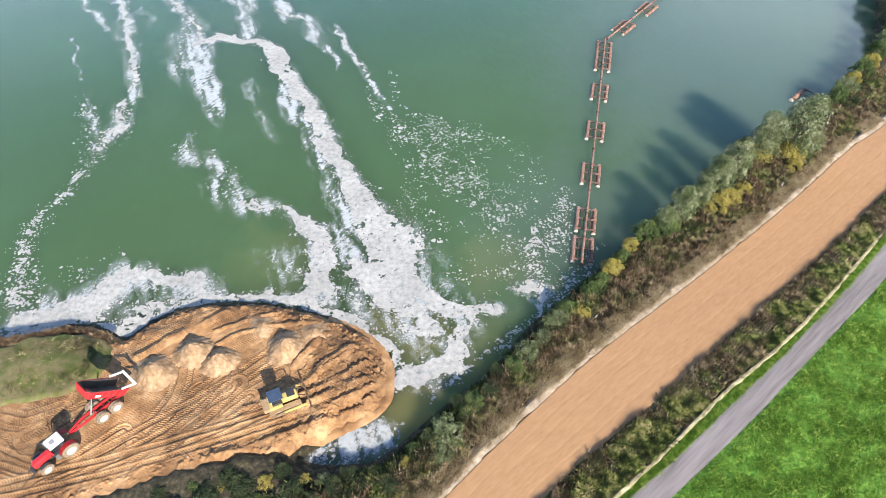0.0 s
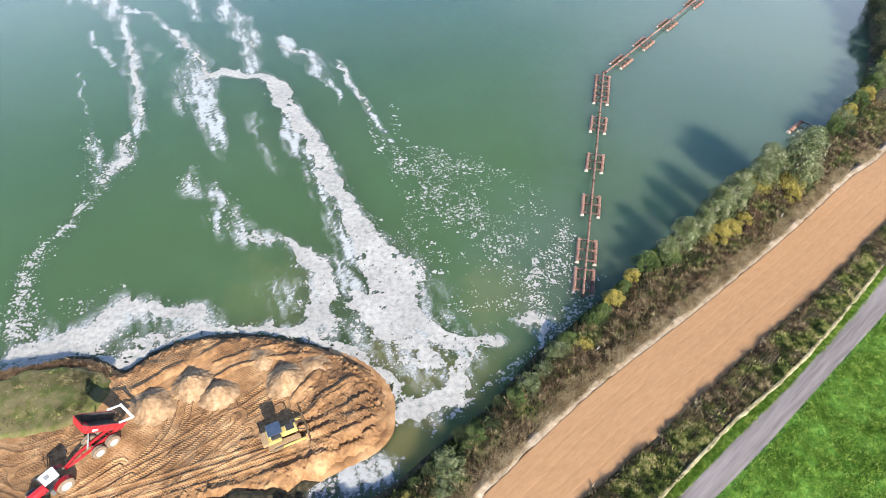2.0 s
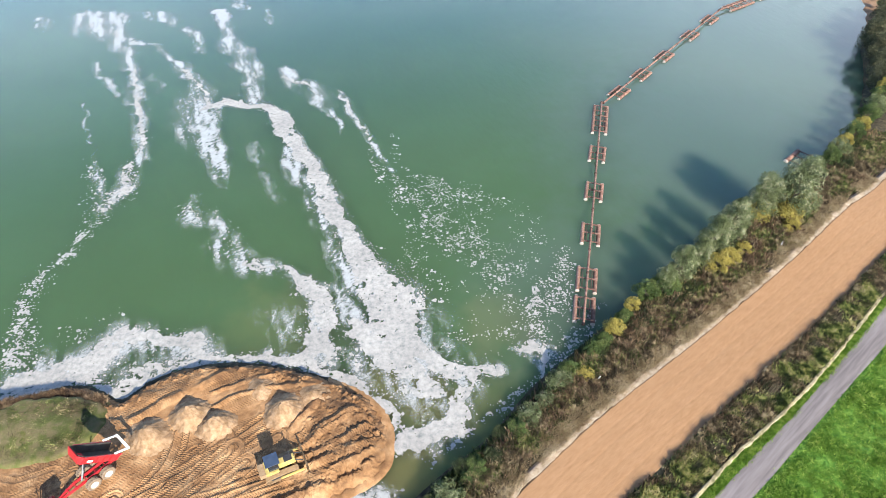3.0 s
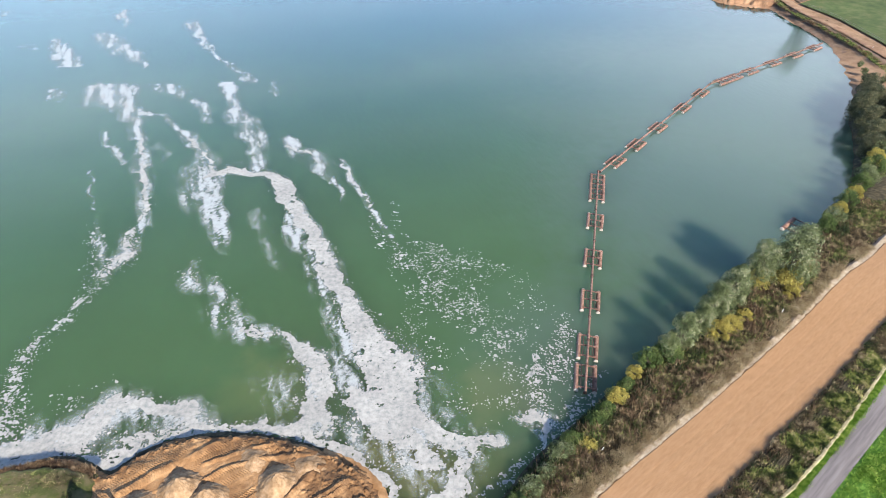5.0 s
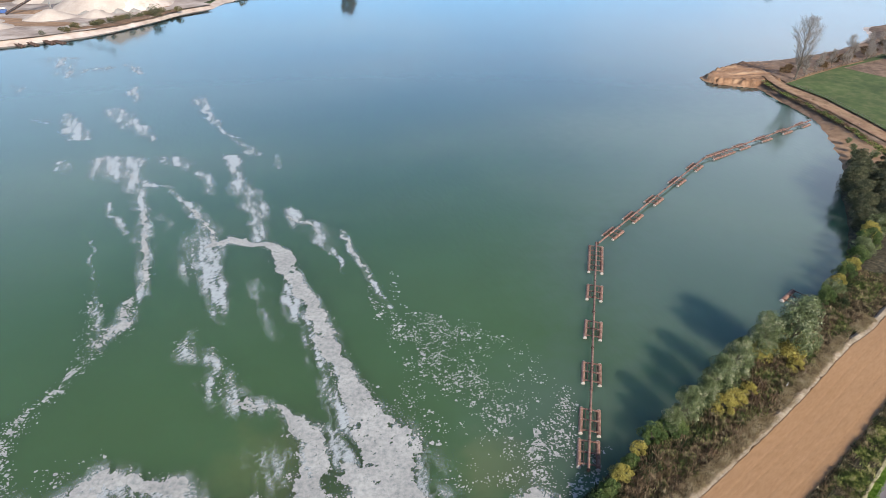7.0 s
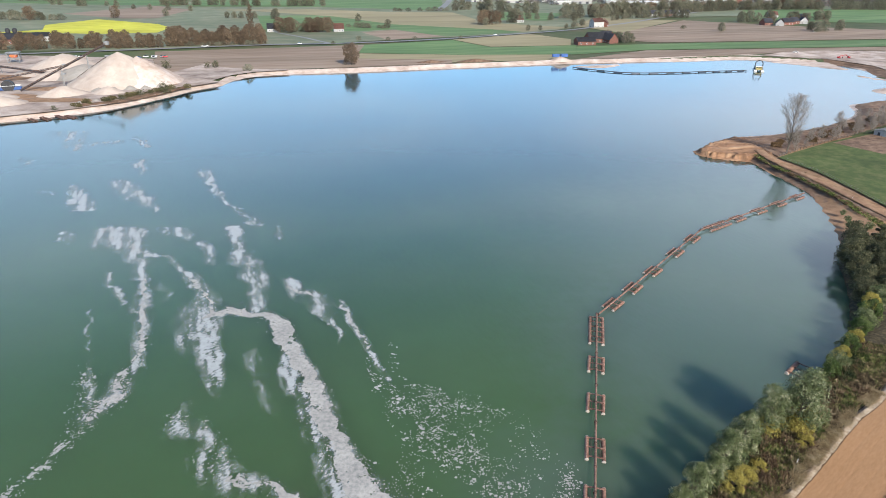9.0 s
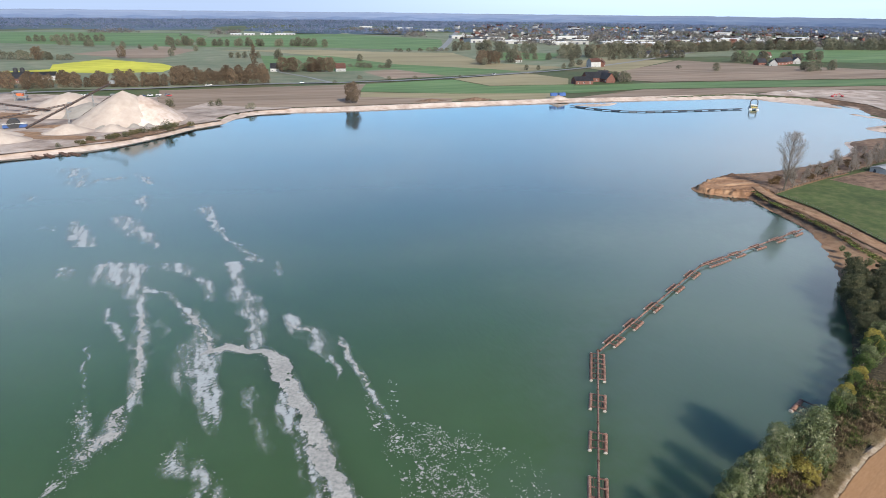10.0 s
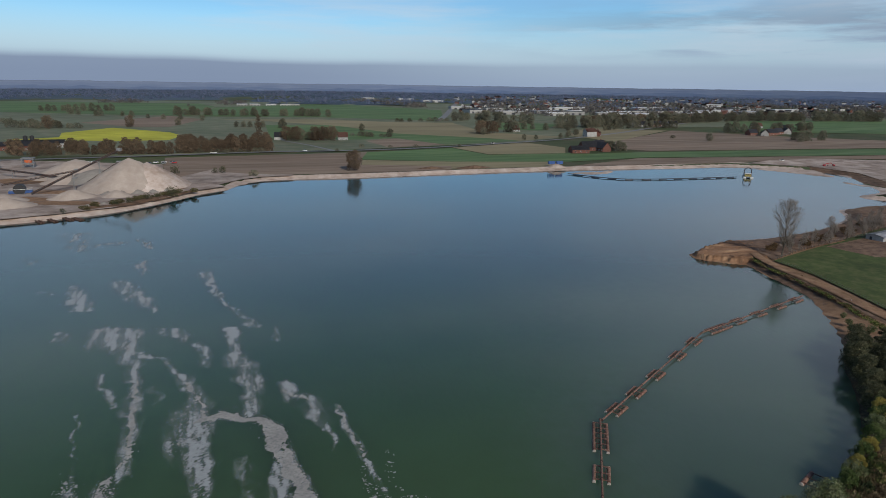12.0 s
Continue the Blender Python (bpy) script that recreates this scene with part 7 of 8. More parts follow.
plant(P_OAK, -74, 522, 2, 1.08)
for i in range(24):
    t = i / 23
    plant(P_OAK2, -378 + 108 * t + random.uniform(-3, 3), 600 + 26 * t + random.uniform(-5, 5), 2, random.uniform(0.6, 1.15))
for i in range(26):
    t = i / 25
    plant(P_OAK2, -266 + 80 * t + random.uniform(-3, 3), 634 + 32 * t + random.uniform(-6, 6), 2, random.uniform(0.8, 1.3))
for x, y, s in [(-400, 590, 1.1), (-392, 606, 1.0), (-412, 598, 1.0), (-384, 588, 0.9)]:
    plant(P_OAK2, x, y, 2, s)
for x, y, s in [(-226, 777, 1.0)]:
    plant(P_SLIM, x, y, 2, s)
for x, y, s in [(-578, 925, 1.6), (-564, 930, 1.2), (-485, 981, 1.5), (-432, 1033, 1.3), (-195, 786, 1.5), (-183, 784, 1.5), (-160, 790, 1.5), (-150, 793, 1.5), (-140, 795, 1.5), (-172, 800, 1.1), (-72, 862, 1.25), (56, 934, 1.7), (66, 940, 1.6), (78, 955, 1.5), (369, 872, 1.25), (505, 905, 1.3), (60, 925, 1.2)]:
    plant(P_OAK if s > 1.3 else P_FAR, x, y, 2, s * 0.75)
for x, y, s in [(-761, 1299, 1.3), (-251, 991, 1.3), (102, 976, 1.6), (112, 985, 1.5), (200, 1083, 2.0), (212, 1087, 2.0), (222, 1090, 1.8), (194, 724, 0.9), (201, 715, 1.0), (208, 722, 0.8), (-178, 794, 1.2), (500, 880, 1.2), (515, 890, 1.3), (545, 905, 1.2), (-124, 968, 0.9), (-740, 1290, 1.0), (-258, 654, 0.6), (-690, 1265, 1.0), (-680, 1262, 1.2)]:
    plant(P_FAR, x, y, 2, s)
for x, y, s in [(-220, 637, 0.9), (-92, 713, 0.9), (-60, 717, 0.7), (-31, 721, 0.8), (-147, 484, 1.0), (-113, 672, 0.6), (20, 745, 0.6), (330, 905, 1.0), (-155, 880, 1.0)]:
    plant(P_HEDGE, x, y, 2, s)
for x, y, s in [(-211, 490, 1.3), (-176, 499, 1.1), (-182, 497, 0.9), (-172, 392, 1.3), (-181, 378, 0.9), (-187, 366, 0.8), (-178, 384, 0.7), (-191, 358, 0.7), (-209, 336, 0.6)]:
    plant(P_SCRUB, x, y, 1.8, s)


def hedge(line, step, proto, lo, hi):
    c = curve(line, step)
    for x, y in c:
        if random.random() > 0.12:
            plant(proto, x + random.uniform(-4, 4), y + random.uniform(-4, 4), 2, random.uniform(lo, hi) * 1.2)


hedge([(-560, 1330), (-480, 1335), (-380, 1340), (-245, 1352)], 10, P_FAR, 0.9, 1.4)
hedge([(-700, 1010), (-640, 1002), (-610, 1000)], 9, P_HEDGE, 1.0, 1.8)
hedge([(-330, 1010), (-290, 1012), (-262, 1008)], 10, P_FAR, 0.5, 0.8)
hedge([(300, 1100), (360, 1120), (420, 1135)], 12, P_FAR, 0.7, 1.1)
hedge([(-152, 877), (-115, 868), (-80, 861)], 7, P_HEDGE, 0.7, 1.2)
hedge([(-90, 1208), (-40, 1230), (7, 1250)], 12, P_HEDGE, 0.9, 1.6)
hedge([(60, 1000), (94, 1060), (199, 1030)], 14, P_FAR, 0.6, 1.1)
hedge([(112, 848), (138, 870), (165, 893), (199, 939), (242, 1014), (294, 1074)], 17, P_FAR, 0.45, 0.65)
hedge([(-640, 1270), (-560, 1200), (-440, 1160)], 40, P_FAR, 0.5, 0.9)
hedge([(20, 1260), (60, 1290), (120, 1230), (160, 1200)], 14, P_FAR, 0.9, 1.5)
hedge([(250, 1110), (339, 1180), (430, 1230), (484, 1290), (646, 1395), (820, 1440), (1000, 1460)], 11, P_FAR, 1.0, 1.8)
hedge([(260, 1150), (339, 1220), (484, 1330), (646, 1430), (820, 1470)], 14, P_OAK, 0.8, 1.1)
hedge([(470, 1040), (520, 1060), (600, 1090), (640, 1110)], 14, P_FAR, 0.8, 1.3)
hedge([(-640, 930), (-600, 925), (-540, 935)], 14, P_HEDGE, 1.0, 2.0)
hedge([(-900, 1420), (-820, 1450), (-760, 1470)], 14, P_FAR, 0.8, 1.3)


def build_woods(count, near, far, seed, material, label, rule):
    """Woods and hedgerows of the far plain: thousands of small crowns in one piece."""
    rs = np.random.RandomState(seed)
    y = near + (far - near) * rs.rand(count) ** 0.85
    x = (rs.rand(count) - 0.5) * 2 * (y * 0.82)
    keep = rule(x, y, fbm(x * 0.0035, y * 0.0014, 4, 76)) & ~((np.abs(x - 30) < 25) & (y < 2500))
    x, y = x[keep], y[keep]
    n, per = len(x), 14
    h = 7 + 9 * rs.rand(n) ** 1.5
    c = np.repeat(np.stack([x, y, 2 + h * 0.5], 1), per, 0)
    hh = np.repeat(h, per)
    c = c + rs.randn(n * per, 3) * np.stack([hh * 0.33, hh * 0.33, hh * 0.22], 1)
    v, f = leaf_quads(c, hh * 0.42, rs)
    return tagged(obj("far_woods", v, f, material), label, "woods", kind="stuff")


def plain_woods(x, y, dens):
    return (dens + 0.16 * smooth01(y, 2050, 2700) + 0.08 * (x > 40) > 0.50) & ~((x < -20) & (y < 2080)) & (y > 1900)


def town_woods(x, y, dens):
    return ((fbm(x * 0.012, y * 0.006, 3, 79) > 0.5) & (x > 40) & ~((x < 120) & (y < 1700))) | ((fbm(x * 0.006, y * 0.005, 3, 81) > 0.66) & (x < -60) & (y > 1720))


# blue-grey instead of leaf brown: distance haze painted into the canopy's colour
M["far_canopy"] = mat("haze_tinted_canopy", [(0.09, 0.128, 0.17), (0.108, 0.146, 0.188), (0.13, 0.16, 0.195)], 0.004, 1.0, big=0.0015, bigmix=0.3, spec=0.0)
M["town_wood"] = mat("brown_grey_town_trees", [(0.10, 0.098, 0.098), (0.15, 0.135, 0.122), (0.2, 0.17, 0.145)], 0.02, 0.95, island=0.25, trans=0.3)


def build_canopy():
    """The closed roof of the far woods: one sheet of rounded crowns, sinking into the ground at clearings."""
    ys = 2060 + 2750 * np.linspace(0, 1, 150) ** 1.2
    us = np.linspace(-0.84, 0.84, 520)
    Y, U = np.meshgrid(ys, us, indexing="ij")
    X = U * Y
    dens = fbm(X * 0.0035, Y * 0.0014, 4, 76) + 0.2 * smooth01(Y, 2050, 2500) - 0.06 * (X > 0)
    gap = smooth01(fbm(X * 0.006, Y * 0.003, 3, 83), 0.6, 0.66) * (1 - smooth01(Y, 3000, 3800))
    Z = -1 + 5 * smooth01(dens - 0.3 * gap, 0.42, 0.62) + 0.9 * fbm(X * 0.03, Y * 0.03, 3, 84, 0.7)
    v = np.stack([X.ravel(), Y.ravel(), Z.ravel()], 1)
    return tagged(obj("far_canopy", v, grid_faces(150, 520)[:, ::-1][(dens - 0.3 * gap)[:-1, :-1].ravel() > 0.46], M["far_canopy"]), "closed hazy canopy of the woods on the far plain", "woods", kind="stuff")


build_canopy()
build_woods(8000, 1900, 4750, 5, M["far_wood"], "autumn woods spread over the far plain in haze-blue tones", plain_woods)
build_woods(9000, 1480, 2700, 8, M["town_wood"], "brown and grey autumn trees between the town's houses", town_woods)

for i in range(30):
    t = i / 29
    plant(P_HEDGE, -398 + 210 * t + random.uniform(-3, 3), 590 + 66 * t + random.uniform(-3, 3), 1.6, random.uniform(0.6, 1.2))
# scrubby brown slope between the yard and the water
tagged(strip("scrub_slope", [(-199, 344), (-186, 356), (-176, 376), (-170, 392), (-164, 408)], [(-206, 350), (-193, 362), (-184, 380), (-177, 396), (-169, 411)], 2.55, M["heath"], 2, 8, lambda X, Y, s: 1.0 * np.sin(s * math.pi) + (fbm(X * 0.3, Y * 0.3, 3, 78) - 0.5) * 1.2 - 0.4, 1.0), "brown scrubby slope above the shore", "bank", kind="structure")
P_OLIVE = tree("shore_shrub", 17, 3, 3.0, 800, 0.5, mat("olive_brown_leaves", [(0.07, 0.06, 0.03), (0.13, 0.11, 0.05)], 0.5, 0.9, island=0.35, vary=0.3), "low olive-brown shrub on the scrubby slope", "bush", stems=4, low=0.05, clumps=16)
for i in range(34):
    t = i / 33
    plant(P_OLIVE, -203 + 36 * t + random.uniform(-4, 3), 347 + 62 * t + random.uniform(-3, 3), 2.2, random.uniform(0.4, 1.0))
for a, b, c, d in ((-262, 372, 26, 10), (-240, 398, 30, 8), (-222, 362, 24, 7), (-300, 440, 30, 14), (-190, 420, 16, 6)):
    field([(a + c * math.cos(k) * random.uniform(0.7, 1.1), b + d * math.sin(k) * random.uniform(0.7, 1.1)) for k in np.linspace(0, 5.8, 14)], M["track"], "brown driven ground in the sand yard", "sand", "sand_patch")

# ---- gravel works on the far shore ----
M["brick"] = mat("red_brick", [(0.13, 0.06, 0.045), (0.2, 0.09, 0.068)], 0.5, 0.9, vary=0.2)
M["render"] = mat("pale_render", [(0.3, 0.29, 0.27), (0.42, 0.41, 0.39)], 0.3, 0.9, vary=0.2)
M["roof_dark"] = mat("dark_roof_tiles", [(0.04, 0.042, 0.05), (0.07, 0.07, 0.08)], 0.6, 0.7, vary=0.3)
M["roof_red"] = mat("red_roof_tiles", [(0.12, 0.062, 0.05), (0.18, 0.09, 0.07)], 0.6, 0.8, vary=0.3)
M["hall_roof"] = mat("pale_hall_roof", [(0.36, 0.37, 0.39), (0.5, 0.5, 0.52)], 0.05, 0.6, vary=0.3)
M["pane"] = mat("window_pane", [(0.03, 0.035, 0.045), (0.05, 0.055, 0.065)], 1, 0.1, spec=0.6)
M["gravel_grey"] = mat("grey_gravel", [(0.26, 0.23, 0.2), (0.34, 0.31, 0.27)], 0.2, 0.95, 0.3, 0.7, big=0.04, bigmix=0.2)


def heap(x, y, r, h, material, label, seed=0, squash=1.0, turn=0.0):
    """A tipped heap: steep even flanks, a soft top, runnels and a ragged foot."""
    n, k = 96, 26
    a = np.linspace(0, 2 * math.pi, n, endpoint=False)
    rr = np.linspace(0, 1, k)
    A, R = np.meshgrid(a, rr, indexing="ij")
    foot = r * (1 + 0.22 * (fbm(np.cos(A) * 1.3 + seed, np.sin(A) * 1.3, 3, seed) - 0.5))
    px, py = R * foot * np.cos(A), R * foot * np.sin(A) * squash
    fall = (1 - R) ** (1.35 if h < 3 else 1.0)
    z = h * (fall - 0.06 * np.exp(-(R / 0.12) ** 2)) + (fbm(px * 0.18 + 5 * seed, py * 0.18, 4, seed + 2) - 0.5) * h * (0.10 if h < 3 else 0.05) * (R * (1 - R) * 4)
    z = z + (vnoise(A * 14, R * 1.5, seed + 4) - 0.5) * h * 0.035 * R + (fbm(px * 9 / r, py * 9 / r, 3, seed + 6) - 0.5) * h * (0.14 if h < 3 else 0.045)
    z[:, -1] = -0.6
    c, s = math.cos(turn), math.sin(turn)
    v = np.stack([(px * c - py * s).ravel(), (px * s + py * c).ravel(), z.ravel()], 1)
    f = [(i * k + j, i * k + j + 1, ((i + 1) % n) * k + j + 1, ((i + 1) % n) * k + j) for i in range(n) for j in range(k - 1)]
    t = obj("sand_mound", v, [q[::-1] for q in f], material, smooth=True)
    t.location = (x, y, 2.1)
    return tagged(t, label, "sand heap", "heaps at the works")


heap(-213, 424, 33, 21.5, M["heap_sand"], "tall pale conical sand heap below the conveyor", 1)
heap(-203, 428, 28, 18.0, M["beach"], "yellowish sand heap leaning on a taller one", 2)
heap(-276, 470, 34, 14.0, M["heap_sand"], "broad pale sand heap behind the conveyor", 3, 0.9)
heap(-252, 452, 26, 9.0, M["gravel_grey"], "low grey gravel heap", 4)
heap(-228, 380, 15, 6.0, M["heap_sand"], "low sand heap near the shore", 5, 0.7, 0.5)
heap(-205, 388, 11, 4.5, M["heap_sand"], "small sand heap near the shore", 6, 0.8)
heap(-250, 350, 17, 6.0, M["heap_sand"], "low pale sand heap at the water", 7, 0.7, 0.4)
heap(-262, 366, 16, 5.0, M["heap_sand"], "flat pale sand heap", 8, 0.8)
heap(-268, 440, 16, 6.0, M["heap_sand"], "sand heap beside the hopper", 9)
for x, y, h in [(-214, 394, 2.6), (-206, 396, 2.8), (-198, 401, 2.8), (-190, 405, 2.2), (-184, 411, 2.0), (-196, 372, 1.6), (-200, 363, 1.5), (-206, 356, 1.4)]:
    heap(x, y, h * 2.4, h, M["gravel_grey"], "small tipped gravel heap at the foot of a tall one", int(h * 7))
heap(103, 565, 10, 3.4, M["pale_sand"], "small sand heap on the far beach", 11, 0.6)
heap(28, 552, 20, 2.4, M["mud"], "long low spoil heap behind the beach", 12, 0.3, 0.3)
heap(-10, 541, 18, 2.2, M["mud"], "long low spoil heap beside another", 13, 0.3, 0.3)


def conveyor(foot, head, label, legs=(0.45, 0.75), wide=1.1):
    foot, head = Vector(foot), Vector(head)
    t = thing("conveyor", Matrix.Translation(foot), label, "conveyor", "conveyors")
    d = head - foot
    side = d.cross(Vector((0, 0, 1))).normalized() * wide / 2
    up = side.cross(d).normalized() * -0.9
    if up.z < 0:
        up = -up
    part("belt", beam(B(), (0, 0, 0), d, wide, 0.25), M["black"], t)
    for s in (1, -1):
        bm = B()
        beam(bm, side * s + up * 0.6, d + side * s + up * 0.6, 0.18)
        beam(bm, side * s - up * 0.5, d + side * s - up * 0.5, 0.18)
        n = max(4, int(d.length / 3))
        for i in range(n):
            a, b = d * (i / n), d * ((i + 1) / n)
            beam(bm, a + side * s - up * 0.5, b + side * s + up * 0.6, 0.1)
        part("truss", bm, M["rust_dark"], t)
    for k in legs:
        p = d * k
        bm = B()
        for s in (1, -1):
            beam(bm, p + side * s * 1.2 - up * 0.4, Vector((p.x + side.x * s * 2.6, p.y + side.y * s * 2.6, 2 - foot.z)), 0.28)
        for q in (0.35, 0.7):
            z = (p.z) * (1 - q)
            beam(bm, Vector((p.x + side.x * 2, p.y + side.y * 2, z)), Vector((p.x - side.x * 2, p.y - side.y * 2, z)), 0.16)
        part("trestle", bm, M["grey"], t)
    bm = block(B(), (2.6, 2.4, 2.0), tuple(d + Vector((0, 0, 0.2))), bevel=0.1)
    part("drive_head", bm, M["grey"], t)
    return t


conveyor((-259, 388, 3.0), (-221, 428, 27.0), "long inclined grey belt conveyor above the sand heap")
conveyor((-330, 462, 8.0), (-259, 437, 5.0), "low grey belt conveyor at the works", (0.2, 0.5, 0.8))
conveyor((-300, 420, 3.0), (-262, 445, 10.0), "short inclined belt conveyor at the works", (0.6,))
conveyor((-246, 430, 4.0), (-244, 470, 13.0), "belt conveyor feeding a gravel heap", (0.5, 0.85))


def hopper(m):
    t = thing("feed_hopper", m, "blue feed hopper with a dark curved hood", "hopper")
    part("chassis", block(B(), (13, 4, 1.6), (0, 0, 1.4), bevel=0.2), M["blue"], t, "blue steel chassis")
    bm = lathe(B(), [(3.4, -2.2), (3.4, 2.2)], 28, (-0.5, 0, 3.0))
    part("drum", bm, M["black"], t, "dark drum")
    for y in (2.4, -2.4):
        part("rail", beam(B(), (-6.3, y, 3.2), (6.3, y, 3.2), 0.18), M["white"], t)
    for x in (-5.5, -2.5, 2.5, 5.5):
        part("leg", block(B(), (0.5, 3.6, 1.6), (x, 0, 0.5), bevel=0.05), M["blue"], t)
    return t


hopper(pose(-268, 392, 2.2, 0, 0, 25))


def tower(m, label, material):
    t = thing("screening_tower", m, label, "plant tower", "works towers")
    for x in (-4, 4):
        for y in (-3, 3):
            part("column", beam(B(), (x, y, 0), (x, y, 8), 0.4), M["grey"], t)
    for z in (4, 8):
        part("deck", block(B(), (9.5, 7.5, 0.4), (0, 0, z), bevel=0.05), M["grey"], t)
    part("screen_box", block(B(), (5, 4, 2), (0, 0, 5.3), bevel=0.2), material, t)
    part("brace", beam(B(), (-4, -3, 0), (4, -3, 8), 0.25), M["grey"], t)
    part("stair", beam(B(), (4.6, -3.4, 0), (-4.4, -3.4, 7), 1.0, 0.2), M["grey"], t)
    return t


tower(pose(-340, 512, 2.2, 0, 0, 20), "grey steel screening tower with an orange screen box", mat("orange_paint", [(0.5, 0.1, 0.03), (0.6, 0.15, 0.05)], 0.5, 0.5))
tower(pose(-362, 500, 2.2, 0, 0, 10), "grey steel screening tower at the gravel works", M["grey"])


def car(m, material, label, long=4.4):
    t = thing("car", m, label, "car", "parked cars")
    part("body", block(B(), (long, 1.8, 0.75), (0, 0, 0.65), bevel=0.15), material, t)
    part("cabin", block(B(), (long * 0.55, 1.6, 0.6), (-0.15, 0, 1.3), bevel=0.15, taper=(0.75, 0.85)), M["glass"], t)
    for x in (long * 0.31, -long * 0.31):
        for y in (0.85, -0.85):
            part("wheel", lathe(B(), [(0.33, -0.11), (0.33, 0.11)], 14, (x, y, 0.33)), M["black"], t)
    return t


for x, y, a, k, c in [(-252, 548, 20, "white", 4.4), (-246, 551, 15, "white", 4.4), (-240, 552, 100, "grey", 4.6), (-236, 549, 30, "red", 4.2), (-312, 544, 20, "white", 7.0), (-304, 545, 24, "white", 6.0), (-255, 541, 60, "blue", 4.4), (-243, 543, 10, "grey", 4.4), (345, 634, 10, "white", 5.2), (-145, 660, 22, "white", 4.4), (62, 778, 36, "white", 4.5), (-230, 629, 24, "white", 6.5)]:
    car(pose(x, y, 2.9, 0, 0, a), M[k], {"white": "white vehicle parked far off on the plain", "grey": "grey car parked at the works", "red": "red car parked at the works", "blue": "blue car parked at the works"}[k], c)


def excavator(m):
    t = thing("excavator", m, "dark red excavator working on the far shore", "excavator", "excavators")
    for y in (1.2, -1.2):
        part("track", block(B(), (4.2, 0.7, 0.9), (0, y, 0.45), bevel=0.25), M["black"], t)
    part("house", block(B(), (3.6, 2.8, 1.6), (-0.6, 0, 1.9), bevel=0.2), M["red"], t)
    part("cab", block(B(), (1.6, 1.1, 1.7), (0.9, 0.8, 2.3), bevel=0.15), M["glass"], t)
    part("boom", beam(beam(B(), (1.0, 0, 2.2), (4.2, 0, 5.0), 0.5, 0.7), (4.2, 0, 5.0), (7.2, 0, 3.6), 0.45, 0.6), M["red"], t)
    part("stick", beam(B(), (7.2, 0, 3.8), (7.8, 0, 1.2), 0.35, 0.45), M["red"], t)
    part("bucket", block(B(), (1.2, 1.3, 1.0), (7.6, 0, 0.7), bevel=0.2, taper=(0.7, 0.9)), M["black"], t)
    return t


excavator(pose(366, 597, 2.4, 0, 0, 20) @ Matrix.Scale(0.62, 4))
excavator(pose(376, 599, 2.4, 0, 0, 150) @ Matrix.Scale(0.62, 4))


def container(m, label):
    t = thing("container", m, label, "container", "site containers")
    part("box", block(B(), (6.1, 2.5, 2.6), (0, 0, 1.3), bevel=0.05), M["blue"], t)
    for i in range(9):
        part("rib", block(B(), (0.2, 2.6, 2.4), (-2.6 + 0.65 * i, 0, 1.3), bevel=0.0), M["blue"], t)
    return t


container(pose(99, 566, 4.6, 0, 0, 15), "blue steel site container on the beach")
container(pose(106.5, 568, 4.6, 0, 0, 15), "blue steel site container beside another")


def dredger(m):
    t = thing("dredger", m, "pale floating suction dredger with a dark arch frame", "dredger")
    for y in (2.8, -2.8):
        part("hull", block(B(), (13, 2.4, 1.8), (0, y, 0.4), bevel=0.25), M["white"], t)
    part("deck", block(B(), (11, 7.4, 0.3), (0, 0, 1.35), bevel=0.05), M["grey"], t)
    part("cabin", block(B(), (5.5, 5, 2.8), (-0.5, 0, 2.9), bevel=0.15), M["yellow"], t, "cream deckhouse")
    part("roof", block(B(), (6, 5.4, 0.25), (-0.5, 0, 4.4), bevel=0.08), M["white"], t)
    for y in (1.5, 0, -1.5):
        part("window", block(B(), (0.1, 1.0, 1.0), (-3.3, y, 3.4), bevel=0.02), M["pane"], t)
    for s in (1, -1):
        bm = B()
        pts = [(2.5, s * 3, 1.4), (2.5, s * 3, 7.5), (2.5, s * 1.8, 9.6), (2.5, 0, 10.2)]
        for p, q in zip(pts[:-1], pts[1:]):
            beam(bm, p, q, 0.7)
        part("arch", bm, M["black"], t)
    part("winch", block(B(), (1.6, 2.5, 1.2), (3.6, 0, 2.0), bevel=0.2), M["black"], t)
    part("suction_ladder", beam(B(), (3, 0, 2.0), (9, 0, -0.4), 0.8), M["rust_dark"], t)
    return t


dredger(pose(261, 530, 0, 0, 0, 70) @ Matrix.Diagonal((0.95, 0.95, 0.78, 1)))


def pipe_float(m):
    t = thing("pipe_float", m, "dark float carrying the dredger's pipe", "float", "floats of the dredger's pipe")
    part("float", tube(B(), (-2.6, 0, 0.15), (2.6, 0, 0.15), 0.5, seg=12), M["navy"], t)
    part("pipe", tube(B(), (-5.6, 0, 0.7), (5.6, 0, 0.7), 0.3, seg=10), M["black"], t)
    for x in (-2.4, 2.4):
        part("collar", tube(B(), (x - 0.2, 0, 0.35), (x + 0.2, 0, 0.3), 0.68, seg=12), M["black"], t)
    return t


P_PIPE = pipe_float(pose(0, 0, -500))
LINE = curve([(108, 533), (122, 520), (146, 506), (175, 508), (216, 518), (250, 527)], 10.8)
for a, b in zip(LINE[:-1], LINE[1:]):
    place(P_PIPE, pose((a[0] + b[0]) / 2, (a[1] + b[1]) / 2, 0, 0, 0, math.degrees(math.atan2(b[1] - a[1], b[0] - a[0]))) @ Matrix.Diagonal((math.dist(a, b) / 11.0, 1, 1, 1)))


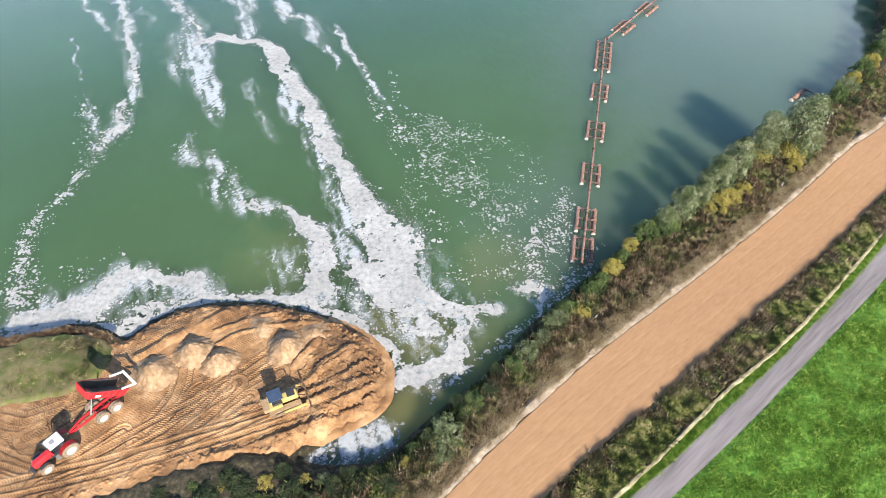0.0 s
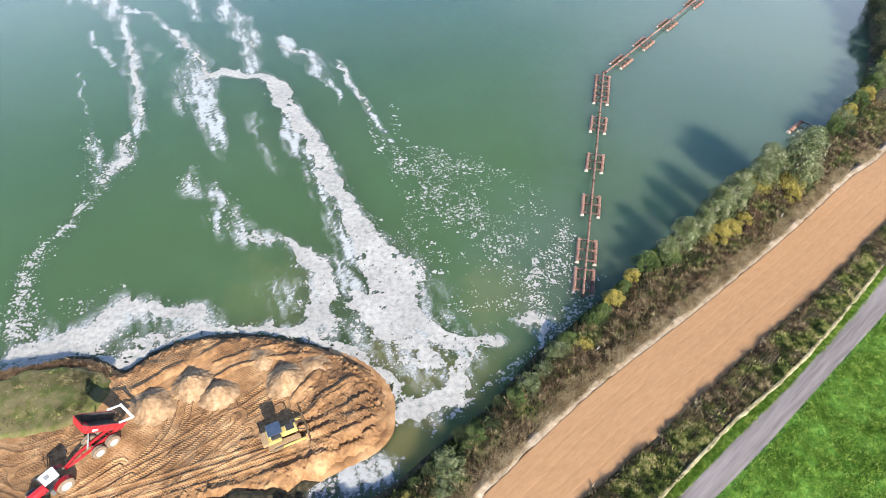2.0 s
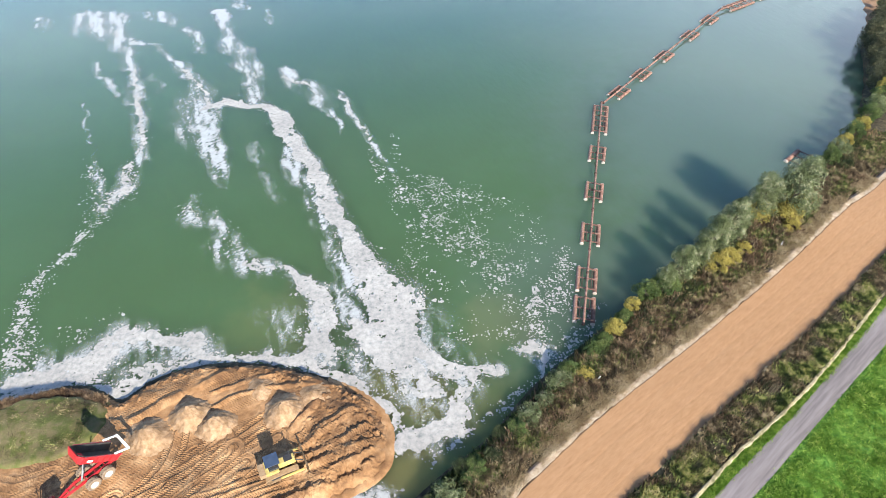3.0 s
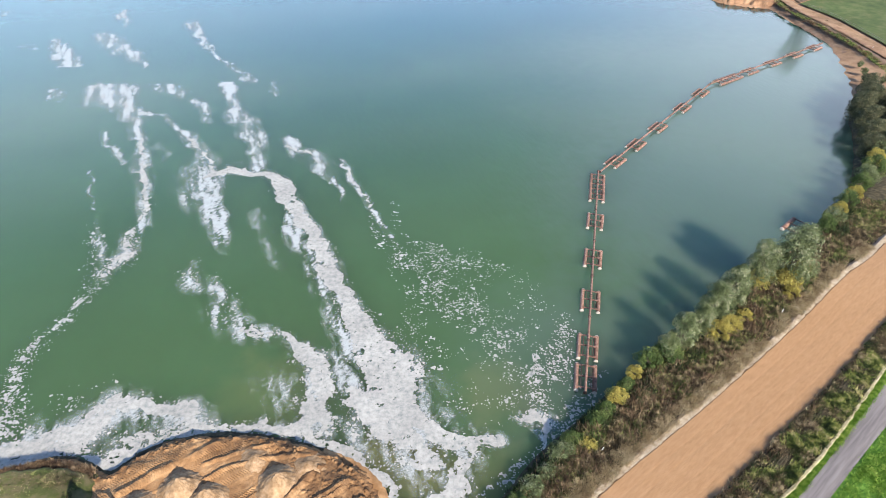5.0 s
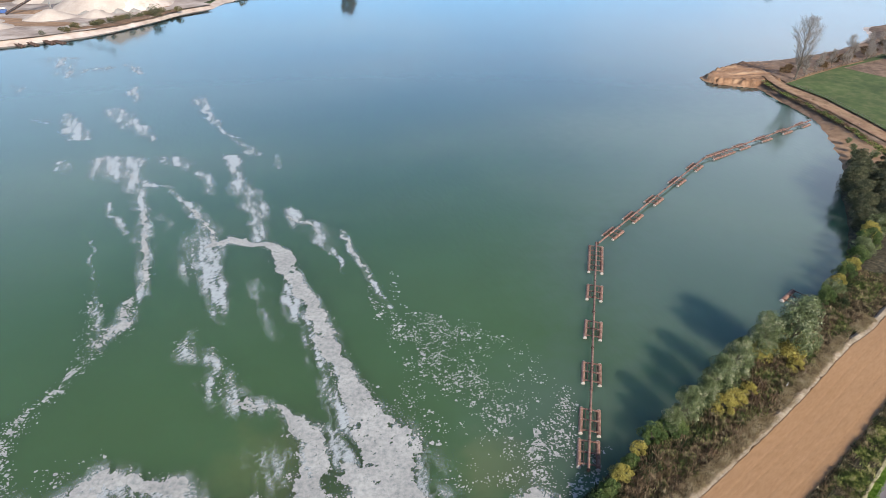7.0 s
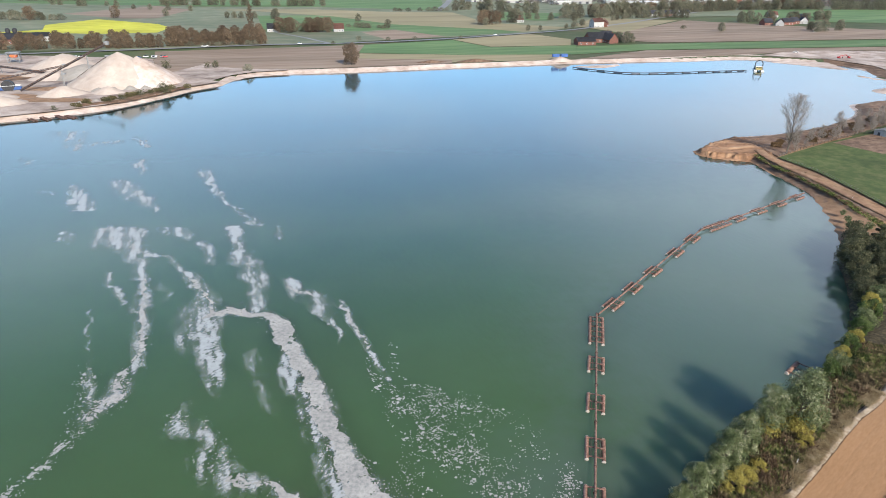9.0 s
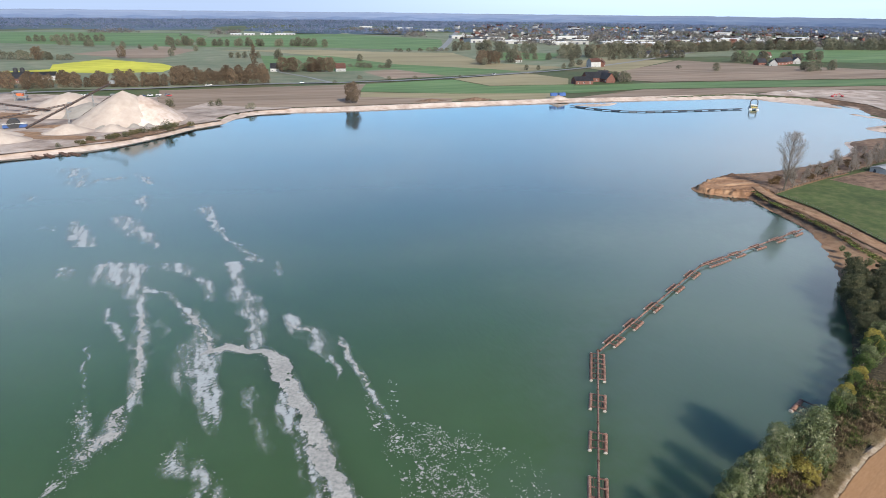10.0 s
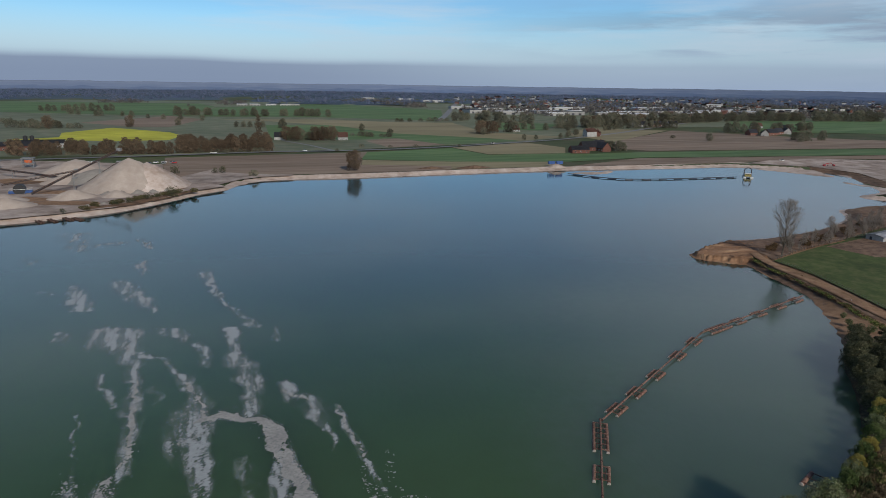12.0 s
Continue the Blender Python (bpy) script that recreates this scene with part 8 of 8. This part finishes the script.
# sand bars and old rafts
def bar(outline, label):
    c = curve(outline + outline[:1], 3.0)
    lo, hi = c.min(0) - 6, c.max(0) + 6

    def h(X, Y):
        return -0.35 + 1.0 * smooth01(-signed(X, Y, c) + (fbm(X * 0.2, Y * 0.2, 3, 80) - 0.5) * 6, -3, 4)

    return tagged(height_sheet("sand_bar", axis((lo[0], hi[0], 1.5)), axis((lo[1], hi[1], 1.5)), h, M["beach"], keep=lambda X, Y: signed(X, Y, c) < 4), label, "sand bar", kind="structure")


bar([(296, 586), (312, 592), (330, 597), (348, 584), (347, 566), (341, 540), (327, 552), (312, 570)], "flat tan sand bar in shallow water")
bar([(110, 541), (140, 552), (153, 557), (142, 541), (125, 536)], "low sand bar by the pipe's landing")
bar([(329, 512), (332, 508), (337, 490), (333, 489), (328, 500)], "thin brown sand bar")
bar([(262, 372), (272, 380), (300, 384), (300, 372), (275, 366)], "pale sand spit in the side arm")


def raft(m):
    t = thing("old_raft", m, "old rusty pipe raft lying at the shore", "raft", "old rafts")
    for y in (0.7, -0.7):
        part("float", tube(B(), (-5, y, 0.15), (5, y, 0.15), 0.5), M["rust_dark"], t)
    for x in (-4, 0, 4):
        part("cross_beam", beam(B(), (x, -1.3, 0.6), (x, 1.3, 0.6), 0.25), M["rust_dark"], t)
    return t


P_RAFT = raft(pose(0, 0, -500))
for x, y, a in ((-213, 322, -40), (-208, 325, -38), (-202, 329, -38), (-197, 329.5, -36)):
    place(P_RAFT, pose(x, y, 0, 0, 0, a))


# ---- houses ----
def house(name, m, w, l, h, pitch, wall, roof, label, windows=3, group="", chimney=True):
    """Walls, a gable roof with eaves, windows with frames, a door."""
    t = thing(name, m, label, "house" if name == "house" else "farm building", group)
    part("wall", block(B(), (l, w, h), (0, 0, h / 2), bevel=0.0), wall, t)
    rise = w / 2 * math.tan(radians(pitch))
    bm = B()
    a = [bm.verts.new((x, y, z)) for x in (-l / 2, l / 2) for y, z in ((-w / 2, h), (w / 2, h), (0, h + rise))]
    bm.faces.new(a[:3])
    bm.faces.new(a[3:][::-1])
    part("gable", bm, wall, t)
    for s in (1, -1):
        e = 0.5
        k = rise / (w / 2)
        bm = B()
        q = [bm.verts.new(p) for p in ((-l / 2 - e, s * (w / 2 + e), h - e * k), (l / 2 + e, s * (w / 2 + e), h - e * k), (l / 2 + e, 0, h + rise + 0.05), (-l / 2 - e, 0, h + rise + 0.05))]
        bm.faces.new(q)
        bmesh.ops.solidify(bm, geom=list(bm.faces), thickness=0.22)
        part("roof", bm, roof, t)
    for i in range(windows):
        x = l * ((i + 0.5) / windows - 0.5)
        for s in (1, -1):
            wn = part("window", block(B(), (1.5, 0.1, 1.4), (x, s * (w / 2 + 0.03), min(1.8, h * 0.55)), bevel=0.0), M["white"], t)
            part("pane", block(B(), (1.25, 0.1, 1.15), (x, s * (w / 2 + 0.06), min(1.8, h * 0.55)), bevel=0.0), M["pane"], wn)
    part("door", block(B(), (0.1, 1.1, 2.1), (-l / 2 - 0.04, w * 0.2, 1.05), bevel=0.0), M["roof_dark"], t)
    if chimney:
        part("chimney", block(B(), (0.8, 0.8, 1.8), (l * 0.2, 0.4, h + rise + 0.3), bevel=0.05), M["brick"], t)
    return t


house("house", pose(182, 716, 2, 0, 0, -65), 12, 17, 4.2, 45, M["brick"], M["roof_dark"], "red-brick farmhouse with a steep dark roof", 4)
house("barn", pose(151, 694, 2, 0, 0, 12), 12, 20, 4.0, 32, M["brick"], M["roof_dark"], "low red-brick barn with a dark roof", 3, chimney=False)
house("barn", pose(170, 722, 2, 0, 0, 15), 14, 24, 4.5, 40, M["brick"], M["roof_dark"], "large dark-roofed barn of the farm", 3, chimney=False)
house("house", pose(185, 745, 2, 0, 0, 20), 10, 13, 5, 45, M["render"], M["roof_dark"], "pale house behind the brick farm", 3)
house("house", pose(213, 915, 2, 0, 0, 20), 12, 16, 8, 35, M["render"], M["roof_red"], "tall pale house by the avenue", 3)
house("house", pose(226, 925, 2, 0, 0, 70), 10, 14, 6, 40, M["brick"], M["roof_red"], "brick house by the avenue", 3)
for x, y, a, w, r, l in [(484, 989, 20, "brick", "roof_dark", 16), (497, 975, 70, "render", "roof_dark", 13), (541, 1022, 30, "brick", "roof_dark", 18), (575, 1052, 60, "brick", "roof_dark", 16), (520, 1000, 20, "brick", "roof_dark", 20), (560, 1030, 80, "render", "roof_dark", 14), (577, 1165, 10, "render", "roof_red", 18), (540, 1090, 60, "brick", "roof_dark", 18), (600, 1110, 20, "brick", "roof_dark", 16), (640, 1120, 50, "brick", "roof_red", 16), (360, 1160, 20, "render", "roof_dark", 26), (395, 1175, 15, "brick", "roof_dark", 26), (430, 1190, 25, "render", "roof_dark", 22), (-205, 795, 10, "render", "roof_dark", 14), (-128, 806, 15, "render", "roof_red", 12), (-160, 803, 40, "brick", "roof_red", 14), (112, 985, 30, "render", "roof_red", 12)]:
    house("house", pose(x, y, 2, 0, 0, a), 11, l, 4.6, 45, M[w], M[r], "pale house of the hamlet" if w == "render" else "dark-roofed brick house of the hamlet", 3, "houses of the hamlets")
house("barn", pose(-440, 640, 2, 0, 0, 22), 20, 60, 5, 20, M["brick"], M["roof_dark"], "long low farm hall with a dark roof", 6, chimney=False)
house("barn", pose(-430, 668, 2, 0, 0, 22), 18, 50, 5, 20, M["render"], M["roof_dark"], "long farm hall beside the mustard field", 6, chimney=False)


def silo(m):
    t = thing("silo", m, "dark round farm silo", "silo", "farm silos")
    part("drum", tube(B(), (0, 0, 0), (0, 0, 11), 2.2, seg=20), M["black"], t)
    part("dome", tube(B(), (0, 0, 11), (0, 0, 12), 2.2, 0.8, seg=20), M["black"], t)
    return t


SILO = silo(pose(-447, 674, 2))
copy_thing(SILO, pose(-441, 676, 2))


def hall(x, y, a, w, l, h, roof, label, group):
    t = thing("hall", pose(x, y, 2, 0, 0, a), label, "warehouse", group)
    part("wall", block(B(), (l, w, h), (0, 0, h / 2), bevel=0.0), M["render"], t)
    part("roof", block(B(), (l + 0.6, w + 0.6, 0.7), (0, 0, h + 0.35), bevel=0.15), roof, t)
    for i in range(3):
        part("gate", block(B(), (l * 0.12, 0.3, h * 0.55), (l * (i - 1) * 0.3, -w / 2 - 0.05, h * 0.28), bevel=0.0), M["roof_dark"], t)
    return t


for i, x in enumerate((-600, -565, -520, -480, -455)):
    hall(x, 1905 + 12 * i, 15, 18, 30, 4.5, M["hall_roof"], "white low farm shed far out on the plain", "far sheds")

# the town
rt = random.Random(9)
HALL = [hall(0, 0, 0, 40, 90, 8, M["hall_roof"], "long white industrial hall in the town", "town halls"), hall(0, 0, 0, 50, 70, 9, M["roof_dark"], "dark-roofed industrial hall in the town", "town halls"), hall(0, 0, 0, 30, 50, 7, M["white"], "white warehouse in the town", "town halls")]
HOMES = [house("house", pose(0, 0, 0), 11, 15, 6, 40, M["render"], M["roof_red"], "pale town house with a red roof", 1, "houses of the town"), house("house", pose(0, 0, 0), 11, 17, 6.5, 40, M["brick"], M["roof_dark"], "brick town house with a dark roof", 1, "houses of the town"), house("house", pose(0, 0, 0), 12, 20, 9, 30, M["render"], M["roof_dark"], "pale town block with a dark roof", 1, "houses of the town")]
for p in HALL + HOMES:
    p.matrix_basis = pose(0, 0, -500)
for x, y, k in [(150, 1580, 0), (60, 1620, 1), (240, 1640, 0), (330, 1700, 2), (420, 1650, 0), (500, 1700, 1), (580, 1720, 1), (640, 1650, 0), (300, 1600, 1), (200, 1720, 2), (380, 1580, 2), (470, 1560, 2), (700, 1800, 0), (780, 1850, 0), (860, 1900, 0), (940, 1950, 2), (120, 1780, 1), (30, 1850, 0), (1050, 2000, 0), (1200, 2150, 2), (560, 1560, 0), (680, 1720, 2), (900, 2200, 0), (620, 2000, 0), (350, 1900, 0), (-180, 2700, 0), (-350, 2800, 2), (-60, 2500, 0), (430, 1520, 0), (250, 1540, 2), (820, 1760, 0), (1000, 2450, 0)]:
    place(HALL[k], pose(x + 20, y, 2, 0, 0, rt.uniform(5, 30)) @ Matrix.Diagonal((rt.uniform(0.7, 1.2), rt.uniform(0.6, 1.0), 1, 1)))
for i in range(270):
    y = rt.uniform(1620, 3600) if i % 5 else rt.uniform(1750, 2600)
    x = y * rt.uniform(0.02, 0.72)
    place(HOMES[i % 3], pose(x, y, 2, 0, 0, rt.uniform(0, 180)) @ Matrix.Scale(rt.uniform(0.75, 1.15), 4))


# ---- headland: bare poplar, scrub, fence ----
def bare_tree(name, seed, height, spread, label, levels=4):
    rs = np.random.RandomState(seed)
    t = thing(name, pose(0, 0, -500), label, "tree")
    trunk, twigs = [], []

    def grow(p, d, length, r, level):
        q = [p]
        for k in range(3):
            d = unit(d + rs.randn(3) * (0.10 if level else 0.0) + np.array([0, 0, 0.12]))
            q.append(q[-1] + d * length / 3)
        r = max(r, 0.028 if level > 1 else 0.0)
        (trunk if level < 2 else twigs).append(sweep(q, [r, r * 0.8, r * 0.6, r * 0.4], 6 if level < 2 else 3))
        if level >= levels:
            return
        for k in range((30, 9, 6, 4, 4)[level] if spread < 1 else (22, 8, 4, 3, 3)[level]):
            f = (0.12 + 0.85 * (k + rs.rand()) / (30 if spread < 1 else 22)) if level == 0 else 0.3 + 0.7 * rs.rand()
            i = min(2, int(f * 3))
            start = q[i] + (q[i + 1] - q[i]) * (f * 3 - i)
            a = rs.rand() * 2 * math.pi
            out = unit(d * 1.1 + np.array([math.cos(a), math.sin(a), 0.15]) * spread)
            grow(start, out, length * (0.36 if level == 0 else 0.52) * (1.2 - 0.75 * f if level == 0 else 1), r * 0.38, level + 1)

    grow(np.array([0, 0, -0.3]), np.array([0, 0, 1.0]), height * 0.9, height * 0.016, 0)
    joined("trunk", trunk, M["bark"], t)
    if twigs:
        joined("twig_crown", twigs, M["twig"], t)
    return t


def bare_poplar(seed, height, label):
    """A straight tapering stem with rising limbs all round, each split twice into fine twigs: an oval crown."""
    rs = np.random.RandomState(seed)
    t = thing("poplar_tree", pose(0, 0, -500), label, "tree")
    stem = [np.array([0.25 * math.sin(k * 0.9), 0.2 * math.cos(k * 1.3), -0.3 + height * k / 8]) for k in range(9)]
    wood, twigs = [sweep(stem, [height * 0.014 * (1 - 0.11 * k) for k in range(9)], 8)], []

    def limb(p, d, length, r, level):
        q = [p]
        for k in range(4):
            d = unit(d + rs.randn(3) * 0.07 + np.array([0, 0, 0.10]))
            q.append(q[-1] + d * length / 4)
        r = max(r, 0.022)
        (wood if level == 0 else twigs).append(sweep(q, [r, r * 0.8, r * 0.62, r * 0.45, r * 0.25], 5 if level == 0 else 3))
        if level < 2:
            for k in range(9 if level == 0 else 6):
                f = 0.2 + 0.75 * (k + rs.rand()) / (9 if level == 0 else 6)
                i = min(3, int(f * 4))
                side = unit(np.cross(d, rs.randn(3)))
                limb(q[i] + (q[i + 1] - q[i]) * (f * 4 - i), unit(d + side * 0.75), length * (0.42 if level == 0 else 0.5) * (1.25 - 0.6 * f), r * 0.45, level + 1)

    for k in range(64):
        h = 0.13 + 0.82 * (k + rs.rand()) / 64
        a = k * 2.4 + rs.rand() * 0.5
        reach = height * 0.30 * math.sin(math.pi * min(1, (h * 0.9 + 0.12)) ** 1.15) + 0.8
        i = min(7, int(h * 8))
        limb(stem[i] + (stem[i + 1] - stem[i]) * (h * 8 - i), unit(np.array([math.cos(a), math.sin(a), 1.15])), reach * (0.8 + 0.35 * rs.rand()), height * 0.0042 * (1.3 - h), 0)
    joined("trunk", wood, M["bark"], t)
    joined("twig_crown", twigs, M["twig"], t)
    return t


P_POPLAR = bare_poplar(27, 26, "tall bare grey poplar on the headland")
plant(P_POPLAR, 150, 264, 2.2, 1.0, 35)
P_BARE = bare_tree("bare_shrub", 22, 7, 1.2, "bare brown shrub along the headland fence", 3)
for i in range(26):
    t = i / 25
    plant(P_BARE, 156 + 84 * t + random.uniform(-3, 3), 271 + 55 * t + random.uniform(-3, 6), 2.1, random.uniform(0.6, 1.2))
for x, y in ((200, 312), (214, 320), (226, 330), (238, 338), (248, 345), (232, 322)):
    plant(P_BARE, x, y, 2.1, random.uniform(1.0, 1.5))
plant(P_BARE, -485, 975, 2, 2.6)
SHORE_STEP = [(136.5, 262), (137, 246), (139.6, 226), (141, 208), (140, 194), (139, 178)]
weeds("shore_weeds", shift(SHORE_STEP, -1.6), shift(SHORE_STEP, 1.4), 6000, 0.6, 0.12, 5, M["weed_red"], "dark russet weeds on the step below the dirt track", lambda X, Y: 1.5 + 0 * X, k=69, need=0.40)
weeds("shore_weeds", shift(SHORE_STEP, -0.8), shift(SHORE_STEP, 2.2), 2200, 0.35, 0.08, 5, M["weed_green"], "olive weeds along the edge of the dirt track", lambda X, Y: 2.0 + 0 * X, k=70, need=0.46)
P_LOW = tree("heath_bush", 23, 2.6, 2.2, 700, 0.4, M["leaf_brown"], "low russet bush on the shore", "bush", stems=3, low=0.05, clumps=12)
for i in range(30):
    t = i / 29
    plant(P_LOW, 150 + 90 * t + random.uniform(-4, 2), 270 + 62 * t + random.uniform(-2, 8), 2.0, random.uniform(0.5, 1.1))
for i in range(12):
    t = i / 11
    plant(P_LOW, 138 + 4 * t + random.uniform(-2, 2), 180 + 60 * t + random.uniform(-1, 1), 1.8, random.uniform(0.2, 0.5))


def fence(line, label):
    c = curve(line, 3.0)
    t = thing("fence", pose(c[0][0], c[0][1], 2.2), label, "fence", "field fences")
    for x, y in c:
        part("post", block(B(), (0.13, 0.13, 1.3), (x - c[0][0], y - c[0][1], 0.55), bevel=0.0), M["bark"], t)
    for z in (0.6, 1.1):
        v, f = sweep([(x - c[0][0], y - c[0][1], z) for x, y in c], [0.018] * len(c), 4)
        obj("wire", v, f, M["grey"], t)
    return t


fence([(144, 258.5), (156, 268.5), (181, 286.5), (215, 307.5), (262, 331)], "pale wooden post fence along the meadow")
fence([(144.5, 254), (148.8, 237), (150.3, 215), (150.8, 196), (152.2, 180)], "post and wire fence beside the dirt track")
house("barn", pose(222, 302, 2, 0, 0, 30), 8, 22, 2.8, 14, M["render"], M["hall_roof"], "long low shed with a white roof", 3, chimney=False)


# ---- fresh loads tipped on the spit ----
M["dry_sand"] = mat("dry_pale_orange_sand", [(0.22, 0.128, 0.062), (0.32, 0.20, 0.108), (0.40, 0.27, 0.162)], 1.6, 0.95, 0.07, 5, big=0.35, bigmix=0.4, detail=10)


def load(x, y, r, h, seed, label):
    t = heap(x, y, r * 1.15, h * 1.05, M["dry_sand"], label, seed, 0.9, seed * 0.7)
    t.location.z = 1.62
    t["group"] = "loads tipped on the spit"
    return t


load(-37.4, 41.6, 3.1, 2.0, 3, "pale freshly tipped sand load")
load(-33.0, 44.6, 2.9, 2.3, 4, "pale freshly tipped sand load with a shaded flank")
load(-29.3, 43.2, 2.6, 2.0, 5, "pale freshly tipped sand load beside another")
load(-20.8, 45.3, 2.8, 2.3, 6, "yellowish freshly tipped sand load")
load(-24.6, 48.8, 2.2, 0.9, 7, "half-levelled orange sand load")
load(-17.4, 47.8, 2.4, 0.9, 8, "half-levelled orange sand load near the rim")
